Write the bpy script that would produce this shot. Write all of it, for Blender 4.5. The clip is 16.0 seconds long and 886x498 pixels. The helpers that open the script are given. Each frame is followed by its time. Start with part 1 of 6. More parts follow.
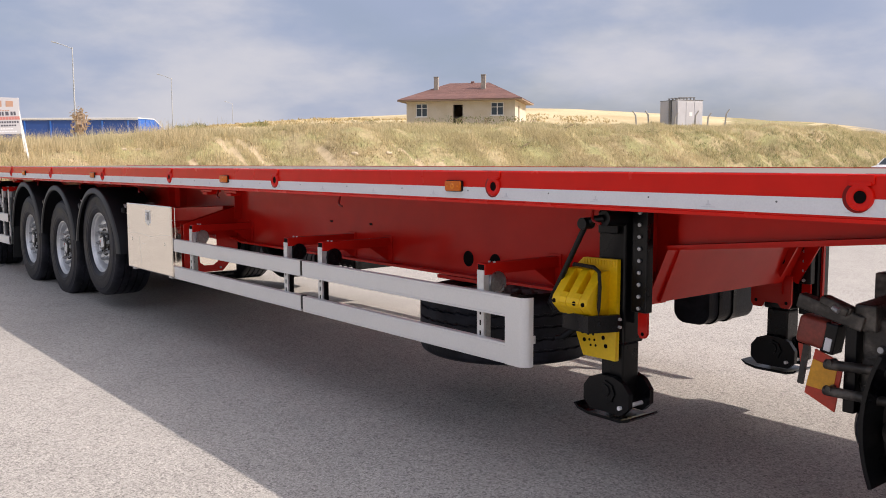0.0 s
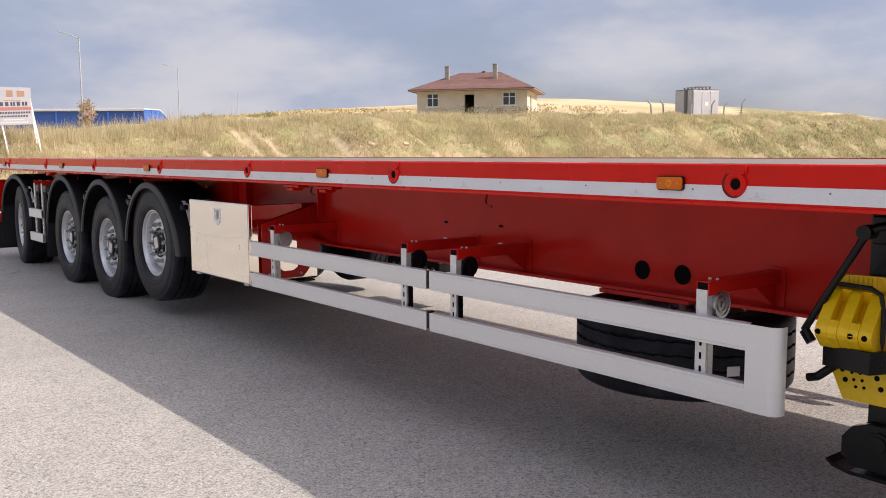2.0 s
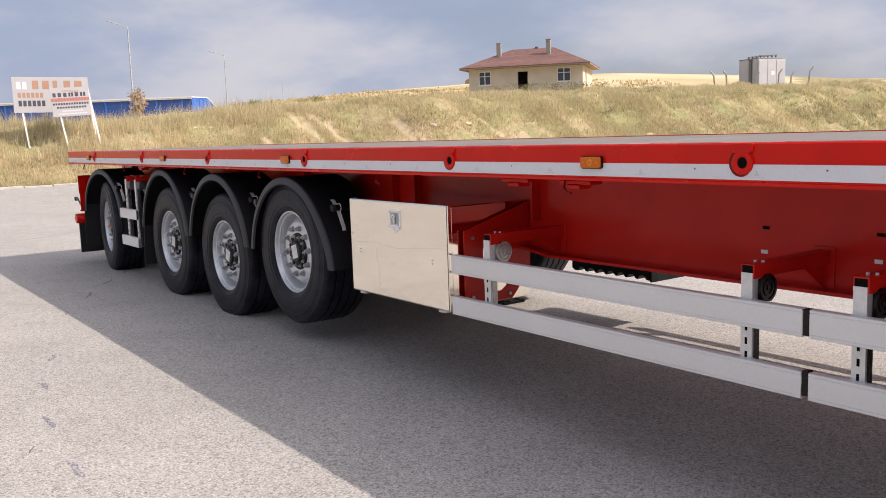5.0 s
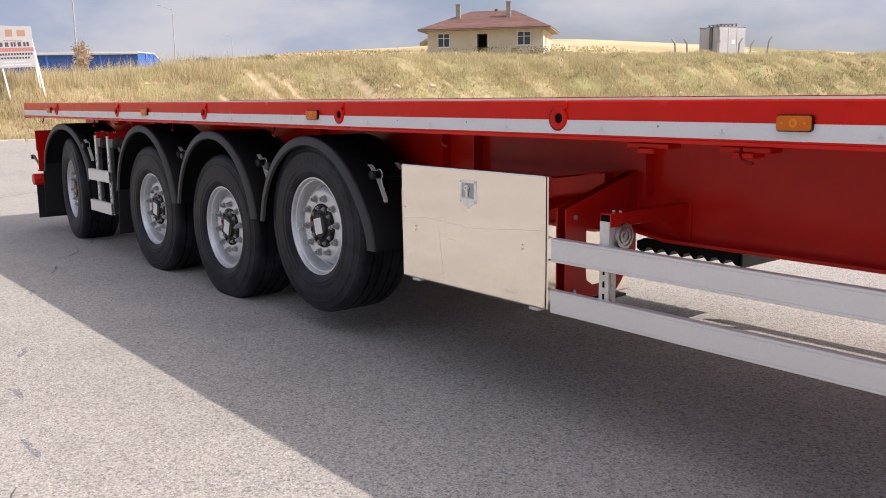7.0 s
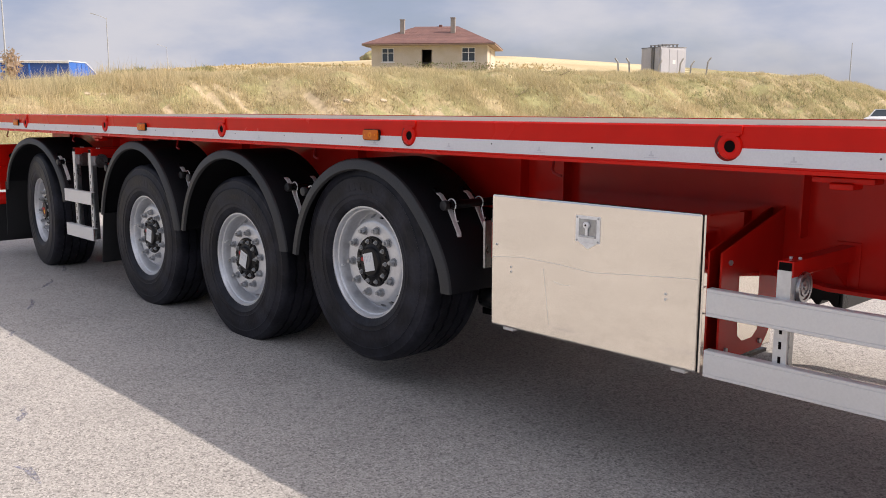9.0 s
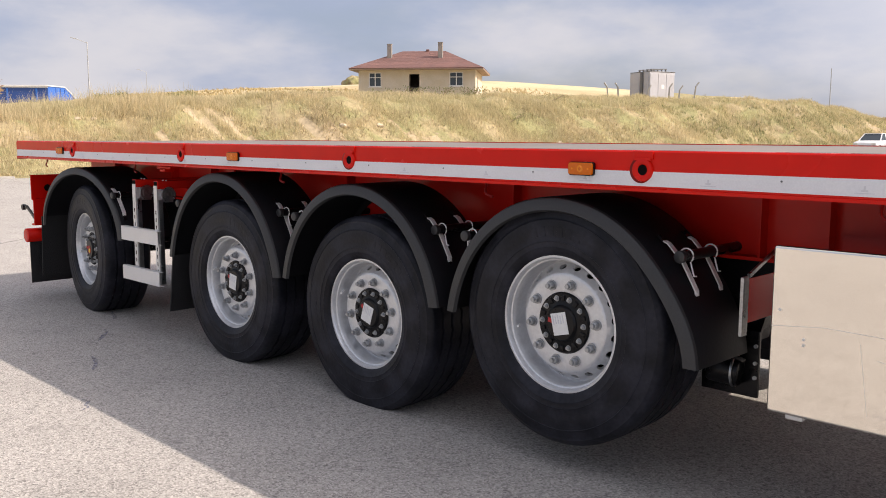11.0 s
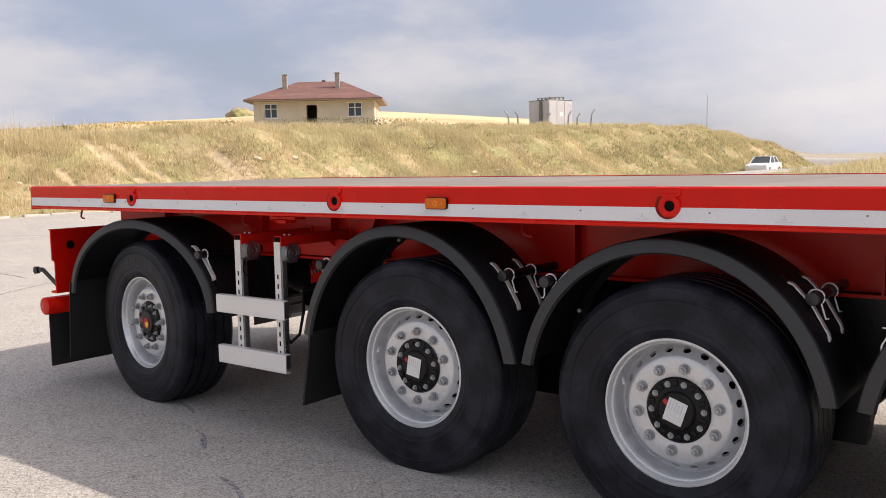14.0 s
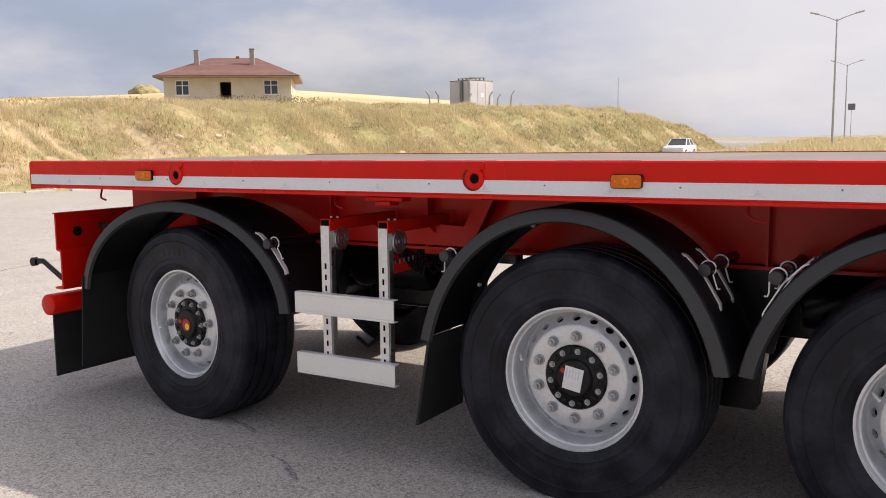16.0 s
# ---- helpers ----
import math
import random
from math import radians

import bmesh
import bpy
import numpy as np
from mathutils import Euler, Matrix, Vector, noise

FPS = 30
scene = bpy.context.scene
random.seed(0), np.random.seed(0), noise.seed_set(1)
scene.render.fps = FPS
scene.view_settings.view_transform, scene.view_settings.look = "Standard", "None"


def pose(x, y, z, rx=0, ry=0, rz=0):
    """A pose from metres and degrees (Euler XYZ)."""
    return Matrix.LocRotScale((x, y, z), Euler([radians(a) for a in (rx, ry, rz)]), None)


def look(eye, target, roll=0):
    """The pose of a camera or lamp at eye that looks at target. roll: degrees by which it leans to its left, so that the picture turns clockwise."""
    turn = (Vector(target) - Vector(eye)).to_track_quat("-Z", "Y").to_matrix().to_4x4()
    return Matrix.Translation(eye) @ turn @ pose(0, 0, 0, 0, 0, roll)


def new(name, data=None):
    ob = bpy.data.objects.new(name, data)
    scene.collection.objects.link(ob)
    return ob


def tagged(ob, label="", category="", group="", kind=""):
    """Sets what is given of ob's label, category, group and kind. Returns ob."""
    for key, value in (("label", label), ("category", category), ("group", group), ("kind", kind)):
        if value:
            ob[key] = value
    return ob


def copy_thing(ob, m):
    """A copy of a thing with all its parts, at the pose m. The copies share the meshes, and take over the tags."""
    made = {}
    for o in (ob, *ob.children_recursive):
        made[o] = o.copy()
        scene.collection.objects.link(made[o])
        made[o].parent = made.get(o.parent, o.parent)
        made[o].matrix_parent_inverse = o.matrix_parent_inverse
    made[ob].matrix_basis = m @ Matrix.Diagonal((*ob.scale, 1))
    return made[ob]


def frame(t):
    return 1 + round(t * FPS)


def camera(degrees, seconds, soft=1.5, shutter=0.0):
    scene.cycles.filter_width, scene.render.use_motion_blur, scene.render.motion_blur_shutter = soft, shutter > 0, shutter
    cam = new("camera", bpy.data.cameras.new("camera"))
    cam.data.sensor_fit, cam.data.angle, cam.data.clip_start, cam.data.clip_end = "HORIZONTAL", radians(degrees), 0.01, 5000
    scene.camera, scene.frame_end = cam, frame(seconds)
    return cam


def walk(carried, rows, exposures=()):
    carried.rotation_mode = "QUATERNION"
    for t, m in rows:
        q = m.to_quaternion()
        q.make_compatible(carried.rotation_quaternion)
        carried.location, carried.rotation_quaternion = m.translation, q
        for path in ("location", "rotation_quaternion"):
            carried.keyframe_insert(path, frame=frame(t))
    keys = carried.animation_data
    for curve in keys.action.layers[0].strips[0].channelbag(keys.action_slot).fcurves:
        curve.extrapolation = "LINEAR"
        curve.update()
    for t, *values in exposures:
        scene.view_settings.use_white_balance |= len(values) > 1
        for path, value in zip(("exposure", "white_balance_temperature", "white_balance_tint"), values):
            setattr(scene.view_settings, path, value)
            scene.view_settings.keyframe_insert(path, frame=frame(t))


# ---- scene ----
cam = camera(53.8, 16.0, soft=0.95)
PATH = [
    (0, (14.745, -2.692, 1.424), (13.199, -1.439, 1.225), -0.2),
    (0.5, (14.464, -2.675, 1.417), (12.921, -1.418, 1.216), -0.3),
    (1, (14.186, -2.665, 1.424), (12.6, -1.463, 1.226), -0.2),
    (1.5, (13.857, -2.734, 1.438), (12.301, -1.495, 1.232), -0.4),
    (2, (13.555, -2.749, 1.428), (12.006, -1.503, 1.208), -0.3),
    (2.5, (13.231, -2.722, 1.443), (11.643, -1.527, 1.222), -0.0),
    (3, (12.951, -2.808, 1.45), (11.387, -1.582, 1.223), -0.7),
    (3.5, (12.648, -2.82, 1.442), (11.11, -1.563, 1.215), -1.3),
    (4, (12.294, -2.731, 1.452), (10.688, -1.56, 1.226), -1.5),
    (6.5, (10.692, -2.642, 1.421), (9.128, -1.438, 1.095), -1.4),
    (7, (10.427, -2.601, 1.406), (8.901, -1.355, 1.06), -0.7),
    (7.5, (10.214, -2.607, 1.405), (8.723, -1.32, 1.059), -0.4),
    (8, (9.981, -2.694, 1.421), (8.525, -1.365, 1.081), -0.2),
    (10.5, (8.503, -2.725, 1.432), (7.083, -1.343, 1.158), 0.4),
    (11, (8.147, -2.819, 1.438), (6.744, -1.418, 1.179), 0.1),
    (11.5, (7.829, -2.867, 1.43), (6.451, -1.44, 1.171), -0.1),
    (12, (7.492, -2.866, 1.442), (6.152, -1.405, 1.184), 0.1),
    (12.5, (7.117, -2.928, 1.451), (5.785, -1.458, 1.195), -0.5),
    (13, (6.74, -2.969, 1.443), (5.433, -1.473, 1.212), -1.1),
    (13.5, (6.343, -2.977, 1.464), (5.081, -1.438, 1.272), -0.9),
    (14, (5.951, -3.093, 1.483), (4.742, -1.512, 1.289), -1.1),
    (14.5, (5.614, -3.107, 1.446), (4.453, -1.491, 1.243), -1.0),
    (15, (5.28, -3.061, 1.455), (4.105, -1.457, 1.241), -1.3),
    (15.5, (4.967, -3.084, 1.458), (3.868, -1.428, 1.229), -0.9),
    (16, (4.644, -3.072, 1.453), (3.61, -1.377, 1.213), -0.7),
]
walk(cam, [(t, look(eye, target, roll)) for t, eye, target, roll in PATH], exposures=[(0.0, 0.01, 6750, 16), (4.0, 0.02, 6750, 16), (8.0, 0.02, 6750, 16), (12.5, 0.19, 7050, 16), (16.0, 0.11, 7100, 16)])

# ---- world, sun ----
SUN_WAY = Vector((-1.355, -0.965, -1.38)).normalized()
ELEV = math.asin(-SUN_WAY.z)
AZIM = math.atan2(-SUN_WAY.x, -SUN_WAY.y)
SKY_STRENGTH, SUN_STRENGTH = 0.11, 4.6

sun_data = bpy.data.lights.new("sun", "SUN")
sun_data.energy, sun_data.angle, sun_data.color = SUN_STRENGTH, radians(0.6), (1.0, 0.94, 0.85)
sun_ob = new("sun", sun_data)
sun_ob.matrix_world = SUN_WAY.to_track_quat("-Z", "Y").to_matrix().to_4x4()


def build_world():
    w = bpy.data.worlds.new("sky")
    scene.world = w
    w.use_nodes = True
    nt = w.node_tree
    nt.nodes.clear()
    N, L = nt.nodes.new, nt.links.new
    out, bg, sky = N("ShaderNodeOutputWorld"), N("ShaderNodeBackground"), N("ShaderNodeTexSky")
    sky.sky_type, sky.sun_disc = "NISHITA", False
    sky.sun_elevation, sky.sun_rotation = ELEV, AZIM
    sky.air_density, sky.dust_density, sky.ozone_density = 1.0, 2.5, 1.0
    co = N("ShaderNodeTexCoord")
    com = N("ShaderNodeVectorMath"); com.operation = "MULTIPLY"
    com.inputs[1].default_value = (1.0, 1.0, 2.6)
    L(co.outputs["Generated"], com.inputs[0])
    big, small = N("ShaderNodeTexNoise"), N("ShaderNodeTexNoise")
    for n, s, d, r in ((big, 1.7, 5.0, 0.5), (small, 3.4, 7.0, 0.55)):
        n.inputs["Scale"].default_value, n.inputs["Detail"].default_value, n.inputs["Roughness"].default_value = s, d, r
        L(com.outputs[0], n.inputs["Vector"])
    big.inputs["Distortion"].default_value = 0.4
    cover = N("ShaderNodeMapRange"); cover.interpolation_type = "SMOOTHSTEP"
    cover.inputs["From Min"].default_value, cover.inputs["From Max"].default_value = 0.36, 0.58
    L(big.outputs["Fac"], cover.inputs["Value"])
    shade = N("ShaderNodeMix"); shade.data_type = "RGBA"
    shade.inputs[6].default_value = (3.25, 4.0, 5.55, 1)
    shade.inputs[7].default_value = (5.7, 5.95, 6.55, 1)
    sh = N("ShaderNodeMapRange"); sh.interpolation_type = "SMOOTHSTEP"
    sh.inputs["From Min"].default_value, sh.inputs["From Max"].default_value = 0.38, 0.68
    L(small.outputs["Fac"], sh.inputs["Value"])
    L(sh.outputs[0], shade.inputs[0])
    mix = N("ShaderNodeMix"); mix.data_type = "RGBA"
    cl = N("ShaderNodeMapRange"); cl.inputs["To Min"].default_value, cl.inputs["To Max"].default_value = 0.45, 0.92
    L(cover.outputs[0], cl.inputs["Value"])
    L(cl.outputs[0], mix.inputs[0])
    L(sky.outputs[0], mix.inputs[6]); L(shade.outputs[2], mix.inputs[7])
    # brighter cloud overhead than at the horizon
    sep, zen, gain = N("ShaderNodeSeparateXYZ"), N("ShaderNodeMapRange"), N("ShaderNodeVectorMath")
    zen.inputs["From Min"].default_value, zen.inputs["From Max"].default_value = 0.22, 0.80
    tint = N("ShaderNodeMix"); tint.data_type = "RGBA"
    tint.inputs[6].default_value, tint.inputs[7].default_value = (1, 1, 1, 1), (1.12, 1.08, 1.02, 1)
    gain.operation = "MULTIPLY"
    L(co.outputs["Generated"], sep.inputs[0]); L(sep.outputs[2], zen.inputs["Value"])
    L(zen.outputs[0], tint.inputs[0])
    L(mix.outputs[2], gain.inputs[0]); L(tint.outputs[2], gain.inputs[1])
    # thin cloud glows towards the sun
    dot, near, warm, glow = N("ShaderNodeVectorMath"), N("ShaderNodeMapRange"), N("ShaderNodeMix"), N("ShaderNodeVectorMath")
    dot.operation, glow.operation = "DOT_PRODUCT", "MULTIPLY"
    dot.inputs[1].default_value = -SUN_WAY
    near.inputs["From Min"].default_value, near.inputs["From Max"].default_value = 0.25, 0.95
    warm.data_type = "RGBA"
    warm.inputs[6].default_value, warm.inputs[7].default_value = (1, 1, 1, 1), (3.4, 3.2, 2.95, 1)
    L(co.outputs["Generated"], dot.inputs[0]); L(dot.outputs["Value"], near.inputs["Value"])
    # thin cloud is brightest high up; towards the horizon it thickens
    high = N("ShaderNodeMath"); high.operation = "MULTIPLY"
    L(near.outputs[0], high.inputs[0]); L(zen.outputs[0], high.inputs[1])
    L(high.outputs[0], warm.inputs[0])
    L(gain.outputs[0], glow.inputs[0]); L(warm.outputs[2], glow.inputs[1])
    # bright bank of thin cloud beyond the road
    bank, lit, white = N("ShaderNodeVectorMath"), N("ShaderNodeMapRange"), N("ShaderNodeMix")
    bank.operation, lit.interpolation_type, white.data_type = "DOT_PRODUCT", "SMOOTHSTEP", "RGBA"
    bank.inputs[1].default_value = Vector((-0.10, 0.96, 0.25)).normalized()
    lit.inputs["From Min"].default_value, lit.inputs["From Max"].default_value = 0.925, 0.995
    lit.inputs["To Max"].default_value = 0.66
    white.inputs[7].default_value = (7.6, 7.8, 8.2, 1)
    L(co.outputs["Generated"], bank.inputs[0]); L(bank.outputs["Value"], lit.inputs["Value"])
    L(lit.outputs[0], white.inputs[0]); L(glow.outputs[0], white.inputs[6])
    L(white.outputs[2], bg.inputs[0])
    bg.inputs[1].default_value = SKY_STRENGTH
    L(bg.outputs[0], out.inputs[0])


build_world()


# ---- materials ----
def material(name, col, rough=0.5, metal=0.0, var=0.12, scale=3.0, bump=0.0, bscale=80.0, col2=None, mix_at=0.5, coat=0.0, rvar=0.1, spec=0.5, per_object=0.0, per_island=0.0):
    m = bpy.data.materials.new(name)
    m.use_nodes = True
    nt = m.node_tree
    N, L = nt.nodes.new, nt.links.new
    b = nt.nodes["Principled BSDF"]
    co = N("ShaderNodeTexCoord")
    n1, n2 = N("ShaderNodeTexNoise"), N("ShaderNodeTexNoise")
    for n, s, d in ((n1, scale, 5.0), (n2, bscale, 3.0)):
        n.inputs["Scale"].default_value, n.inputs["Detail"].default_value = s, d
        L(co.outputs["Object"], n.inputs["Vector"])
    base = N("ShaderNodeMix"); base.data_type = "RGBA"
    base.inputs[6].default_value = (*col, 1)
    base.inputs[7].default_value = (*(col2 or col), 1)
    r = N("ShaderNodeMapRange"); r.interpolation_type = "SMOOTHSTEP"
    r.inputs["From Min"].default_value, r.inputs["From Max"].default_value = mix_at - 0.12, mix_at + 0.12
    L(n1.outputs["Fac"], r.inputs["Value"]); L(r.outputs[0], base.inputs[0])
    both = N("ShaderNodeMath"); both.operation = "ADD"
    L(n1.outputs["Fac"], both.inputs[0]); L(n2.outputs["Fac"], both.inputs[1])
    last = both.outputs[0]
    for amount, node in ((per_object, "ShaderNodeObjectInfo"), (per_island, "ShaderNodeNewGeometry")):
        if amount:
            info, ma = N(node), N("ShaderNodeMath")
            ma.operation = "MULTIPLY_ADD"; ma.inputs[1].default_value = amount
            L(info.outputs["Random" if node == "ShaderNodeObjectInfo" else "Random Per Island"], ma.inputs[0]); L(last, ma.inputs[2])
            last = ma.outputs[0]
    v = N("ShaderNodeMapRange")
    v.inputs["From Min"].default_value, v.inputs["From Max"].default_value = 0.6, 1.4 + per_object + per_island
    v.inputs["To Min"].default_value, v.inputs["To Max"].default_value = 1 - var, 1 + var
    L(last, v.inputs["Value"])
    hsv = N("ShaderNodeHueSaturation")
    L(base.outputs[2], hsv.inputs["Color"]); L(v.outputs[0], hsv.inputs["Value"])
    L(hsv.outputs[0], b.inputs["Base Color"])
    rr = N("ShaderNodeMapRange")
    rr.inputs["To Min"].default_value, rr.inputs["To Max"].default_value = max(0.02, rough - rvar), min(1, rough + rvar)
    L(n1.outputs["Fac"], rr.inputs["Value"]); L(rr.outputs[0], b.inputs["Roughness"])
    b.inputs["Metallic"].default_value = metal
    b.inputs["Coat Weight"].default_value = coat
    b.inputs["Coat Roughness"].default_value = 0.08
    b.inputs["Specular IOR Level"].default_value = spec
    if bump:
        bp = N("ShaderNodeBump")
        bp.inputs["Strength"].default_value, bp.inputs["Distance"].default_value = bump, 0.01
        L(n2.outputs["Fac"], bp.inputs["Height"]); L(bp.outputs[0], b.inputs["Normal"])
    return m


RED = material("red_paint", (0.66, 0.010, 0.004), 0.26, var=0.10, scale=2.2, bump=0.06, bscale=9, spec=0.22)
RED_FRAME = material("red_frame_paint", (0.58, 0.015, 0.009), 0.24, var=0.14, scale=1.6, bump=0.05, bscale=5, spec=0.20, rvar=0.08)
STRIP = material("white_reflective_tape", (0.74, 0.74, 0.76), 0.42, var=0.07, scale=3, bump=0.05, bscale=160)
INK = material("grey_print", (0.62, 0.62, 0.65), 0.6)
SPECK = material("dark_rivet_heads", (0.12, 0.12, 0.13), 0.5)
# dark red of the hooks; also paints the shade beside the rope rings
HOOK = material("dark_red_hook_and_ring_shade", (0.20, 0.006, 0.004), 0.4, spec=0.2)
AMBER_PALE = material("amber_reflector", (0.82, 0.24, 0.006), 0.25, var=0.1, scale=60)
AMBER = material("amber_lens", (0.66, 0.14, 0.002), 0.2, var=0.06, coat=0.08, spec=0.3)
RUBBER = material("tyre_rubber", (0.0085, 0.0091, 0.0135), 0.46, var=0.4, scale=6, bump=0.16, bscale=60, col2=(0.0200, 0.0208, 0.0285), rvar=0.2, spec=0.21)
FLAP = material("rubber_flap", (0.008, 0.008, 0.009), 0.6, var=0.2, scale=9, bump=0.5, bscale=140)
PLASTIC = material("black_mudguard_plastic", (0.0085, 0.0085, 0.0105), 0.45, spec=0.25, var=0.2, scale=4, bump=0.06, bscale=90)
LIP = material("grey_mudguard_lip", (0.0270, 0.0273, 0.0285), 0.45, var=0.18, scale=6, bump=0.15, bscale=120)
BLACK = material("black_paint", (0.005, 0.005, 0.006), 0.28, var=0.2, scale=5, bump=0.05, bscale=40, spec=0.25)
SILVER = material("silver_rim_paint", (0.66, 0.67, 0.685), 0.33, metal=0.5, var=0.12, scale=9, bump=0.04, bscale=60)
NUT = material("grey_zinc_nuts", (0.40, 0.41, 0.42), 0.42, metal=0.7, var=0.15, scale=30)
CHROME = material("zinc_plated_steel", (0.90, 0.90, 0.89), 0.35, metal=0.25, var=0.12, scale=25)
GALV = material("galvanised_steel", (0.68, 0.68, 0.675), 0.42, metal=0.55, var=0.14, scale=14, bump=0.06, bscale=50)
ALU = material("anodised_aluminium", (0.76, 0.75, 0.735), 0.42, metal=0.30, var=0.05, scale=3, bump=0.04, bscale=120)
YELLOW = material("yellow_plastic", (0.86, 0.54, 0.004), 0.42, var=0.1, scale=6, bump=0.05, bscale=60)
LABEL = material("white_label", (0.78, 0.78, 0.76), 0.5, var=0.06, scale=20)
RED_MARK = material("red_plastic_mark", (0.45, 0.02, 0.02), 0.45)
YELLOW_MARK = material("yellow_sticker", (0.85, 0.62, 0.03), 0.4)
DECK = material("deck_board", (0.185, 0.158, 0.138), 0.6, var=0.16, scale=1.6, bump=0.2, bscale=70, col2=(0.21, 0.182, 0.160), per_object=0.5)
DULL_ZINC = material("dull_zinc", (0.40, 0.41, 0.42), 0.30, metal=0.95, var=0.25, scale=20)
# near-black for flat discs and strips that paint the shade in openings
DARK = material("painted_hole_shade", (0.008, 0.006, 0.006), 0.9, spec=0.05)
DECK_UNDER = material("dark_phenolic_film", (0.030, 0.019, 0.015), 0.5, var=0.2, scale=3, spec=0.2)
GRIME = material("greasy_steel", (0.035, 0.030, 0.026), 0.42, metal=0.2, var=0.4, scale=16, bump=0.4, bscale=60, col2=(0.10, 0.088, 0.075), mix_at=0.56)
LAMP_RED = material("red_tail_lens", (0.22, 0.035, 0.022), 0.45, var=0.35, scale=25, coat=0.1)
BOARD_RED = material("marker_board_red", (0.50, 0.045, 0.02), 0.4, var=0.2, scale=15)
BOARD_YELLOW = material("marker_board_yellow", (0.72, 0.33, 0.02), 0.4, var=0.15, scale=15)


def steel_mirror():
    """Polished stainless sheet: nearly a mirror, with a slight waviness and fine scratches."""
    m = material("polished_stainless", (0.88, 0.83, 0.75), 0.06, metal=1.0, var=0.04, scale=4, rvar=0.02)
    nt = m.node_tree
    co, n, bp = nt.nodes.new("ShaderNodeTexCoord"), nt.nodes.new("ShaderNodeTexNoise"), nt.nodes.new("ShaderNodeBump")
    n.inputs["Scale"].default_value, n.inputs["Detail"].default_value = 2.2, 1.0
    bp.inputs["Strength"].default_value, bp.inputs["Distance"].default_value = 0.12, 0.02
    nt.links.new(co.outputs["Object"], n.inputs["Vector"])
    nt.links.new(n.outputs["Fac"], bp.inputs["Height"])
    nt.links.new(bp.outputs[0], nt.nodes["Principled BSDF"].inputs["Normal"])
    return m


STEEL = steel_mirror()


def asphalt():
    """Old, light asphalt: pale and dark stone chips in a grey binder, with wide worn patches."""
    m = bpy.data.materials.new("asphalt")
    m.use_nodes = True
    nt = m.node_tree
    N, L = nt.nodes.new, nt.links.new
    b = nt.nodes["Principled BSDF"]
    co = N("ShaderNodeTexCoord")
    vor, pits, wide, fine, mid = N("ShaderNodeTexVoronoi"), N("ShaderNodeTexVoronoi"), N("ShaderNodeTexNoise"), N("ShaderNodeTexNoise"), N("ShaderNodeTexNoise")
    vor.inputs["Scale"].default_value, pits.inputs["Scale"].default_value = 150, 75
    for n, sc, d in ((wide, 0.35, 4), (fine, 60, 4), (mid, 2.2, 4)):
        n.inputs["Scale"].default_value, n.inputs["Detail"].default_value = sc, d
    for n in (vor, pits, wide, fine, mid):
        L(co.outputs["Object"], n.inputs["Vector"])
    chips = N("ShaderNodeValToRGB")
    e = chips.color_ramp.elements
    e[0].position, e[0].color = 0.0, (0.195, 0.184, 0.170, 1)
    e[1].position, e[1].color = 1.0, (0.54, 0.512, 0.475, 1)
    k = e.new(0.30); k.color = (0.345, 0.327, 0.303, 1)
    k = e.new(0.78); k.color = (0.415, 0.392, 0.364, 1)
    sep = N("ShaderNodeSeparateColor")
    L(vor.outputs["Color"], sep.inputs[0]); L(sep.outputs[0], chips.inputs[0])
    # open pits between the stones, their darkness put into the colour only
    pick, hole = N("ShaderNodeSeparateColor"), N("ShaderNodeMapRange")
    L(pits.outputs["Color"], pick.inputs[0]); L(pick.outputs[1], hole.inputs["Value"])
    hole.inputs["From Min"].default_value, hole.inputs["From Max"].default_value = 0.80, 0.98
    hole.inputs["To Min"].default_value, hole.inputs["To Max"].default_value = 1.0, 0.68
    add = N("ShaderNodeMath"); add.operation = "ADD"
    L(wide.outputs["Fac"], add.inputs[0]); L(mid.outputs["Fac"], add.inputs[1])
    add2 = N("ShaderNodeMath"); add2.operation = "ADD"
    L(add.outputs[0], add2.inputs[0]); L(fine.outputs["Fac"], add2.inputs[1])
    v = N("ShaderNodeMapRange")
    v.inputs["From Min"].default_value, v.inputs["From Max"].default_value = 1.0, 2.0
    v.inputs["To Min"].default_value, v.inputs["To Max"].default_value = 0.86, 1.14
    L(add2.outputs[0], v.inputs["Value"])
    mul = N("ShaderNodeMath"); mul.operation = "MULTIPLY"
    L(v.outputs[0], mul.inputs[0]); L(hole.outputs[0], mul.inputs[1])
    hsv = N("ShaderNodeHueSaturation")
    L(chips.outputs[0], hsv.inputs["Color"]); L(mul.outputs[0], hsv.inputs["Value"])
    L(hsv.outputs[0], b.inputs["Base Color"])
    b.inputs["Roughness"].default_value = 0.85
    b.inputs["Specular IOR Level"].default_value = 0.3
    bp = N("ShaderNodeBump")
    bp.inputs["Strength"].default_value, bp.inputs["Distance"].default_value = 0.30, 0.005
    L(vor.outputs["Distance"], bp.inputs["Height"]); L(bp.outputs[0], b.inputs["Normal"])
    return m


ASPHALT = asphalt()
# dry soil, its colour darkened to paint the shade between grass blades
SOIL = material("soil_with_blade_shade", (0.40, 0.325, 0.19), 0.95, var=0.45, scale=0.7, bump=0.9, bscale=6, col2=(0.25, 0.235, 0.115), spec=0.1)
GOLD = material("stubble_field", (0.50, 0.40, 0.235), 0.95, var=0.2, scale=0.06, bump=0.5, bscale=1.5, col2=(0.55, 0.46, 0.29), spec=0.1)
# far fields greyed in colour to paint the haze over them
PLAIN = material("far_fields_haze_tint", (0.30, 0.275, 0.225), 0.95, var=0.2, scale=0.03, bump=0.4, bscale=1.0, col2=(0.36, 0.32, 0.25), spec=0.1)
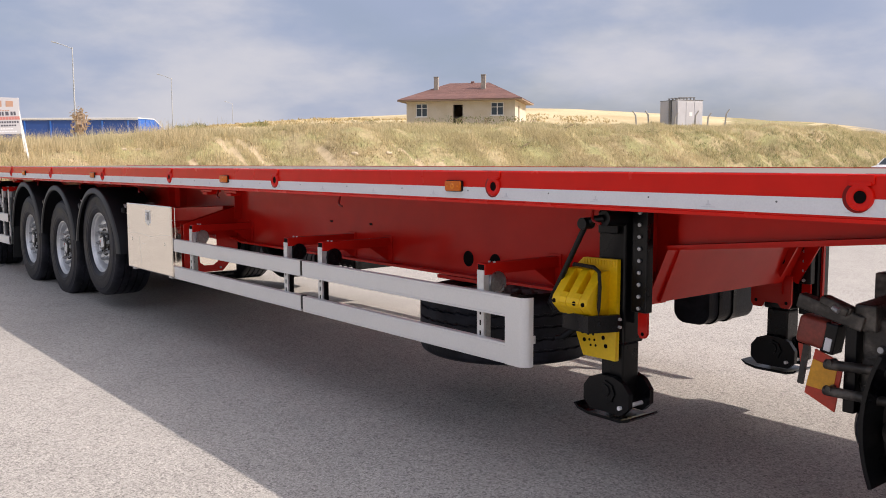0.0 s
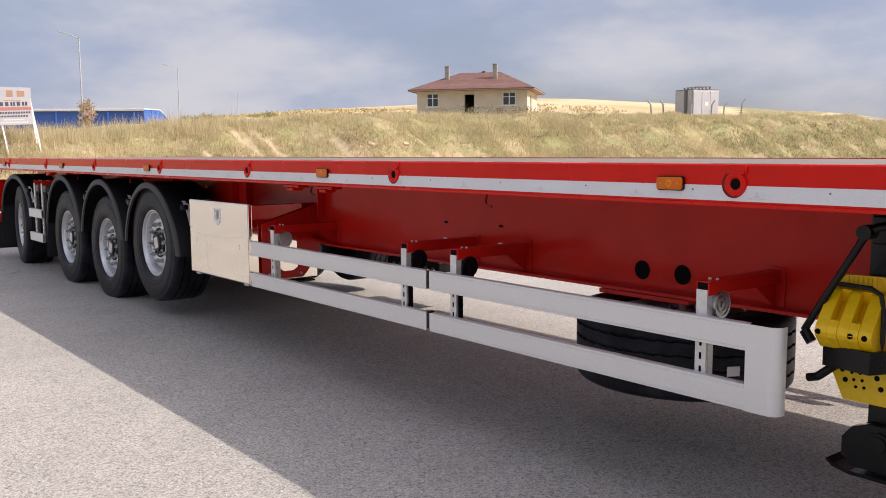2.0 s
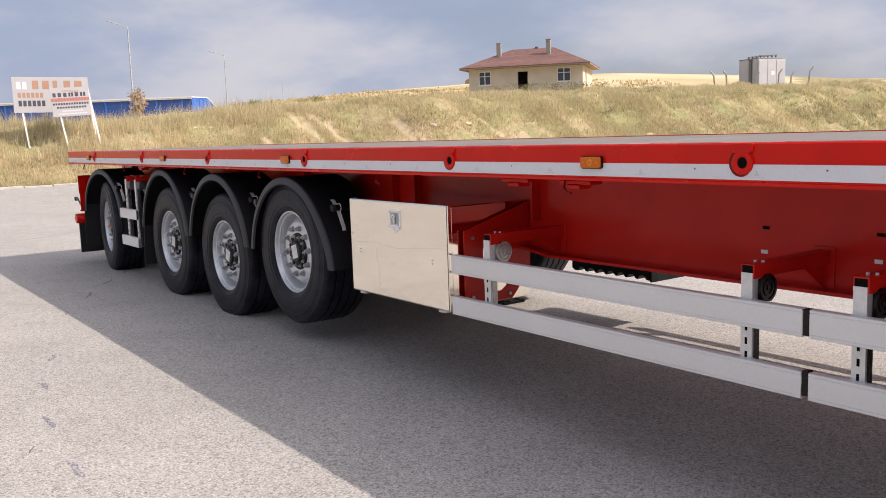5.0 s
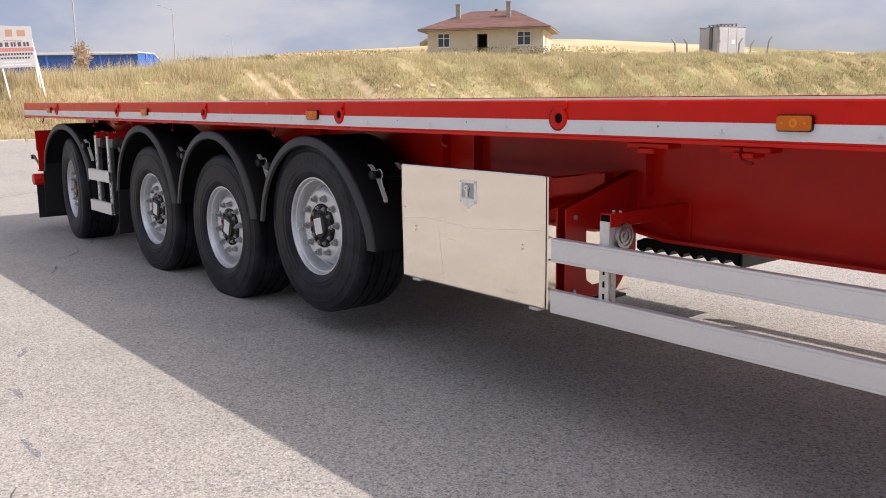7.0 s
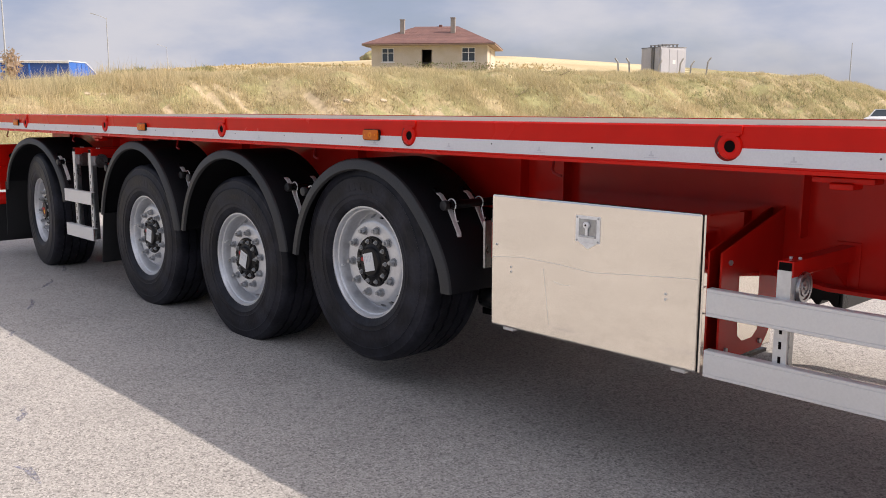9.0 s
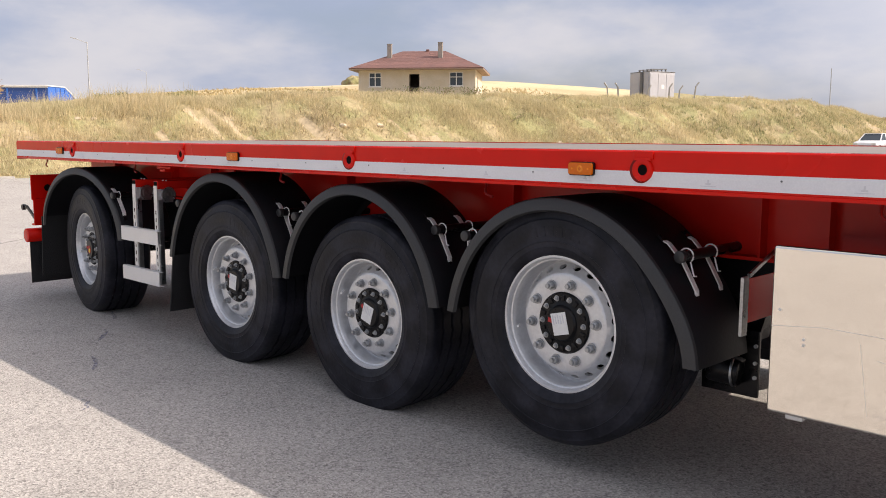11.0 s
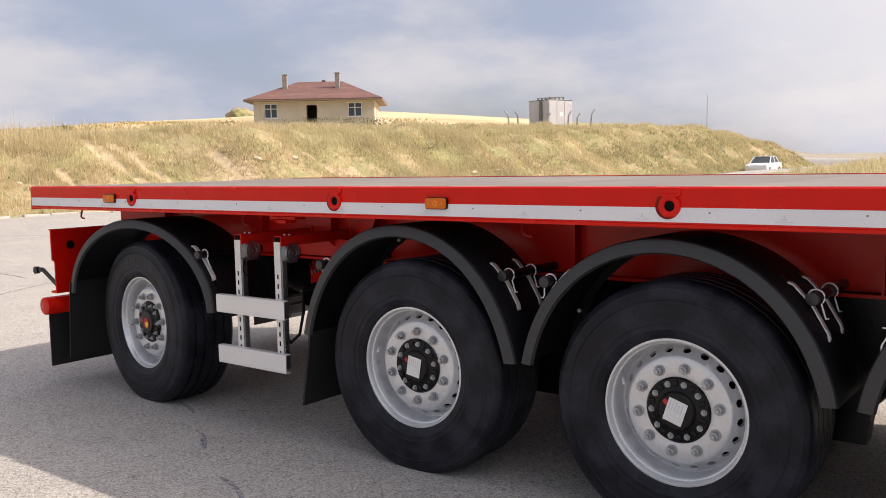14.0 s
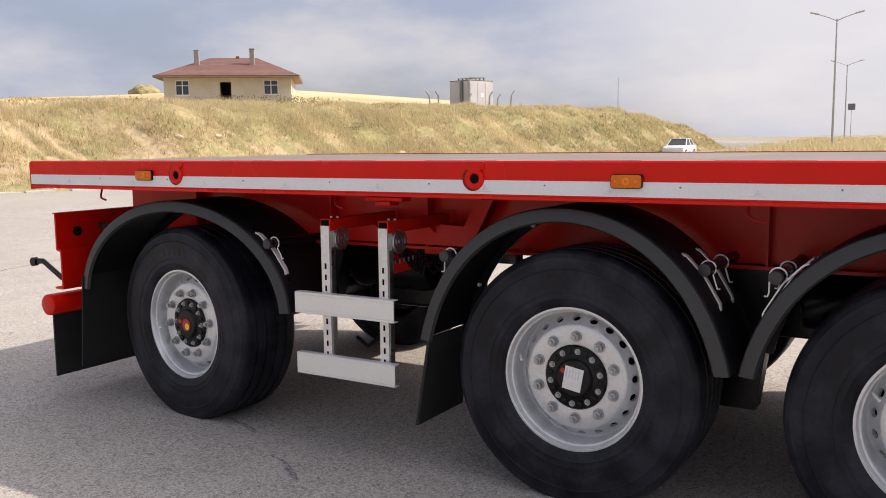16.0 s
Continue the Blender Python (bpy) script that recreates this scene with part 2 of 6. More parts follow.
EARTH = material("bare_clay", (0.43, 0.345, 0.225), 0.95, var=0.25, scale=1.5, bump=0.7, bscale=6, spec=0.1)
GRASS = material("dry_grass_blades", (0.64, 0.54, 0.34), 0.8, var=0.42, scale=0.22, col2=(0.53, 0.468, 0.285), mix_at=0.5, per_island=0.8, spec=0.2)
SCRUB = material("brown_scrub", (0.43, 0.33, 0.205), 0.9, var=0.4, scale=0.6, col2=(0.34, 0.27, 0.16), per_island=0.7, spec=0.1)
OCHRE = material("ochre_weeds", (0.50, 0.385, 0.19), 0.9, var=0.35, scale=0.1, col2=(0.42, 0.33, 0.17), per_island=0.6, spec=0.1)
GREEN = material("green_weed_leaves", (0.20, 0.225, 0.095), 0.8, var=0.4, scale=0.5, col2=(0.31, 0.30, 0.14), per_island=0.6, spec=0.2)


def thin_leaf(m, share):
    """Lets light through thin blades."""
    nt = m.node_tree
    b = nt.nodes["Principled BSDF"]
    out = nt.nodes["Material Output"]
    tr, mx = nt.nodes.new("ShaderNodeBsdfTranslucent"), nt.nodes.new("ShaderNodeMixShader")
    mx.inputs[0].default_value = share
    nt.links.new(b.inputs["Base Color"].links[0].from_socket, tr.inputs["Color"])
    nt.links.new(b.outputs[0], mx.inputs[1])
    nt.links.new(tr.outputs[0], mx.inputs[2])
    nt.links.new(mx.outputs[0], out.inputs["Surface"])


thin_leaf(GRASS, 0.45)
thin_leaf(GREEN, 0.45)
STONE = material("pale_stone", (0.50, 0.41, 0.29), 0.9, var=0.25, scale=3, bump=0.4, bscale=12)
PLASTER = material("beige_render", (0.68, 0.60, 0.49), 0.9, var=0.14, scale=0.9, bump=0.2, bscale=14, col2=(0.60, 0.52, 0.40))
TILE = material("red_roof_tile", (0.225, 0.118, 0.100), 0.8, var=0.22, scale=1.2, bump=0.3, bscale=10, col2=(0.185, 0.10, 0.088), per_object=0.7)
EAVES = material("brown_eaves_board", (0.30, 0.215, 0.16), 0.8, var=0.2, scale=2)
CHIMNEY = material("grey_rendered_chimney", (0.30, 0.275, 0.25), 0.9, var=0.2, scale=2, bump=0.3, bscale=12)
GLASS_DARK = material("dark_window_glass", (0.06, 0.075, 0.09), 0.08, var=0.1)
FRAME_WHITE = material("white_window_frame", (0.78, 0.78, 0.76), 0.5, var=0.05)
DOOR_DARK = material("dark_doorway", (0.05, 0.035, 0.028), 0.7, var=0.2)
CONCRETE = material("concrete", (0.42, 0.40, 0.37), 0.85, var=0.18, scale=2, bump=0.3, bscale=12)
KIOSK = material("grey_kiosk_sheet", (0.50, 0.50, 0.53), 0.5, metal=0.3, var=0.14, scale=1.2)
KIOSK_DARK = material("kiosk_dark_sheet", (0.17, 0.17, 0.17), 0.5, metal=0.3, var=0.2, scale=2)
BLUE = material("blue_cladding", (0.024, 0.14, 0.52), 0.5, var=0.12, scale=0.3)
BLUE_DARK = material("navy_cladding", (0.02, 0.07, 0.27), 0.5, var=0.12, scale=0.3)
ROOF_WHITE = material("white_roof_sheet", (0.75, 0.77, 0.80), 0.5, var=0.05)
POLE = material("grey_pole", (0.44, 0.46, 0.48), 0.5, metal=0.4, var=0.1)
SIGN = material("sign_panel", (0.42, 0.415, 0.435), 0.6, var=0.08, scale=2)
SIGN_RED = material("sign_red_print", (0.42, 0.16, 0.14), 0.6, var=0.1)
SIGN_BROWN = material("sign_brown_print", (0.38, 0.22, 0.15), 0.6, var=0.1)
SIGN_DARK = material("sign_dark_print", (0.06, 0.06, 0.08), 0.6)
CARPAINT = material("white_car_paint", (0.80, 0.80, 0.80), 0.25, var=0.03, coat=0.5)
CARGLASS = material("car_glass", (0.03, 0.04, 0.045), 0.06, var=0.1)
CHALK = material("blue_ground_paint", (0.19, 0.195, 0.26), 0.9, var=0.45, scale=40, col2=(0.33, 0.32, 0.33))


def worn_through(m, lo, hi, scale):
    """Paint worn away in specks, so that the ground shows between."""
    nt = m.node_tree
    b, out = nt.nodes["Principled BSDF"], nt.nodes["Material Output"]
    co, n, k = nt.nodes.new("ShaderNodeTexCoord"), nt.nodes.new("ShaderNodeTexNoise"), nt.nodes.new("ShaderNodeMapRange")
    n.inputs["Scale"].default_value, n.inputs["Detail"].default_value = scale, 4.0
    k.inputs["From Min"].default_value, k.inputs["From Max"].default_value = lo, hi
    tr, mx = nt.nodes.new("ShaderNodeBsdfTransparent"), nt.nodes.new("ShaderNodeMixShader")
    nt.links.new(co.outputs["Object"], n.inputs["Vector"])
    nt.links.new(n.outputs["Fac"], k.inputs["Value"])
    nt.links.new(k.outputs[0], mx.inputs[0])
    nt.links.new(tr.outputs[0], mx.inputs[1]); nt.links.new(b.outputs[0], mx.inputs[2])
    nt.links.new(mx.outputs[0], out.inputs["Surface"])


worn_through(CHALK, 0.36, 0.62, 45)
CRACK = material("crack_filler", (0.10, 0.095, 0.09), 0.9, var=0.3, scale=10)
DRY_LEAF = material("dry_brown_leaves", (0.50, 0.385, 0.28), 0.9, var=0.3, scale=2)
thin_leaf(DRY_LEAF, 0.4)
TWIG = material("bare_twigs", (0.42, 0.32, 0.24), 0.9, var=0.3)


# ---- mesh helpers ----
def thing(name, loc, label, category, group="", kind=""):
    e = new(name)
    e.location = loc
    e.empty_display_size = 0.2
    return tagged(e, label, category, group, kind)


def part(name, bm, mat, parent, label="", smooth=False, origin=None):
    me = bpy.data.meshes.new(name)
    bm.normal_update()
    bm.to_mesh(me)
    bm.free()
    for m in (mat if isinstance(mat, (list, tuple)) else (mat,)):
        me.materials.append(m)
    if smooth:
        me.shade_smooth()
        me.set_sharp_from_angle(angle=radians(38))
    ob = new(name, me)
    ob.parent = parent
    if origin:
        ob.location = origin
    return tagged(ob, label)


def again(ob, m):
    """The same part once more, at the pose m under the same parent."""
    return copy_thing(ob, m)


def box(bm, x0, x1, y0, y1, z0, z1, bev=0.0, m=None, mi=0, seg=2):
    r = bmesh.ops.create_cube(bm, size=1)
    vs = r["verts"]
    for v in vs:
        v.co = Vector((x0 + (v.co.x + .5) * (x1 - x0), y0 + (v.co.y + .5) * (y1 - y0), z0 + (v.co.z + .5) * (z1 - z0)))
    faces = {f for v in vs for f in v.link_faces}
    if bev:
        es = list({e for v in vs for e in v.link_edges})
        r = bmesh.ops.bevel(bm, geom=es, offset=bev, segments=seg, profile=0.5, affect="EDGES")
        vs = list({v for f in r["faces"] for v in f.verts})
        faces = {f for v in vs for f in v.link_faces}
    if m is not None:
        bmesh.ops.transform(bm, matrix=m, verts=vs)
    for f in faces:
        f.material_index = mi
    return bm


def B(*a, **k):
    return box(bmesh.new(), *a, **k)


def tube(bm, a, b, r, seg=16, r2=None, bev=0.0, mi=0):
    """A round bar from a to b with closed ends."""
    a, b = Vector(a), Vector(b)
    way = b - a
    m = Matrix.Translation((a + b) / 2) @ way.to_track_quat("Z", "Y").to_matrix().to_4x4()
    res = bmesh.ops.create_cone(bm, cap_ends=True, segments=seg, radius1=r, radius2=r if r2 is None else r2, depth=way.length, matrix=m)
    fs = {f for v in res["verts"] for f in v.link_faces}
    if bev:
        caps = [f for f in fs if len(f.verts) == seg]
        es = list({e for f in caps for e in f.edges})
        rb = bmesh.ops.bevel(bm, geom=es, offset=bev, segments=2, profile=0.5, affect="EDGES")
        fs = {f for f in fs if f.is_valid} | set(rb["faces"])
    for f in fs:
        f.material_index = mi
    return bm


def T(*a, **k):
    return tube(bmesh.new(), *a, **k)


def bar(bm, a, b, w, h, bev=0.0, mi=0):
    """A square bar from a to b, w wide and h high."""
    a, b = Vector(a), Vector(b)
    way = b - a
    m = Matrix.Translation((a + b) / 2) @ way.to_track_quat("X", "Z").to_matrix().to_4x4()
    return box(bm, -way.length / 2, way.length / 2, -w / 2, w / 2, -h / 2, h / 2, bev, m, mi)


def lathe(bm, prof, seg=48, closed=False, mi=0):
    """Turns a profile of (radius, y) about the y axis."""
    rings = []
    for r, y in prof:
        rings.append([bm.verts.new((r * math.cos(2 * math.pi * k / seg), y, r * math.sin(2 * math.pi * k / seg))) for k in range(seg)])
    pairs = list(zip(rings, rings[1:])) + ([(rings[-1], rings[0])] if closed else [])
    for p, q in pairs:
        for k in range(seg):
            f = bm.faces.new((p[k], q[k], q[(k + 1) % seg], p[(k + 1) % seg]))
            f.material_index = mi
    return rings


def prism(bm, pts, y0, y1, mi=0, axis="y"):
    """A flat outline of (x, z), pulled from y0 to y1."""
    put = (lambda p, q, h: (p, h, q)) if axis == "y" else ((lambda p, q, h: (h, p, q)) if axis == "x" else (lambda p, q, h: (p, q, h)))
    lo = [bm.verts.new(put(p, q, y0)) for p, q in pts]
    hi = [bm.verts.new(put(p, q, y1)) for p, q in pts]
    n = len(pts)
    fs = [bm.faces.new(lo), bm.faces.new(hi[::-1])]
    for k in range(n):
        fs.append(bm.faces.new((lo[k], hi[k], hi[(k + 1) % n], lo[(k + 1) % n])))
    for f in fs:
        f.material_index = mi
    bmesh.ops.recalc_face_normals(bm, faces=fs)
    return bm


def sweep(bm, pts, r, seg=8):
    """A bent round rod along points."""
    pts = [Vector(p) for p in pts]
    rings = []
    for k, p in enumerate(pts):
        way = (pts[min(k + 1, len(pts) - 1)] - pts[max(k - 1, 0)]).normalized()
        q = way.to_track_quat("Z", "Y")
        rings.append([bm.verts.new(p + q @ Vector((r * math.cos(2 * math.pi * j / seg), r * math.sin(2 * math.pi * j / seg), 0))) for j in range(seg)])
    for a, b in zip(rings, rings[1:]):
        for j in range(seg):
            bm.faces.new((a[j], a[(j + 1) % seg], b[(j + 1) % seg], b[j]))
    bm.faces.new(rings[0][::-1]); bm.faces.new(rings[-1])
    return bm


def smooth01(a, b, v):
    k = np.clip((v - a) / (b - a), 0, 1)
    return k * k * (3 - 2 * k)


# ---- ground ----
def foot_line(y):
    """x of the bank's foot."""
    return -23.0 + 0.13 * (np.clip(y, -60, 80) - 5.0) - 0.8 * np.clip(y - 82, 0, 90) + 0.5 * np.sin(y * 0.31) + 0.35 * np.sin(y * 0.83 + 1)


GULLIES = (((-27.9, 16.7), (-27.0, 17.05), (-25.4, 17.35), (-24.2, 17.75)), ((-27.6, 17.9), (-26.7, 18.2), (-25.3, 18.6), (-24.3, 18.95)),
           ((-25.6, 21.6), (-25.2, 21.5), (-24.2, 21.5)), ((-26.2, 14.6), (-25.0, 14.9), (-24.3, 15.3)), ((-24.9, 26.0), (-23.8, 26.4), (-23.0, 26.4)))


def gully(x, y):
    """Distance to the nearest washed-out track down the bank."""
    best = np.full(np.shape(x), 99.0)
    for line in GULLIES:
        for (xa, ya), (xb, yb) in zip(line, line[1:]):
            k = np.clip(((x - xa) * (xb - xa) + (y - ya) * (yb - ya)) / ((xb - xa) ** 2 + (yb - ya) ** 2), 0, 1)
            best = np.minimum(best, np.hypot(x - xa - k * (xb - xa), y - ya - k * (yb - ya)))
    return best


def height(x, y):
    x, y = np.asarray(x, float), np.asarray(y, float)
    s = foot_line(y) - x
    crest = np.interp(y, [-40, 5, 10, 15, 22, 32, 45, 55, 70, 77, 82, 90, 110], [1.9, 2.15, 2.3, 2.6, 3.1, 3.5, 3.75, 3.82, 4.2, 3.9, 3.1, 2.3, 2.2])
    fade = 1 - smooth01(100, 170, y)
    bumps = 0.12 * np.sin(x * 0.55 + 0.9 * np.sin(y * 0.37)) * np.sin(y * 0.48 + 0.5 * np.sin(x * 0.8)) + 0.16 * np.sin(x * 0.9 + 1.3 * np.sin(y * 0.5)) * np.sin(y * 0.7 + 0.6 * x) + 0.10 * np.sin(2.1 * y + 0.8 * x) * np.sin(1.7 * x)
    width = np.interp(y, [0, 20, 70], [6.5, 7.5, 9.0])
    bank = smooth01(0, 1, s / width) * crest
    rise = np.clip(s - width, 0, 70) * 0.022 * smooth01(12, 40, y)
    sink = np.clip(s - 14, 0, 60) * 0.012 * (1 - smooth01(8, 28, y))
    # long low ridge behind the farm, by its bearing from the yard
    bearing = np.degrees(np.arctan2(y + 3, 9 - x))
    ridge = np.interp(bearing, [14, 20, 23, 26, 29, 32, 37, 42, 46, 49, 54, 60, 64, 68, 76, 84], [3.0, 4.6, 7.4, 8.9, 9.8, 10.6, 11.3, 12.1, 12.7, 12.4, 11.3, 9.8, 8.0, 6.2, 4.0, 2.0])
    up = smooth01(88, 190, np.hypot(x - 9, y + 3)) * smooth01(16, 23, bearing) * (1 - smooth01(66, 80, bearing))
    far = 4.0 * smooth01(300, 1500, np.hypot(x, y)) * (1 + 0.5 * np.sin(x * 0.004 + 1) + 0.4 * np.sin(y * 0.006))
    z = (bank + rise - sink + bumps * smooth01(1, 5, s)) * fade
    z = z * (1 - up) + ridge * up + far
    road = 0.020 * np.clip(np.hypot(x - 4, y + 3) - 30, 0, 60) * smooth01(2, -4, s) * smooth01(20, 45, y)
    return z + road * (1 - smooth01(90, 160, y) * 0.4) - 0.17 * np.exp(-(gully(x, y) / 0.22) ** 2)


def build_ground():
    def steps(lo, hi, fine_lo, fine_hi, d, growth=1.22):
        mid = list(np.arange(fine_lo, fine_hi + d / 2, d))
        a, k = [], d
        v = fine_lo
        while v > lo:
            k *= growth; v -= k; a.append(v)
        b, k, v = [], d, fine_hi
        while v < hi:
            k *= growth; v += k; b.append(v)
        return np.array(a[::-1] + mid + b)
    xs, ys = steps(-3000, 3000, -38, -17, 0.28, 1.09), steps(-3000, 3000, -2, 86, 0.36, 1.09)
    X, Y = np.meshgrid(xs, ys, indexing="ij")
    Z = height(X, Y)
    nx, ny = X.shape
    verts = np.stack([X, Y, Z], -1).reshape(-1, 3)
    i = np.arange(nx * ny).reshape(nx, ny)
    quads = np.stack([i[:-1, :-1], i[1:, :-1], i[1:, 1:], i[:-1, 1:]], -1).reshape(-1, 4)
    me = bpy.data.meshes.new("ground")
    me.from_pydata(verts.tolist(), [], quads.tolist())
    cx, cy = (X[:-1, :-1] + X[1:, 1:]) / 2, (Y[:-1, :-1] + Y[1:, 1:]) / 2
    s = foot_line(cy) - cx
    mi = np.where(s > 0.0, 1, 0)
    mi = np.where((s > 18) & (cy > 22) | (s > 60), 2, mi)
    mi = np.where((np.hypot(cx, cy) > 108) & (mi == 0), 2, mi)
    mi = np.where((mi == 0) & (cy > 48) & (cx > -10.5 + 0.4 * np.sin(cy * 0.7)), 1, mi)
    # low ridge to the right takes the haze-tinted field colour
    mi = np.where((mi == 2) & (np.degrees(np.arctan2(cy + 3, 9 - cx)) > 66) & (cy > 60), 4, mi)
    patch = np.sin(cy * 0.55 + 0.8 * np.sin(cx * 0.6)) * np.sin(cx * 0.7 + 0.4 * cy)
    mi = np.where((s > 1.0) & (s < 7) & (patch > 0.78) | (gully(cx, cy) < 0.22), 3, mi)
    for m in (ASPHALT, SOIL, GOLD, EARTH, PLAIN):
        me.materials.append(m)
    me.polygons.foreach_set("material_index", mi.reshape(-1).astype(np.int32))
    me.shade_smooth()
    return tagged(new("ground", me), "worn light asphalt yard before a dry grassy bank", "ground", kind="structure")


build_ground()

# ---- the trailer ----
LENGTH, WIDTH, TOP = 14.6, 2.52, 1.382
trailer = thing("semi_trailer", (0, 0, 0), "new red four-axle flatbed semi-trailer parked on asphalt", "trailer")


def side_rail(near):
    """Outer deck rail: a folded channel with a lip at its lower edge."""
    prof = [(0.0, 1.244), (0.0, 1.376), (0.006, TOP), (0.075, TOP), (0.075, 1.370), (0.012, 1.366), (0.012, 1.250), (0.07, 1.244), (0.07, 1.232), (-0.006, 1.230), (-0.008, 1.242)]
    bm = prism(bmesh.new(), [(p if near else WIDTH - p, q) for p, q in prof], 0.0, LENGTH, axis="x")
    ob = part("side_rail", bm, RED, trailer, "glossy red folded side rail")
    y = -0.0025 if near else WIDTH + 0.0025
    part("reflective_strip", B(0.004, LENGTH - 0.01, min(y, y + 0.002), max(y, y + 0.002), 1.2505, 1.3055), STRIP, ob, "white reflective tape")
    return ob


rail = side_rail(True)
side_rail(False)
part("end_rail", B(-0.012, -0.001, 0.0, WIDTH, 1.222, 1.374, 0.003), RED, trailer)
part("front_rail", B(LENGTH + 0.001, LENGTH + 0.012, 0.0, WIDTH, 1.222, 1.374, 0.003), RED, trailer)

# fine print on the tape: small ticks and pairs of lines
bm = bmesh.new()
x = 0.35
k = 0
while x < 14.4:
    if k % 2:
        tube(bm, (x, -0.0027, 1.288), (x, -0.0042, 1.288), 0.0036, 8, mi=1)
    else:
        box(bm, x - 0.030, x + 0.030, -0.0035, -0.0027, 1.260, 1.2625)
        box(bm, x - 0.010, x + 0.010, -0.0035, -0.0027, 1.266, 1.272)
        box(bm, x - 0.003, x + 0.003, -0.0035, -0.0027, 1.272, 1.284)
    x += 0.262
    k += 1
tagged(part("tape_print", bm, (INK, SPECK), rail), kind="stuff")

# rope rings in hinged brackets
def rope_ring():
    bm = bmesh.new()
    lathe(bm, [(0.0195, -0.0060), (0.0210, -0.0085), (0.028, -0.0125), (0.035, -0.0135), (0.0415, -0.0110), (0.0440, -0.0055), (0.0440, 0.02), (0.0195, 0.02)], 32, closed=True)
    # dark disc paints the shade inside the ring's eye
    tube(bm, (0, -0.0066, 0), (0, -0.0052, 0), 0.0200, 20, mi=1)
    ring = part("rope_ring", bm, (RED, DARK), trailer, "red pivoting lashing ring in a bracket", smooth=True, origin=(0, 0, 1.311))
    bm = B(-0.043, 0.043, -0.0075, -0.0005, 0.038, 0.0695, 0.003)
    box(bm, -0.036, 0.036, -0.0115, -0.004, 0.034, 0.047, 0.003)
    part("bracket", bm, RED, ring)
    # offset dark disc: the ring's shadow on the rail, painted as a crescent
    bm = bmesh.new()
    tube(bm, (-0.008, -0.0036, -0.001), (-0.008, 0.0, -0.001), 0.0490, 28)
    part("ring_shade", bm, HOOK, ring)
    return ring


RINGS = (1.206, 2.925, 4.652, 6.374, 7.990, 9.726, 11.795, 13.466)
first = rope_ring()
first.location.x = RINGS[0]
for x in RINGS[1:]:
    again(first, pose(x, 0, 1.311))
for x in RINGS:
    again(first, pose(x, WIDTH, 1.311, 0, 0, 180))

# amber side markers
def rounded(w, h, r, n=5):
    """Outline of a rectangle with round corners."""
    pts = []
    for cx, cz, a0 in ((w - r, h - r, 0), (r - w, h - r, 90), (r - w, r - h, 180), (w - r, r - h, 270)):
        pts += [(cx + r * math.cos(radians(a0 + 90 * k / n)), cz + r * math.sin(radians(a0 + 90 * k / n))) for k in range(n + 1)]
    return pts


def side_marker():
    base = part("side_marker", prism(bmesh.new(), rounded(0.0605, 0.0268, 0.012), -0.013, 0.0), BLACK, trailer, "amber side marker lamp in a black bezel", origin=(0, 0, 1.308))
    bm = prism(bmesh.new(), rounded(0.0575, 0.0238, 0.010), -0.021, -0.012)
    es = [e for e in bm.edges if all(v.co.y < -0.020 for v in e.verts)]
    bmesh.ops.bevel(bm, geom=es, offset=0.004, segments=2, profile=0.5, affect="EDGES")
    part("lens", bm, AMBER, base, "amber lens", smooth=True)
    bm = bmesh.new()
    lathe(bm, [(0.006, -0.0222), (0.013, -0.0226), (0.015, -0.0205), (0.006, -0.0205)], 20, closed=True)
    part("reflector", bm, AMBER_PALE, base)
    for x in (-0.038, 0.038):
        part("screw", T((x, -0.0222, 0), (x, -0.020, 0), 0.0042, 8), AMBER_PALE, base)
    return base


AMBERS = (0.972, 3.560, 6.100, 8.995, 11.520)
mk = side_marker()
mk.location.x = AMBERS[0]
for x in AMBERS[1:]:
    again(mk, pose(x, 0, 1.308))

# deck boards, laid across between the rails
edges = np.linspace(0.02, LENGTH - 0.02, 13)
floor_base = part("deck_frame", B(0.0, LENGTH, 0.02, WIDTH - 0.02, 1.335, 1.352), DECK_UNDER, trailer)
for a, b in zip(edges, edges[1:]):
    part("deck_board", B(a + 0.004, b - 0.004, 0.079, WIDTH - 0.079, 1.3525, 1.377, 0.003, seg=1), DECK, floor_base)

# flat dark strips painting the shade of slots along the tops of the rails
for y in (0.058, WIDTH - 0.066):
    for k in range(24):
        x = 0.25 + 0.6 * k
        part("slot_shade_strip", B(x, x + 0.34, y, y + 0.008, TOP - 0.001, TOP + 0.0006), DARK, rail)

# longitudinal beams
def main_beam(y):
    web = [(0.12, 0.95), (6.45, 0.95), (6.95, 0.95), (8.12, 0.775), (12.245, 0.776), (12.36, 1.04), (12.98, 1.10), (14.5, 1.255), (14.5, 1.30), (0.12, 1.30)]
    bm = prism(bmesh.new(), web, y - 0.006, y + 0.006)
    beam = part("chassis_beam", bm, RED_FRAME, trailer, "deep red welded chassis beam")
    low = web[:8]
    bm = bmesh.new()
    for (xa, za), (xb, zb) in zip(low, low[1:]):
        prism(bm, [(xa, za - 0.014), (xb, zb - 0.014), (xb, zb), (xa, za)], y - 0.075, y + 0.075)
    part("bottom_flange", bm, RED_FRAME, beam)
    part("top_flange", B(0.12, 14.5, y - 0.06, y + 0.06, 1.300, 1.312), RED_FRAME, beam)
    return beam


Y1, Y2 = 0.61, 1.69
near_beam, far_beam = main_beam(Y1), main_beam(Y2)
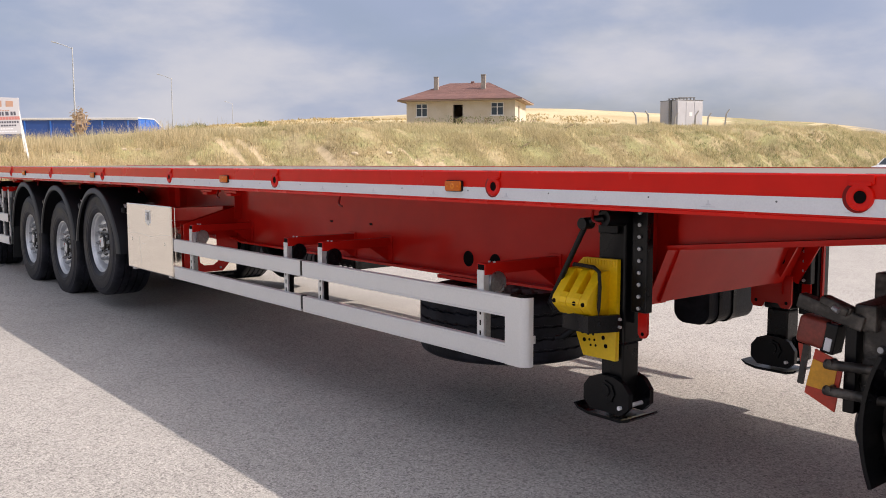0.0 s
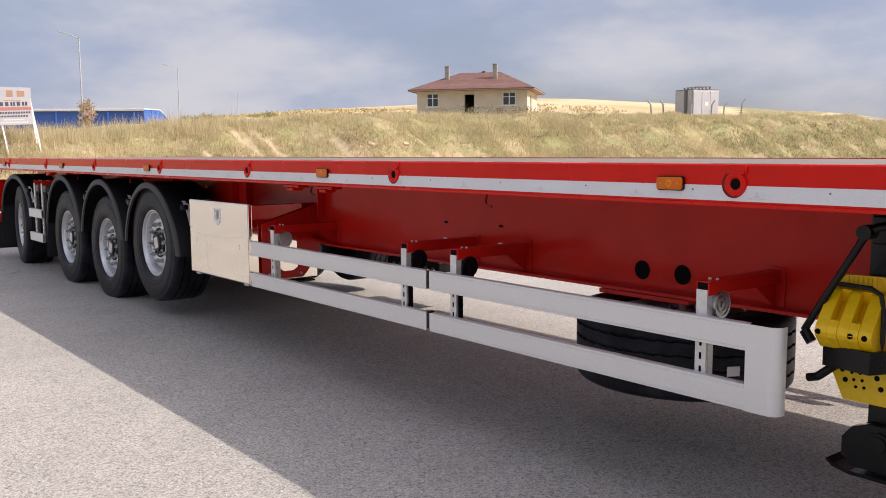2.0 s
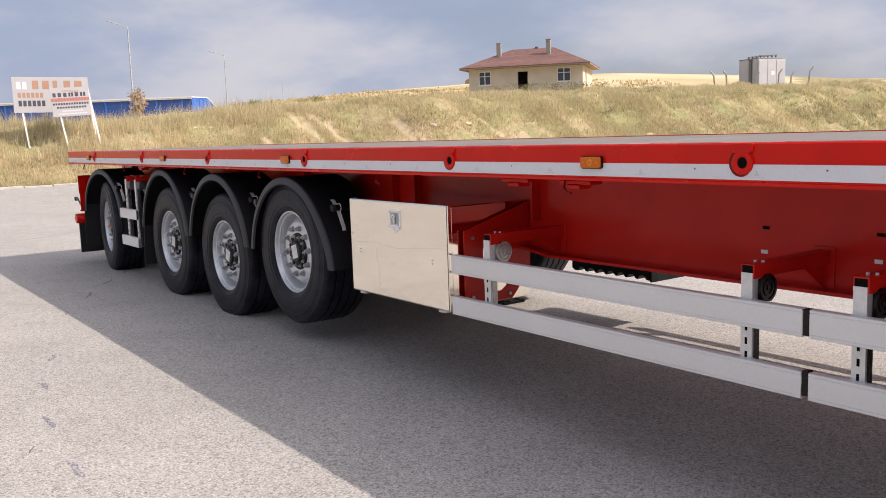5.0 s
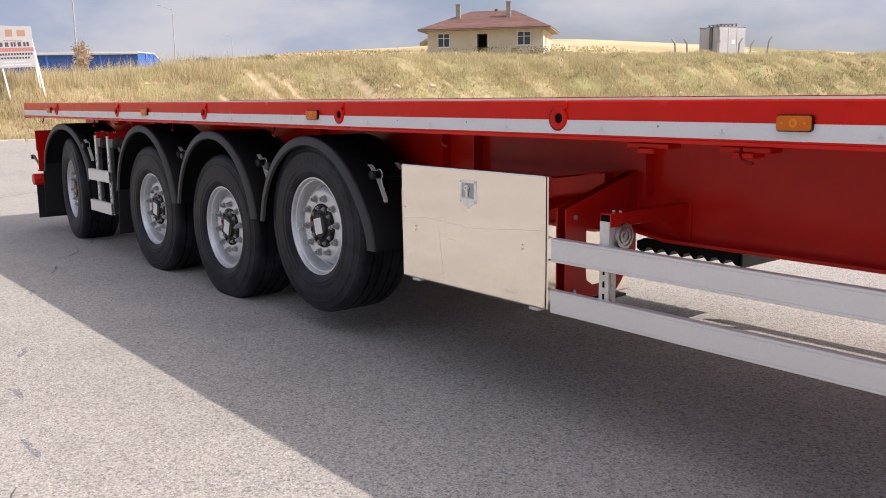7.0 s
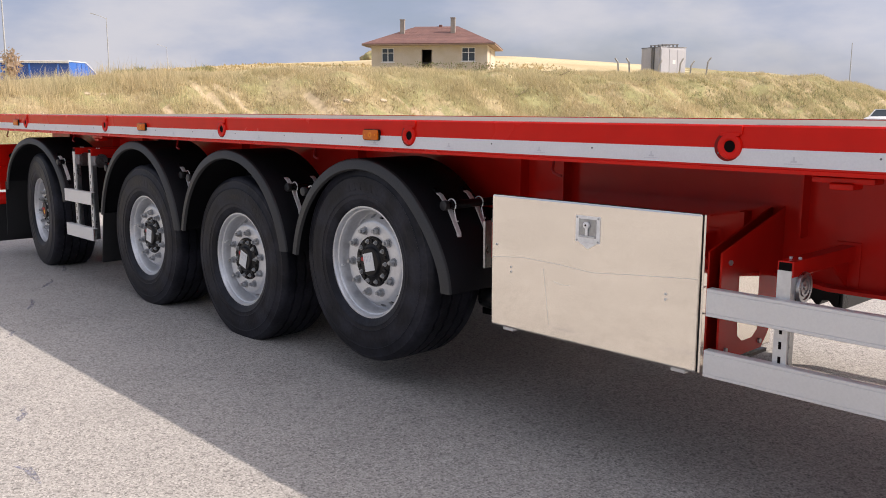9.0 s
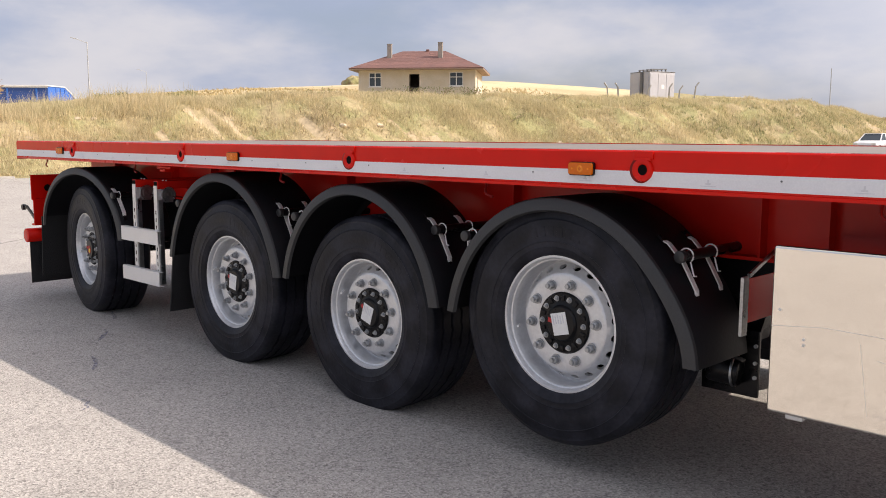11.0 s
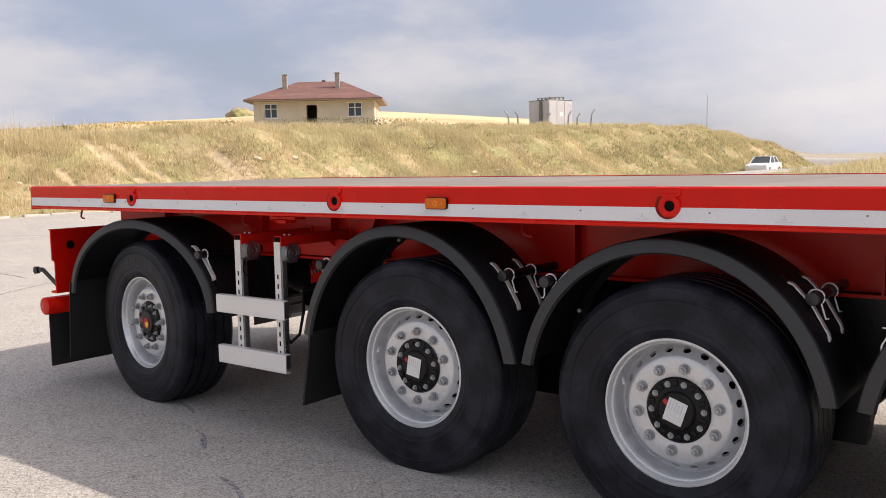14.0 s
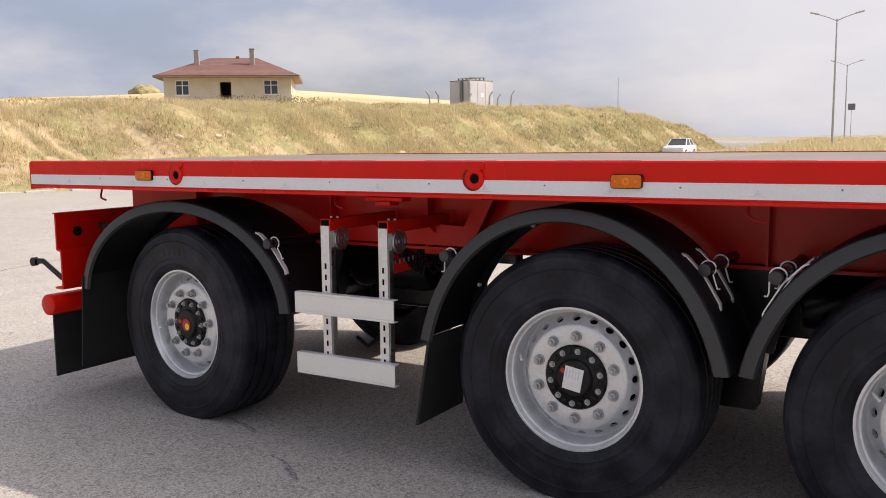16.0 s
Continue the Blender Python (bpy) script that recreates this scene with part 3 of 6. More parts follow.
# round holes and slots in the web, their shade painted as dark discs and patches
for x, z, r in ((10.915, 0.862, 0.046), (11.145, 0.862, 0.046)):
    bm = bmesh.new()
    lathe(bm, [(r, -0.0012), (r + 0.003, -0.0012), (r + 0.003, 0.0), (r, 0.0)], 28, closed=True)
    tube(bm, (0, -0.0008, 0), (0, 0.001, 0), r, 24, mi=1)
    part("web_hole", bm, (RED_FRAME, DARK), near_beam, "dark disc for the shade in a round web hole", origin=(x, Y1 - 0.0065, z))
for x, z in ((9.42, 1.005), (9.915, 1.010)):
    part("web_slot", B(x - 0.016, x + 0.016, Y1 - 0.0085, Y1 - 0.0062, z - 0.007, z + 0.007), DARK, near_beam)
    part("web_plug", B(x - 0.022, x + 0.010, Y1 - 0.0085, Y1 - 0.0062, z - 0.112, z - 0.096), LABEL, near_beam)

# upright stiffeners on the web near the axles
for x in (0.75, 1.75, 2.35, 2.65, 3.95, 5.28, 6.58, 6.85, 8.0):
    for s, y in ((-1, Y1), (1, Y2)):
        part("web_stiffener", B(x - 0.005, x + 0.005, min(y, y + s * 0.07), max(y, y + s * 0.07), 0.95, 1.30), RED_FRAME, near_beam if s < 0 else far_beam)

# cross members under the deck, with outriggers to the rails
for x in np.arange(0.35, 14.4, 0.6):
    x = float(x)
    bm = B(x - 0.03, x + 0.03, Y1 + 0.007, Y2 - 0.007, 1.18, 1.298)
    part("cross_member", bm, RED_FRAME, trailer)
    for s, ya in ((-1, Y1 - 0.0065), (1, Y2 + 0.0065)):
        ye = 0.014 if s < 0 else WIDTH - 0.014
        bm = bmesh.new()
        prism(bm, [(ya, 1.205), (ye, 1.262), (ye, 1.334), (ya, 1.334)], x - 0.006, x + 0.006, axis="x")
        part("outrigger", bm, RED_FRAME, trailer)

# tie hooks under the rail
def tie_hook():
    bm = bmesh.new()
    sweep(bm, [(0, 0, 0), (0, -0.004, -0.02), (0.004, -0.012, -0.035), (0.02, -0.022, -0.047), (0.045, -0.026, -0.054), (0.062, -0.026, -0.056)], 0.0055)
    return part("tie_hook", bm, HOOK, trailer, smooth=True, origin=(0, 0.045, 1.228))


hk = tie_hook()
hk.location.x = 0.56
for x in (2.18, 3.98, 5.55, 7.2, 8.78, 10.42, 12.35):
    again(hk, pose(x, 0.045, 1.228))
# folded twist-lock plates
for x in (2.36, 8.30, 8.72):
    bm = B(x - 0.10, x + 0.10, 0.16, 0.24, 1.196, 1.216, 0.004)
    box(bm, x - 0.04, x + 0.04, 0.15, 0.23, 1.176, 1.198, 0.005)
    box(bm, x - 0.02, x + 0.02, 0.18, 0.22, 1.21, 1.334)
    part("twist_lock", bm, RED, trailer, "small red folded twist-lock plate")

# neck: shallow box section ahead of the legs
bm = prism(bmesh.new(), [(12.43, 1.058), (14.5, 1.265), (14.5, 1.30), (12.43, 1.30)], 0.515, 0.602)
part("neck_side_channel", bm, RED_FRAME, trailer)
part("neck_lip", prism(bmesh.new(), [(12.40, 1.042), (14.5, 1.252), (14.5, 1.264), (12.40, 1.054)], 0.475, 0.602), RED_FRAME, trailer)
part("king_pin_plate", B(13.5, 14.55, 0.70, WIDTH - 0.85, 1.185, 1.20), RED_FRAME, trailer)
bm = prism(bmesh.new(), [(12.252, 0.772), (12.264, 0.772), (12.376, 1.04), (12.364, 1.04)], Y1 + 0.0065, Y2 - 0.0065)
part("neck_cross_plate", bm, RED_FRAME, trailer, "sloping red plate below the neck")
part("far_brace", bar(bmesh.new(), (12.262, Y2 + 0.10, 0.77), (12.42, Y2 + 0.10, 1.05), 0.012, 0.07), RED_FRAME, trailer)


# ---- wheels ----
def tyre_mesh():
    R, W = 0.525, 0.385
    h = W / 2
    prof = [(0.292, -0.158), (0.300, -0.170), (0.315, -0.178), (0.330, -0.1835), (0.3335, -0.1855), (0.337, -0.1845), (0.356, -0.1875), (0.3575, -0.1895), (0.360, -0.1885), (0.395, -0.1915), (0.420, -0.1915), (0.448, -0.188), (0.450, -0.1895), (0.453, -0.187), (0.462, -0.185), (0.480, -0.1815), (0.490, -0.1785), (0.4945, -0.1790), (0.498, -0.1760), (0.509, -0.1705), (0.518, -0.160), (0.523, -0.147)]
    side = len(prof)
    groove = [-0.098, -0.034, 0.034, 0.098]
    for g in groove:
        prof += [(R, g - 0.0075), (R - 0.014, g - 0.004), (R - 0.014, g + 0.004), (R, g + 0.0075)]
    prof += [(r, -y) for r, y in prof[:side][::-1]]
    prof += [(0.286, 0.15), (0.286, -0.15)]
    bm = bmesh.new()
    lathe(bm, prof, 120, closed=True)
    for v in bm.verts:
        if math.hypot(v.co.x, v.co.z) > 0.505 and abs(v.co.y) < 0.12:
            v.co.y += 0.0045 * math.sin(40 * math.atan2(v.co.z, v.co.x))
    # raised letters of the sidewall as plain blocks
    for c, n, size in ((math.pi / 2, 6, 1.0), (-math.pi / 2 - 0.9, 4, 0.6)):
        for k in range(n):
            a = c + (k - (n - 1) / 2) * 0.115 * (0.5 + 0.5 * size)
            m = Matrix.Rotation(-a, 4, "Y") @ Matrix.Translation((0.400, -0.1918, 0))
            box(bm, -0.020 * size, 0.020 * size, -0.0005, 0.004, -0.016 * size, 0.016 * size, 0.0004, m, seg=1)
    bmesh.ops.recalc_face_normals(bm, faces=bm.faces)
    return bm


def rim_mesh():
    bm = bmesh.new()
    lathe(bm, [(0.286, -0.140), (0.300, -0.150), (0.3015, -0.158), (0.299, -0.163), (0.287, -0.164), (0.2835, -0.160), (0.281, -0.143), (0.279, -0.139), (0.2735, -0.137), (0.271, -0.133), (0.2695, -0.112), (0.2690, -0.100), (0.2680, -0.062), (0.2660, -0.0535), (0.2620, -0.0500)], 72)
    # pierced ring between barrel and disc
    n, q = 20, 16
    ra, ya, rb, yb = 0.262, -0.050, 0.216, -0.112
    for s in range(n):
        a0, da = 2 * math.pi * s / n, 2 * math.pi / n
        outer, inner = [], []
        for k in range(q):
            t = 2 * math.pi * k / q
            c, d = math.cos(t), math.sin(t)
            e = max(abs(c), abs(d))
            for lst, u, v in ((outer, c / e, d / e), (inner, 0.45 * c, 0.44 * d)):
                a = a0 + da * (0.5 + 0.5 * u)
                f = 0.5 + 0.5 * v
                r, y = ra + (rb - ra) * f, ya + (yb - ya) * f
                lst.append((a, r, y))
        vo = [bm.verts.new((r * math.cos(a), y, r * math.sin(a))) for a, r, y in outer]
        vi = [bm.verts.new((r * math.cos(a), y, r * math.sin(a))) for a, r, y in inner]
        vd = [bm.verts.new(((r - 0.011) * math.cos(a), y + 0.008, (r - 0.011) * math.sin(a))) for a, r, y in inner]
        for k in range(q):
            j = (k + 1) % q
            bm.faces.new((vo[k], vo[j], vi[j], vi[k]))
            bm.faces.new((vi[k], vi[j], vd[j], vd[k]))
    lathe(bm, [(0.216, -0.112), (0.211, -0.1155), (0.204, -0.117), (0.150, -0.117), (0.138, -0.115), (0.112, -0.112)], 72)
    # inner barrel, closing the tyre
    bmesh.ops.remove_doubles(bm, verts=bm.verts, dist=0.0004)
    bmesh.ops.recalc_face_normals(bm, faces=bm.faces)
    return bm


def nut_mesh(r, h):
    bm = bmesh.new()
    tube(bm, (0, 0, 0), (0, -h * 0.25, 0), r * 1.35, 14)
    tube(bm, (0, -h * 0.25, 0), (0, -h, 0), r, 6, bev=r * 0.12)
    tube(bm, (0, -h, 0), (0, -h * 1.45, 0), r * 0.55, 10)
    return bm


def wheel(hub_cap_only=False):
    rim = part("wheel", rim_mesh(), SILVER, trailer, "silver steel rim with a wide black tyre", smooth=True)
    part("tyre", tyre_mesh(), RUBBER, rim, "wide black truck tyre", smooth=True)
    bm = bmesh.new()
    lathe(bm, [(0.0001, -0.075), (0.18, -0.075), (0.20, -0.06), (0.20, 0.06), (0.262, 0.075), (0.262, 0.13), (0.288, 0.165)], 48)
    lathe(bm, [(0.2600, -0.035), (0.258, -0.01), (0.256, 0.04), (0.254, 0.08)], 48)
    part("brake_drum", bm, BLACK, rim, smooth=True)
    bm = bmesh.new()
    lathe(bm, [(0.0001, -0.09), (0.134, -0.09), (0.134, -0.118), (0.128, -0.125), (0.090, -0.128), (0.080, -0.132), (0.078, -0.138), (0.070, -0.145), (0.03, -0.146), (0.0001, -0.146)], 40)
    for k in range(10):
        a = 2 * math.pi * (k + 0.5) / 10
        m = Matrix.Rotation(a, 4, "Y") @ Matrix.Translation((0.109, -0.126, 0))
        box(bm, -0.012, 0.014, -0.006, 0.004, -0.010, 0.010, 0.003, m)
    hub = part("hub", bm, BLACK, rim, "black axle hub with a cap", smooth=True)
    n0 = None
    for k in range(10):
        a = 2 * math.pi * (k + 0.15) / 10
        if n0 is None:
            n0 = part("wheel_nut", nut_mesh(0.0175, 0.028), NUT, rim, smooth=True)
            n0.location = (0.170 * math.cos(a), -0.115, 0.170 * math.sin(a))
        else:
            again(n0, pose(0.170 * math.cos(a), -0.115, 0.170 * math.sin(a), 0, 31 * k, 0))
    h0 = None
    for k in range(10):
        a = 2 * math.pi * k / 10
        if h0 is None:
            h0 = part("hub_bolt", nut_mesh(0.0095, 0.012), NUT, rim)
            h0.location = (0.109 * math.cos(a), -0.125, 0.109 * math.sin(a))
        else:
            again(h0, pose(0.109 * math.cos(a), -0.125, 0.109 * math.sin(a)))
    bm = bmesh.new()
    m = Matrix.Rotation(radians(-14), 4, "Y")
    box(bm, -0.040, 0.040, -0.1495, -0.1465, -0.048, 0.048, 0.001, m)
    for k in range(5):
        box(bm, -0.032 + 0.013 * k, -0.027 + 0.013 * k, -0.1502, -0.1492, 0.0, 0.040 - 0.006 * (k % 2), 0, m, mi=1)
    part("hub_label", bm, (LABEL, INK), rim, "white paper label with grey print")
    bm = B(-0.064, -0.034, -0.149, -0.145, -0.010, 0.010, 0.002, Matrix.Rotation(radians(10), 4, "Y"))
    part("red_tag", bm, RED_MARK, rim)
    part("valve", T((-0.258, -0.105, -0.05), (-0.230, -0.150, -0.045), 0.005, 8), CHROME, rim)
    return rim


HUBS = ((5.916, 0.640, 0.0, 0), (4.625, 0.492, 0.0, 40), (3.300, 0.505, 0.0, 110), (1.055, 0.503, -6.0, 200))
YW = 0.260
w0 = wheel()
w0.matrix_basis = pose(HUBS[0][0], YW, HUBS[0][1])
for x, z, steer, spin in HUBS[1:3]:
    again(w0, pose(x, YW + (0.015 if spin < 50 else 0.010), z) @ pose(0, 0, 0, 0, 0, steer) @ pose(0, 0, 0, 0, 32 if spin < 50 else 24, 0))
w4 = again(w0, pose(HUBS[3][0], YW + 0.045, HUBS[3][1]) @ pose(0, 0, 0, 0, 0, HUBS[3][2]))
for ch in w4.children:
    if ch.name.startswith("hub_label"):
        dot = T((0.006, -0.1465, -0.006), (0.006, -0.149, -0.006), 0.034, 20, mi=1)
        tube(dot, (0.013, -0.149, -0.014), (0.013, -0.1505, -0.014), 0.018, 16)
        ch.data = bpy.data.meshes.new("hub_label")
        dot.to_mesh(ch.data)
        dot.free()
        ch.data.materials.append(YELLOW_MARK)
        ch.data.materials.append(RED_MARK)
        ch["label"] = "round red and yellow sticker on the hub cap"
for x, z, steer, spin in HUBS:
    again(w0, pose(x, WIDTH - YW, z, 0, spin, 180))

# axles with air springs and trailing arms
for x, z, steer, spin in HUBS:
    ax = part("axle", T((x, 0.30, z), (x, WIDTH - 0.30, z), 0.065, 20), BLACK, trailer, "black tubular axle", smooth=True)
    for y in (Y1 + 0.02, Y2 - 0.02):
        bm = bmesh.new()
        lathe(bm, [(0.06, 0.0), (0.13, 0.01), (0.145, 0.06), (0.14, 0.10), (0.145, 0.14), (0.13, 0.19), (0.06, 0.20)], 24)
        bmesh.ops.transform(bm, matrix=pose(0, 0, 0, 90), verts=bm.verts)
        part("air_spring", bm, RUBBER, ax, smooth=True, origin=(x - 0.36, y, z + 0.04 if z < 0.6 else z - 0.06))
        part("trailing_arm", bar(bmesh.new(), (x - 0.42, y, z - 0.02), (x + 0.50, y, z + 0.10), 0.09, 0.06, 0.01), BLACK, ax)
        part("hanger_bracket", prism(bmesh.new(), [(x + 0.36, 0.948), (x + 0.76, 0.948), (x + 0.66, 0.60), (x + 0.42, 0.60)], y - 0.05, y + 0.05), BLACK, ax)
    for y in (0.36, WIDTH - 0.36):
        part("brake_chamber", T((x + 0.10, y + 0.16, z + 0.02), (x + 0.28, y + 0.16, z + 0.06), 0.075, 18, bev=0.015), BLACK, ax, smooth=True)


# brake cylinders and valve boxes hanging between the axles
for x in (3.83, 5.14):
    bx = part("suspension_bracket", prism(bmesh.new(), [(x - 0.17, 0.95), (x + 0.17, 0.95), (x + 0.09, 0.35), (x - 0.11, 0.35)], Y1 - 0.05, Y1 + 0.05), BLACK, trailer, "black welded suspension hanger")
    part("pivot_bolt", T((x, Y1 - 0.065, 0.45), (x, Y1 + 0.065, 0.45), 0.022, 12), BLACK, bx)
    part("brake_chamber", T((x + 0.22, 0.78, 0.76), (x + 0.46, 0.80, 0.79), 0.10, 20, bev=0.02), BLACK, bx, smooth=True)
    part("inner_shield", B(x + 0.02, x + 0.57, 1.10, 1.14, 0.55, 0.95, 0.01), BLACK, bx)

# ---- mudguards ----
def mudguard(cx, cz, rx, rz, a0, a1, y0, y1, flare=0.0, ahead=0.0):
    """A half-round black guard with a broad turned-in lip towards the side."""
    n = 40
    t = 0.007
    sec = [(y0 + 0.016, -0.062), (y0 + 0.001, -0.054), (y0 + 0.007, -0.014), (y0 + 0.012, -0.005), (y0 + 0.024, 0.0), (y1 - 0.01, 0.0), (y1, -0.008), (y1, -0.045),
           (y1 - t, -0.045), (y1 - t, -0.010), (y1 - 0.014, -t), (y0 + 0.030, -t), (y0 + t + 0.012, -0.018), (y0 + t + 0.005, -0.052), (y0 + 0.018, -0.055)]
    bm = bmesh.new()
    rings = []
    for k in range(n + 1):
        a = radians(a0 + (a1 - a0) * k / n)
        out = 1 + flare * (1 - math.sin(a)) ** 3 + (ahead * smooth01(0.75, 0.05, math.sin(a)) if math.cos(a) > 0 else 0.0)
        rings.append([bm.verts.new((cx + (rx * out + d) * math.cos(a), y, cz + (rz + d) * math.sin(a))) for y, d in sec])
    m = len(sec)
    for p, q in zip(rings, rings[1:]):
        for j in range(m):
            f = bm.faces.new((p[j], q[j], q[(j + 1) % m], p[(j + 1) % m]))
            f.material_index = 1 if j in (0, 1, 2, 3) else 0
    bm.faces.new(rings[0]); bm.faces.new(rings[-1][::-1])
    bmesh.ops.recalc_face_normals(bm, faces=bm.faces)
    return part("mudguard", bm, (PLASTIC, LIP), trailer, "black plastic mudguard with a dull grey lip", smooth=True)


def clip_bracket(guard, cx, rx, side, y0, inner, cz=0.60, rz=0.585, straps=2):
    """A bracket tube from the beam, held on the guard by plated straps, lugs and wire spring clips."""
    at = lambda a, d, y: (cx + side * (rx + d) * math.cos(radians(a)), y, cz + (rz + d) * math.sin(radians(a)))
    x, _, z = at(37, 0.045, 0)
    part("bracket_tube", T((x, y0, z), (x, inner, z), 0.021, 18), BLACK, guard, "dark bracket tube with an end cap", smooth=True)
    part("tube_cap", T((x, y0 - 0.022, z), (x, y0 + 0.004, z), 0.0245, 20, bev=0.005), LIP, guard, "dull grey rubber end cap", smooth=True)
    for y in (y0 + 0.042, y0 + 0.23)[:straps]:
        bm = bmesh.new()
        ends = [at(46.5, 0.005, y), at(44.5, 0.013, y), at(36, 0.016, y), at(24.5, 0.013, y), at(22.0, 0.005, y)]
        for p, q in zip(ends, ends[1:]):
            bar(bm, p, q, 0.027, 0.006, 0.001)
        for a in (45.0, 23.6):
            tube(bm, at(a, 0.008, y), at(a, 0.015, y), 0.007, 8)
        part("clamp_strap", bm, CHROME, guard, "zinc-plated clamp strap")
        for a, b in ((50.0, 45.6), (22.8, 18.0)):
            bm = bmesh.new()
            bar(bm, at(a, 0.003, y), at(b, 0.004, y), 0.024, 0.005, 0.001)
            tube(bm, at((3 * a + b) / 4, 0.003, y), at((3 * a + b) / 4, 0.011, y), 0.006, 8)
            part("strap_lug", bm, BLACK, guard)
        bm = bmesh.new()
        pts = [(x + 0.029 * math.cos(a), y - 0.006, z + 0.029 * math.sin(a)) for a in np.linspace(-0.9, 3.3, 16)]
        p = at(30, 0.030, y)
        tail = [(p[0] - side * 0.002, y - 0.006, p[2] + 0.010), (p[0] + side * 0.003, y - 0.006, p[2] - 0.004), (p[0] + side * 0.014, y - 0.006, p[2] - 0.003)]
        pts = tail[::-1] + pts if side > 0 else pts + tail
        sweep(bm, pts, 0.0032, 6)
        part("spring_clip", bm, CHROME, guard, "round wire spring clip", smooth=True)


GY0, GY1 = 0.035, 0.455
g1 = mudguard(5.925, 0.60, 0.605, 0.585, -2, 178, GY0, GY1, 0.04, 0.070)
g2 = mudguard(4.600, 0.60, 0.615, 0.585, 2, 178, GY0, GY1, 0.05)
g3 = mudguard(3.275, 0.59, 0.625, 0.612, 2, 178, GY0, GY1, 0.06)
g4 = mudguard(1.085, 0.62, 0.775, 0.555, 3, 176, GY0 + 0.02, GY1 + 0.02)
for g, cx, rx in ((g1, 5.925, 0.605), (g2, 4.600, 0.615), (g3, 3.275, 0.625)):
    clip_bracket(g, cx, rx + (0.016 if g is g1 else 0.0), 1, 0.155, Y1)
    clip_bracket(g, cx, rx, -1, 0.075, Y1)
clip_bracket(g4, 1.085, 0.775, 1, 0.075, Y1, 0.62, 0.555, 1)
# screws along the lips
for g, cx, rx in ((g1, 5.925, 0.605), (g2, 4.6, 0.615), (g3, 3.275, 0.625)):
    for a in (22, 62, 118, 158):
        p = (cx + (rx - 0.03) * math.cos(radians(a)), 0.40, 0.60 + (0.555) * math.sin(radians(a)))
        part("screw", T((p[0], p[1], p[2]), (p[0], p[1] - 0.012, p[2]), 0.009, 8), CHROME, g)
# hanging flaps
def flap(pts, y0, y1, label):
    return part("mud_flap", prism(bmesh.new(), pts, y0, y1), FLAP, trailer, label)


bm = bmesh.new()
prism(bm, [(2.655, 0.62), (2.668, 0.62), (2.60, 0.22), (2.587, 0.22)], 0.05, 0.44)
part("mud_flap", bm, FLAP, g3, "textured black rubber mud flap")
bm = bmesh.new()
prism(bm, [(0.326, 0.73), (0.333, 0.73), (0.285, 0.20), (0.278, 0.20)], 0.055, 0.47)
part("mud_flap", bm, FLAP, g4, "textured black rubber mud flap")
for cx, rx in ((5.925, 0.605), (4.6, 0.615), (3.275, 0.625), (1.085, 0.70)):
    far = mudguard(cx, 0.60, rx, 0.585, 2, 178, WIDTH - GY1, WIDTH - GY0)

for pts in ([(2.655, 0.62), (2.668, 0.62), (2.60, 0.22), (2.587, 0.22)], [(0.326, 0.73), (0.333, 0.73), (0.285, 0.20), (0.278, 0.20)]):
    flap(pts, WIDTH - 0.47, WIDTH - 0.05, "textured black rubber mud flap")

# ---- rear end ----
bm = prism(bmesh.new(), [(0.085, 1.075), (0.10, 1.075), (0.10, 0.865), (0.135, 0.855), (0.135, 0.66), (0.075, 0.648), (0.075, 0.636), (0.147, 0.636), (0.147, 0.862), (0.112, 0.872), (0.112, 1.082), (0.085, 1.082)], 0.06, WIDTH - 0.06)
rear = part("rear_panel", bm, RED, trailer, "red folded rear light panel")
part("panel_hole", T((0.113, 0.20, 0.965), (0.1145, 0.20, 0.965), 0.030, 24), DARK, rear)
for y in (0.30, WIDTH - 0.30):
    part("rear_lamp", B(0.02, 0.085, y - 0.16, y + 0.16, 0.90, 1.02, 0.01), LAMP_RED, rear)
part("lamp_socket", T((0.112, 0.36, 0.985), (0.20, 0.34, 0.985), 0.022, 14, bev=0.004), GRIME, rear)
part("cable_box", bar(bmesh.new(), (0.15, 0.33, 0.73), (0.22, 0.42, 0.76), 0.05, 0.05, 0.01), BLACK, rear)
bm = bmesh.new()
tube(bm, (0.06, 0.01, 0.545), (0.06, WIDTH - 0.01, 0.545), 0.062, 28, bev=0.008)
part("underrun_bar", bm, RED, trailer, "round red rear underrun bar", smooth=True)
for y in (0.62, WIDTH - 0.62):
    part("bar_bracket", prism(bmesh.new(), [(0.03, 0.50), (0.10, 0.50), (0.16, 0.90), (0.03, 0.90)], y - 0.02, y + 0.02), RED_FRAME, trailer)
for y in (0.04, WIDTH - 0.64):
    part("rear_flap", prism(bmesh.new(), [(0.055, 0.50), (0.066, 0.50), (0.066, 0.115), (0.055, 0.115)], y, y + 0.60), FLAP, trailer, "black rubber rear flap")
bm = bmesh.new()
bar(bm, (0.12, 0.075, 0.70), (-0.05, 0.075, 0.79), 0.014, 0.030, 0.003)
bar(bm, (-0.05, 0.075, 0.79), (-0.14, 0.075, 0.785), 0.016, 0.032, 0.004)
tube(bm, (-0.135, 0.060, 0.782), (-0.135, 0.090, 0.782), 0.026, 14)
part("clearance_lamp_arm", bm, BLACK, trailer, "black arm with a clearance lamp")
for y in (Y1, Y2):
    part("rear_gusset", prism(bmesh.new(), [(0.15, 0.86), (0.42, 0.90), (0.42, 1.0), (0.15, 1.07)], y - 0.04, y - 0.03), RED_FRAME, trailer)


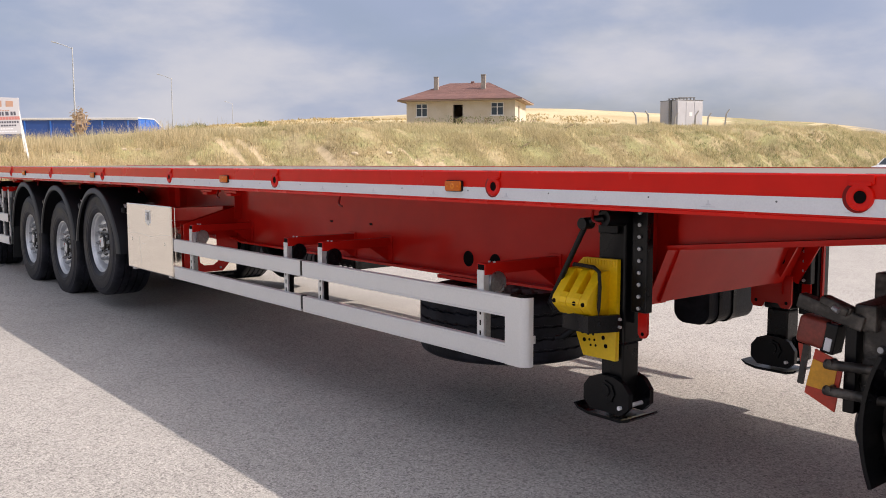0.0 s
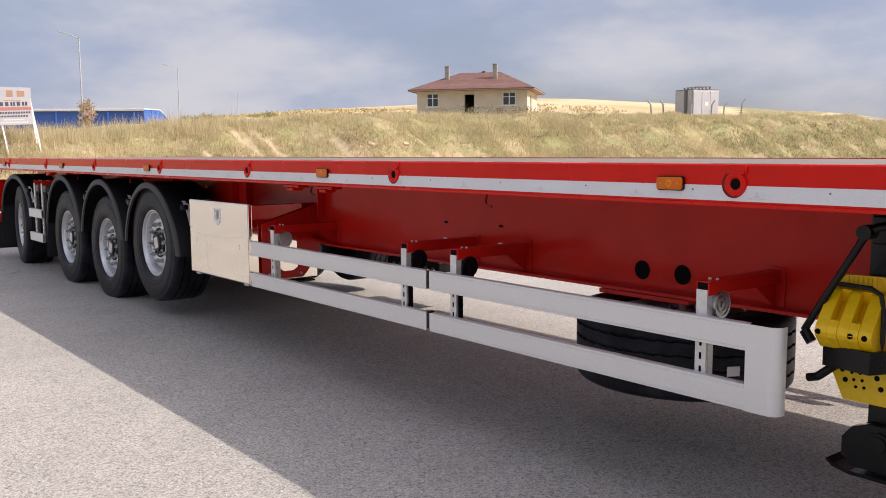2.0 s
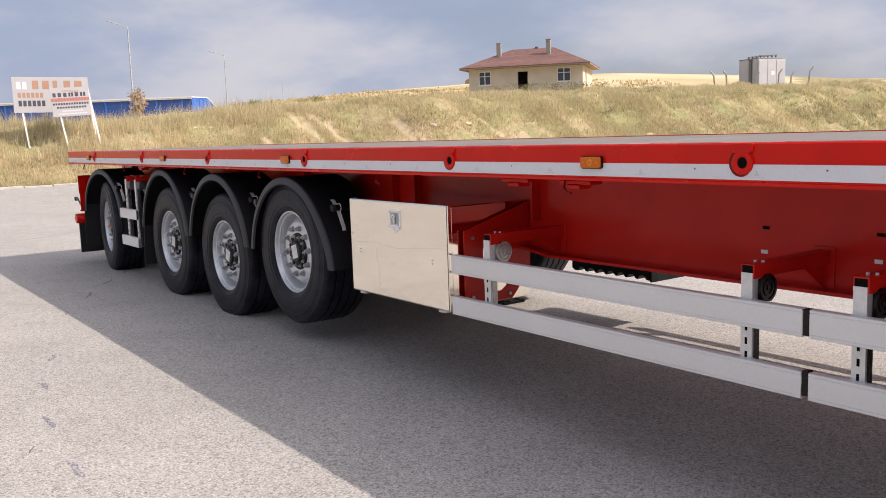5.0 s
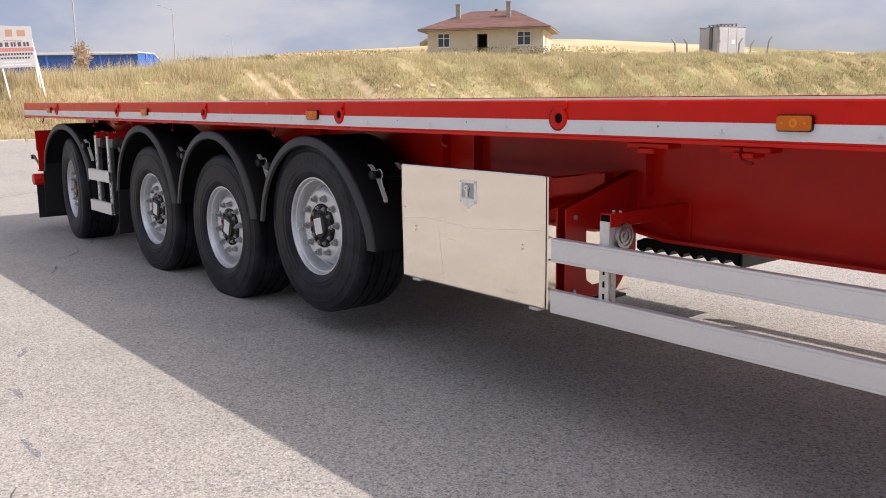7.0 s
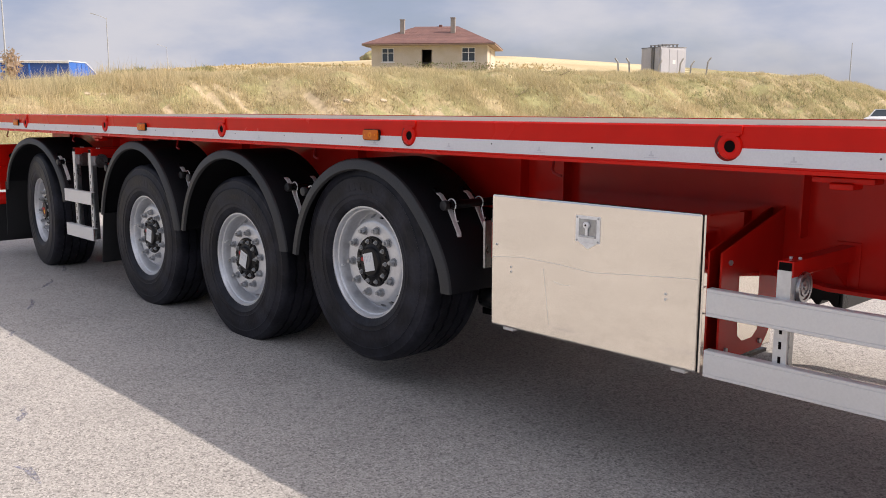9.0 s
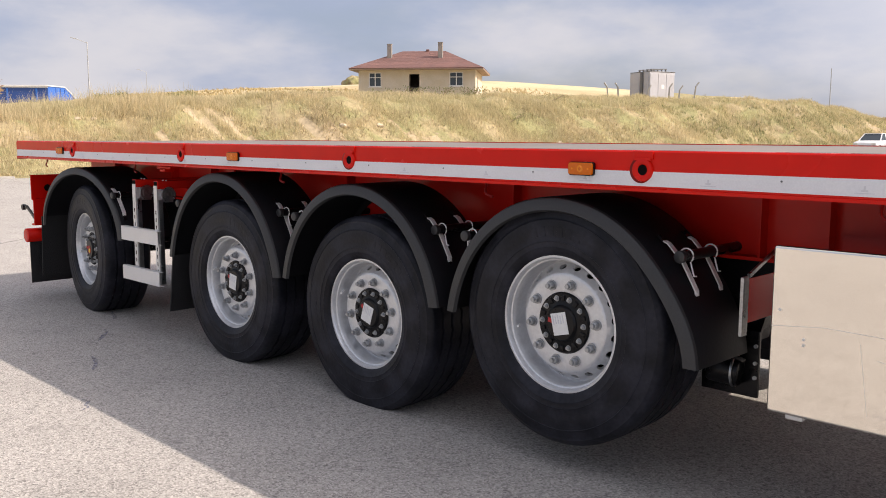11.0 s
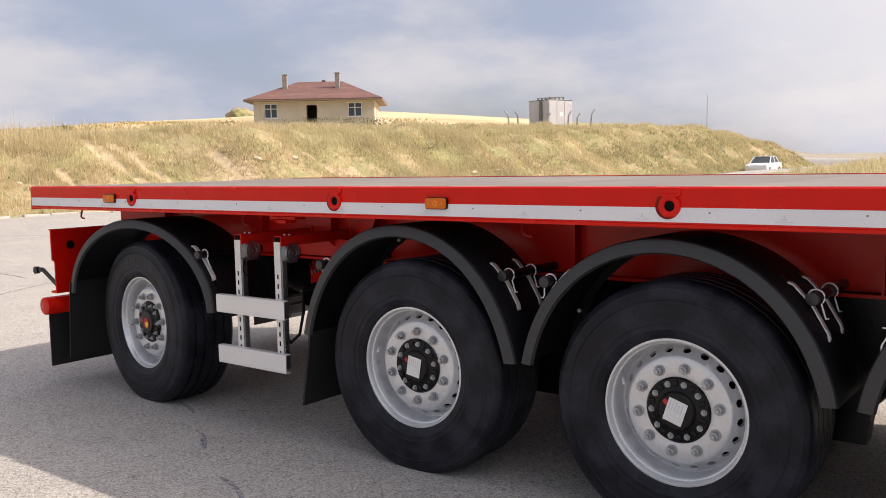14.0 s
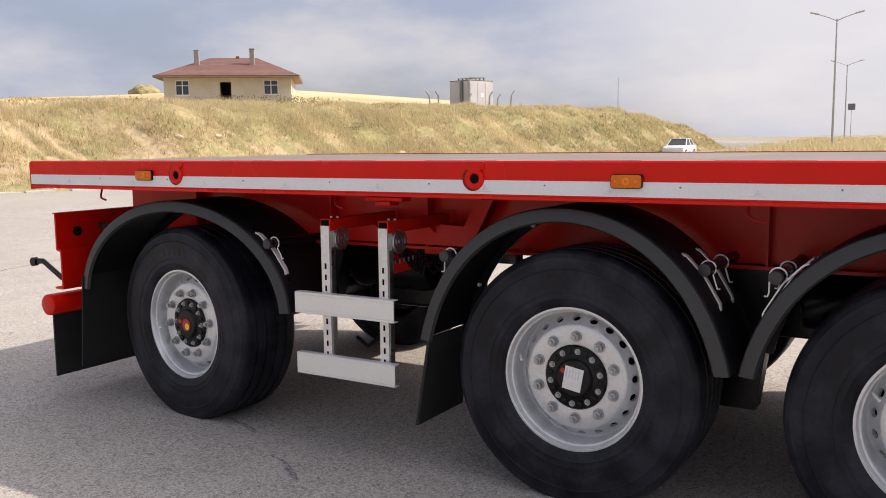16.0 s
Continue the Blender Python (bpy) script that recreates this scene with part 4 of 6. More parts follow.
# ---- side guards ----
def slotted_post(owner, x, z0, z1, y=0.085, side=None):
    bm = B(x - 0.024, x + 0.024, y, y + 0.004, z0, z1)
    box(bm, x - 0.024, x - 0.020, y + 0.0042, y + 0.045, z0, z1)
    box(bm, x + 0.020, x + 0.024, y + 0.0042, y + 0.045, z0, z1)
    po = part("guard_post", bm, GALV, owner, "slotted galvanised guard post")
    # strip over the post's side; a given side material paints its shade
    part("post_edge", B(x + 0.0242, x + 0.026, y + 0.012, y + 0.044, z0 + 0.005, z1 - 0.10), side or DULL_ZINC, po)
    n = int((z1 - z0 - 0.10) / 0.052)
    for k in range(n):
        z = z0 + 0.03 + 0.052 * k
        if z > z1 - 0.17:
            break
        part("slot", B(x - 0.005, x + 0.005, y - 0.0012, y - 0.0002, z, z + 0.026), DARK, po)
    return po


def guard_arm(owner, x, ztop, y=0.085, disc=None):
    """The red arm from the beam that carries a guard post, with its round adjuster."""
    bm = B(x - 0.028, x + 0.028, y + 0.0005, Y1 - 0.0065, ztop - 0.055, ztop, 0.003)
    # dark patch on the arm's end paints the shade of its hollow
    box(bm, x - 0.022, x + 0.022, y - 0.0010, y + 0.004, ztop - 0.048, ztop - 0.005, 0, mi=1)
    arm = part("guard_arm", bm, (RED_FRAME, DARK), owner, "red square arm of the side guard")
    part("arm_gusset", prism(bmesh.new(), [(Y1 - 0.0065, ztop - 0.16), (Y1 - 0.0065, ztop - 0.058), (Y1 - 0.16, ztop - 0.058)], x - 0.004, x + 0.004, axis="x"), RED_FRAME, owner)
    part("arm_plate", B(x - 0.045, x + 0.045, Y1 - 0.0145, Y1 - 0.0068, ztop - 0.155, ztop + 0.012, 0.002), RED_FRAME, owner)
    bm = bmesh.new()
    lathe(bm, [(0.0001, -0.008), (0.009, -0.008), (0.010, -0.003), (0.022, -0.003), (0.023, -0.007), (0.031, -0.007), (0.032, -0.003), (0.041, -0.003), (0.042, -0.007), (0.052, -0.007), (0.054, 0.0), (0.054, 0.004), (0.0001, 0.004)], 28)
    bmesh.ops.transform(bm, matrix=pose(0, 0, 0, 0, 0, 90), verts=bm.verts)
    part("adjuster_disc", bm, disc or DULL_ZINC, owner, "round black adjuster disc" if disc else "round dull zinc adjuster disc", smooth=True, origin=(x + 0.031, y + 0.08, ztop - 0.095))
    part("disc_plate", B(x + 0.0245, x + 0.0265, y + 0.03, y + 0.115, ztop - 0.15, ztop - 0.056), disc or DULL_ZINC, owner)
    for dx in (-0.012, 0.016):
        part("bolt", T((x + dx, y + 0.04 + 2 * abs(dx), ztop), (x + dx, y + 0.04 + 2 * abs(dx), ztop + 0.007), 0.006, 8), GALV, owner)


def guard_rail(x0, x1, z0, z1, owner, y=0.045):
    """Aluminium guard profile: flat face with a fine edge groove, folded top and bottom."""
    h = z1 - z0
    prof = [(y, z0 + 0.002), (y, z0 + 0.010), (y + 0.002, z0 + 0.012), (y, z0 + 0.014), (y, z1 - 0.014), (y + 0.002, z1 - 0.012), (y, z1 - 0.010), (y, z1 - 0.002), (y + 0.003, z1), (y + 0.036, z1), (y + 0.036, z1 - 0.003), (y + 0.0045, z1 - 0.0045), (y + 0.0045, z0 + 0.0045), (y + 0.036, z0 + 0.003), (y + 0.036, z0), (y + 0.003, z0)]
    bm = prism(bmesh.new(), prof, x0, x1, axis="x")
    return part("guard_plank", bm, ALU, owner, "anodised aluminium guard plank")


guard = part("side_guard", B(9.938, 9.962, 0.046, 0.080, 0.500, 0.590, 0.002), BLACK, trailer, "two-plank aluminium side guard on red arms")
part("joint_cover", B(9.938, 9.962, 0.046, 0.080, 0.714, 0.808, 0.002), BLACK, guard)
for z0, z1 in ((0.487, 0.585), (0.708, 0.808)):
    guard_rail(7.905, 9.936, z0, z1, guard)
    guard_rail(9.964, 11.824, z0, z1, guard)
# rounded end piece joining both planks
bm = bmesh.new()
arc = [(11.825, 0.042), (11.912, 0.042)] + [(11.912 + 0.043 * math.sin(a), 0.085 - 0.043 * math.cos(a)) for a in np.linspace(0.1, 1.57, 10)] + [(11.955, 0.098)]
inn = [(11.951, 0.098)] + [(11.912 + 0.039 * math.sin(a), 0.085 - 0.039 * math.cos(a)) for a in np.linspace(1.57, 0.1, 10)] + [(11.912, 0.046), (11.825, 0.046)]
prism(bm, arc + inn, 0.487, 0.808, axis="z")
part("guard_end", bm, ALU, guard, "rounded aluminium end piece", smooth=False)
# two posts get black side strips, the channel's shade painted on
for x, tone in ((8.165, None), (9.69, BLACK), (10.12, BLACK), (11.61, None)):
    guard_arm(guard, x, 0.935, 0.085, tone)
    slotted_post(guard, x, 0.50, 0.903, 0.0805, tone)

step = part("rear_side_guard", B(1.93, 1.934, 0.03, 0.066, 0.672, 0.77), ALU, trailer, "short two-plank aluminium side guard between the axles")
for z0, z1 in ((0.380, 0.482), (0.670, 0.772)):
    guard_rail(1.935, 2.495, z0, z1, step, 0.028)
for x in (2.095, 2.42):
    guard_arm(step, x, 1.115, 0.066)
    slotted_post(step, x, 0.385, 1.083, 0.0618)
# far side guards
fg = part("far_side_guard", B(7.9, 11.9, WIDTH - 0.08, WIDTH - 0.045, 0.487, 0.585, 0.004), ALU, trailer, "two-plank aluminium side guard")
part("guard_plank", B(7.9, 11.9, WIDTH - 0.08, WIDTH - 0.045, 0.708, 0.808, 0.004), ALU, fg)
for x in (8.165, 9.69, 10.12, 11.61):
    bm = B(x - 0.024, x + 0.024, WIDTH - 0.125, WIDTH - 0.0805, 0.50, 0.935)
    part("guard_post", bm, GALV, fg)
    part("guard_arm", B(x - 0.028, x + 0.028, Y2 + 0.0065, WIDTH - 0.09, 0.936, 0.99), RED_FRAME, fg)


# ---- toolbox ----
BX0, BX1, BZ0, BZ1 = 6.868, 7.888, 0.494, 1.072
tb = part("toolbox", B(BX0 + 0.004, BX1 - 0.004, 0.066, 0.60, BZ0 + 0.012, BZ1 - 0.008, 0.006), STEEL, trailer, "polished stainless steel toolbox")
part("lid", B(BX0, BX1 - 0.010, 0.036, 0.060, BZ0, BZ1, 0.010, seg=4), STEEL, tb, "mirror-bright stainless lid")
part("door_seal", B(BX1 - 0.0095, BX1 - 0.003, 0.042, 0.064, BZ0 + 0.005, BZ1 - 0.004, 0.001), BLACK, tb)
part("box_edge", B(BX1 - 0.0025, BX1 + 0.006, 0.040, 0.064, BZ0 + 0.003, BZ1 - 0.003, 0.002), STEEL, tb)
bm = B(7.328, 7.446, 0.0325, 0.0362, 0.915, 1.020, 0.001)
lock = part("lock_plate", bm, CHROME, tb, "recessed paddle lock in a plate")
part("lock_recess", B(7.345, 7.429, 0.031, 0.0327, 0.935, 1.008), DULL_ZINC, lock)
part("keyhole", T((7.387, 0.0178, 0.985), (7.387, 0.0172, 0.985), 0.004, 10), DARK, lock)
part("lock_knob", T((7.387, 0.0305, 0.985), (7.387, 0.018, 0.985), 0.014, 16, bev=0.003), CHROME, lock, smooth=True)
part("lock_stem", B(7.381, 7.393, 0.022, 0.0308, 0.943, 0.985, 0.003), CHROME, lock)
part("lock_lip", B(7.350, 7.424, 0.024, 0.0308, 0.936, 0.943, 0.002), GALV, lock)
for x in (7.336, 7.438):
    for z in (0.922, 1.013):
        part("rivet", T((x, 0.0325, z), (x, 0.0305, z), 0.004, 8), NUT, lock)
part("lock_tab", prism(bmesh.new(), [(7.345, 0.914), (7.43, 0.914), (7.388, 0.890)], 0.0335, 0.0360), CHROME, lock)
# thin grey lines along and down the lid
bm = bmesh.new()
mx, mz = [6.872, 7.05, 7.24, 7.41, 7.60, 7.87], [0.797, 0.815, 0.810, 0.798, 0.816, 0.838]
sweep(bm, [(x, 0.0358, float(np.interp(x, mx, mz))) for x in np.linspace(6.873, 7.868, 30)], 0.0010, 5)
sweep(bm, [(7.165, 0.0358, 0.78), (7.18, 0.0358, 0.68), (7.198, 0.0358, 0.55)], 0.0007, 5)
sweep(bm, [(7.22, 0.0358, 0.735), (7.26, 0.0358, 0.728), (7.30, 0.0358, 0.730)], 0.0007, 5)
part("lid_line", bm, GALV, tb)
for x, z in ((6.985, 0.745), (6.985, 0.765), (7.745, 0.745), (7.745, 0.765), (6.90, 0.855)):
    part("rivet", T((x, 0.0362, z), (x, 0.0335, z), 0.005, 8), GALV, tb)
for x in (6.96, 7.80):
    part("latch_foot", B(x - 0.03, x + 0.03, 0.05, 0.09, BZ0 - 0.016, BZ0 - 0.001, 0.003), GALV, tb)
# red hanger plate beside the box; added mirror plates imitate its two cut-outs
bm = bmesh.new()
outline = [(0.13, 0.52), (0.46, 0.52), (0.50, 0.56), (0.60, 0.70), (0.60, 1.06), (0.57, 1.05), (0.13, 0.925)]
prism(bm, outline, 7.905, 7.913, axis="x")
hang = part("hanger_plate", bm, RED_FRAME, trailer, "red hanger plate with openings for the toolbox")
# they stand in for the reflecting box side behind the openings
for pts in ([(0.256, 0.735), (0.405, 0.735), (0.41, 0.74), (0.41, 0.825), (0.405, 0.83), (0.256, 0.83)], [(0.255, 0.665), (0.42, 0.665), (0.425, 0.66), (0.415, 0.60), (0.375, 0.575), (0.30, 0.575), (0.262, 0.60)]):
    part("cutout_mirror", prism(bmesh.new(), pts, 7.9135, 7.9155, axis="x"), STEEL, hang)
for y, z in ((0.185, 0.885), (0.18, 0.56), (0.44, 0.55)):
    part("bolt", T((7.913, y, z), (7.921, y, z), 0.010, 8), NUT, hang)
part("box_floor_bracket", B(6.90, 7.88, 0.30, 0.58, 0.475, 0.488), BLACK, trailer)

# ---- between the beams ----
def air_tank(x0, x1, y, z, r=0.12):
    bm = bmesh.new()
    lathe(bm, [(0.0001, x0), (r * 0.6, x0 + 0.01), (r * 0.92, x0 + 0.04), (r, x0 + 0.08), (r, x1 - 0.08), (r * 0.92, x1 - 0.04), (r * 0.6, x1 - 0.01), (0.0001, x1)], 28)
    bmesh.ops.transform(bm, matrix=pose(0, 0, 0, 0, 0, -90), verts=bm.verts)
    return part("air_tank", bm, BLACK, trailer, "black cylindrical air tank", smooth=True, origin=(0, y, z))


# ribbed black case on the far side, hung under the beam with its open end forward
bm = prism(bmesh.new(), [(6.84, 0.40), (6.87, 0.385)] + [(6.90 + 0.098 * k + dx, z) for k in range(7) for dx, z in ((0.0, 0.385), (0.018, 0.412), (0.052, 0.418), (0.082, 0.388))] + [(7.594, 0.385), (7.594, 0.465), (7.57, 0.475), (6.90, 0.475), (6.84, 0.45)], 1.98, 2.48)
case = part("ribbed_case", bm, PLASTIC, trailer, "ribbed black plastic case")
part("case_end", B(7.5945, 7.612, 1.985, 2.475, 0.372, 0.462, 0.006), BLACK, case)
for z in (0.4625, 0.4725):
    part("rib", B(7.585, 7.607, 2.0, 2.47, z, z + 0.006, 0.002), GALV, case)
for x in (6.98, 7.45):
    part("case_strap", B(x - 0.02, x + 0.02, 2.10, 2.16, 0.4755, 0.80), BLACK, case)
    part("case_arm", B(x - 0.02, x + 0.02, Y2 + 0.0065, 2.16, 0.801, 0.84), BLACK, case)
def trough(x0, x1, z0, z1, r):
    """Outline of a tank with rounded lower corners."""
    arc = lambda cx, a0: [(cx + r * math.cos(a), z0 + r + r * math.sin(a)) for a in np.linspace(a0, a0 + math.pi / 2, 7)]
    return [(x0, z1)] + arc(x0 + r, math.pi) + arc(x1 - r, 1.5 * math.pi) + [(x1, z1)]


can = part("water_tank", prism(bmesh.new(), trough(11.70, 11.935, 0.500, 0.735, 0.075), 1.50, 1.94), RUBBER, trailer, "black plastic tank with straps")
for y in (1.60, 1.74):
    part("tank_strap", prism(bmesh.new(), trough(11.692, 11.943, 0.492, 0.737, 0.08), y - 0.016, y + 0.016), BLACK, can)
part("tank_hanger", B(11.75, 11.9, 1.55, 1.90, 0.738, 0.80), BLACK, can)

# spare wheel lying in a cradle
spare = again(w0, pose(10.96, 0.875, 0.492, -90, 0, 0))
spare["label"] = "spare wheel lying flat under the frame"
cr = part("spare_cradle", B(10.7, 11.22, 0.54, Y2 - 0.075, 0.735, 0.757, 0.004), RED_FRAME, trailer)
part("cradle_rod", T((10.96, 0.875, 0.55), (10.96, 0.875, 0.734), 0.02, 12), CHROME, cr)
part("tyre_sticker", B(-0.03, 0.03, -0.0015, 0.0, -0.022, 0.022, 0, pose(0, 0, 0, 0, 0, 60)), LABEL, cr, "white tyre label", origin=(10.96 + 0.529 * math.sin(radians(60)), 0.875 - 0.529 * math.cos(radians(60)), 0.46))


# ---- landing legs ----
def landing_leg(y, near):
    s = 1 if near else -1
    leg = part("landing_leg", B(12.10, 12.255, y - 0.070, y + 0.070, 0.60, 1.21, 0.010), BLACK, trailer, "black telescopic landing leg with a tilting foot")
    part("inner_tube", B(12.115, 12.24, y - 0.058, y + 0.058, 0.33, 0.60, 0.008), BLACK, leg)
    # foot: two cheek plates on a curved shoe
    cheek = [(12.045, 0.32), (12.045, 0.385), (12.08, 0.43), (12.135, 0.45), (12.22, 0.45), (12.275, 0.43), (12.31, 0.385), (12.31, 0.32), (12.27, 0.282), (12.085, 0.282)]
    for yy in (y - 0.098, y + 0.052):
        part("foot_cheek", prism(bmesh.new(), cheek, yy, yy + 0.028), BLACK, leg)
    part("foot_boss", T((12.178, y - 0.106, 0.375), (12.178, y - 0.099, 0.375), 0.055, 8), BLACK, leg)
    part("foot_pin", T((12.178, y - 0.112, 0.385), (12.178, y + 0.086, 0.385), 0.030, 16), BLACK, leg)
    part("foot_bolt", T((12.265, y - 0.112, 0.318), (12.265, y + 0.088, 0.318), 0.010, 10), CHROME, leg)
    shoe = [(11.99, 0.285), (12.015, 0.264), (12.08, 0.250), (12.265, 0.250), (12.31, 0.262), (12.33, 0.278), (12.325, 0.284), (12.305, 0.272), (12.265, 0.264), (12.08, 0.264), (12.02, 0.275), (11.995, 0.291)]
    part("foot_shoe", prism(bmesh.new(), shoe, y - 0.105, y + 0.088), BLACK, leg)
    # drilled mounting rail with bolts
    part("rail_web", B(12.256, 12.2795, y - 0.030, y - 0.012, 0.70, 1.22), BLACK, leg)
    part("mounting_rail", B(12.280, 12.362, y - 0.055, y - 0.01, 0.755, 1.225, 0.004), BLACK, leg)
    for k in range(9):
        z = 0.775 + 0.053 * k
        part("rail_bolt", T((12.324, y - 0.055, z), (12.326, y - 0.066, z), 0.0095, 8, bev=0.002), NUT, leg)
    bm = prism(bmesh.new(), [(12.300, 0.655), (12.312, 0.637), (12.336, 0.637), (12.350, 0.655), (12.350, 0.753), (12.300, 0.753)], y - 0.03, y - 0.015)
    tube(bm, (12.326, y - 0.031, 0.656), (12.326, y - 0.0305, 0.656), 0.009, 10, mi=1)
    part("leg_bracket", bm, (RED_FRAME, DARK), leg)
    part("leg_mount", B(12.12, 12.25, y + 0.08 if near else Y2 + 0.01, Y1 - 0.01 if near else y - 0.08, 0.80 if near else 0.70, 1.20), RED_FRAME, leg)
    part("gear_head", B(12.12, 12.23, y - 0.10, y - 0.076, 1.10, 1.20, 0.006), BLACK, leg)
    return leg


LEG_Y = 0.44
lg = landing_leg(LEG_Y, True)
FAR_LEG_Y = 1.85
far_leg = landing_leg(FAR_LEG_Y, False)
bm = prism(bmesh.new(), [(12.058, 0.640), (12.075, 0.615), (12.12, 0.615), (12.14, 0.645), (12.22, 0.645), (12.24, 0.620), (12.285, 0.620), (12.300, 0.645), (12.300, 0.80), (12.058, 0.80)], 1.715, 1.727)
for x in (12.09, 12.27):
    tube(bm, (x, 1.714, 0.650), (x, 1.7145, 0.650), 0.010, 10, mi=1)
part("leg_gusset", bm, (RED_FRAME, DARK), far_leg, "red gusset plate above the leg")
bm = prism(bmesh.new(), [(12.206, 0.965), (12.395, 0.985), (12.300, 0.805)], 1.596, 1.606)
tube(bm, (12.305, 1.594, 0.895), (12.305, 1.5955, 0.895), 0.018, 14, mi=1)
part("neck_gusset", bm, (RED_FRAME, DARK), trailer, "triangular red gusset with a hole")
part("mount_channel", B(12.262, 12.372, FAR_LEG_Y + 0.01, FAR_LEG_Y + 0.12, 0.575, 1.02, 0.006), BLACK, far_leg, "black upright mounting channel")
part("channel_edge", B(12.3735, 12.386, FAR_LEG_Y + 0.03, FAR_LEG_Y + 0.05, 0.62, 1.0), RED_FRAME, far_leg)
part("cross_shaft", T((12.17, LEG_Y + 0.08, 1.13), (12.17, FAR_LEG_Y - 0.08, 1.13), 0.018, 12), BLACK, trailer)
# folding crank
CR = 0.24
bm = bmesh.new()
tube(bm, (12.24, LEG_Y - 0.072, 1.17), (12.24, CR, 1.175), 0.034, 16)
sweep(bm, [(12.24, CR, 1.178), (12.205, CR - 0.02, 1.172), (12.165, CR - 0.03, 1.155)], 0.016, 10)
tube(bm, (12.165, CR - 0.06, 1.152), (12.165, CR, 1.152), 0.026, 14)
sweep(bm, [(12.165, CR - 0.03, 1.15), (11.975, CR - 0.03, 0.82), (11.955, CR - 0.03, 0.785)], 0.013, 10)
sweep(bm, [(11.955, CR - 0.03, 0.785), (11.985, CR - 0.03, 0.745)], 0.019, 10)
part("crank_handle", bm, BLACK, lg, "folded black crank handle", smooth=True)
bm = bmesh.new()
sweep(bm, [(12.08, LEG_Y - 0.12, 0.70), (11.985, LEG_Y - 0.18, 0.61), (11.95, LEG_Y - 0.18, 0.60)], 0.016, 10)
part("crank_clip", bm, BLACK, lg)

# wheel chocks in their holder on the leg
CY = LEG_Y - 0.105
chock_plate = [(11.985, 0.66), (12.045, 0.527), (12.236, 0.527), (12.240, 0.988), (12.040, 0.984), (11.985, 0.935)]
bm = prism(bmesh.new(), [(12.025, CY - 0.12), (12.205, CY - 0.15), (12.262, CY - 0.02), (12.262, CY + 0.0), (12.245, CY + 0.0), (12.197, CY - 0.128), (12.035, CY - 0.105), (12.035, CY), (12.025, CY)], 0.668, 0.745, axis="z")
hold = part("chock_holder", bm, BLACK, lg, "black chock holder with a rubber strap")
for z in (0.69, 0.725):
    part("holder_bolt", T((12.264, CY - 0.012, z), (12.275, CY - 0.012, z), 0.007, 8), GALV, hold)
pl = part("wheel_chock", prism(bmesh.new(), chock_plate, CY, CY + 0.024), YELLOW, lg, "yellow plastic wheel chock with holes")
for x, z, r in ((12.075, 0.630, .006), (12.105, 0.632, .006), (12.083, 0.605, .006), (12.113, 0.607, .006), (12.091, 0.580, .006), (12.121, 0.582, .006), (12.040, 0.635, .009), (12.052, 0.600, .010), (12.165, 0.625, .010), (12.180, 0.588, .010)):
    part("chock_hole", T((x, CY - 0.0015, z), (x, CY + 0.003, z), r, 10), DARK, pl)
# stowed chock: a wedge with three ribs and two deep pockets between them
turn = Matrix.Translation((12.115, CY - 0.12, 0.84)) @ pose(0, 0, 0, 0, 2, 8) @ Matrix.Translation((-12.115, -CY + 0.12, -0.84))
wedge = [(CY - 0.005, 0.735), (CY - 0.120, 0.735), (CY - 0.178, 0.782), (CY - 0.188, 0.800), (CY - 0.180, 0.822), (CY - 0.075, 0.932), (CY - 0.060, 0.938), (CY - 0.005, 0.938)]
pocket = [(CY - 0.005, 0.735), (CY - 0.120, 0.735), (CY - 0.178, 0.782), (CY - 0.188, 0.800), (CY - 0.180, 0.822), (CY - 0.160, 0.843), (CY - 0.115, 0.815), (CY - 0.040, 0.890), (CY - 0.060, 0.938), (CY - 0.005, 0.938)]
body = None
for x0, x1, shape in ((12.022, 12.064, wedge), (12.064, 12.096, pocket), (12.096, 12.134, wedge), (12.134, 12.166, pocket), (12.166, 12.210, wedge)):
    bm = prism(bmesh.new(), shape, x0, x1, axis="x")
    if shape is wedge:
        bmesh.ops.bevel(bm, geom=bm.edges[:], offset=0.004, segments=2, profile=0.5, affect="EDGES")
    bmesh.ops.transform(bm, matrix=turn, verts=bm.verts)
    if body is None:
        body = part("wheel_chock", bm, YELLOW, lg, "yellow plastic wheel chock with ribs and pockets", smooth=True)
    else:
        part("chock_rib" if shape is wedge else "chock_pocket", bm, YELLOW, body, smooth=shape is wedge)
for x in (12.035, 12.142, 12.188):
    bm = T((x, CY - 0.1875, 0.800), (x, CY - 0.180, 0.800), 0.010, 12)
    bmesh.ops.transform(bm, matrix=turn, verts=bm.verts)
    part("chock_hole", bm, DARK, body)
bm = bmesh.new()
sweep(bm, [(12.0, CY - 0.02, 0.945), (12.03, CY - 0.05, 0.955), (12.16, CY - 0.065, 0.953), (12.20, CY - 0.075, 0.935), (12.218, CY - 0.09, 0.87), (12.222, CY - 0.10, 0.78), (12.222, CY - 0.10, 0.70)], 0.0085, 8)
part("rubber_strap", bm, FLAP, hold, "black rubber strap")
for k in range(12):
    part("plate_tooth", B(12.04 + 0.0165 * k, 12.05 + 0.0165 * k, CY - 0.004, CY + 0.0, 0.955, 0.980), YELLOW, pl)

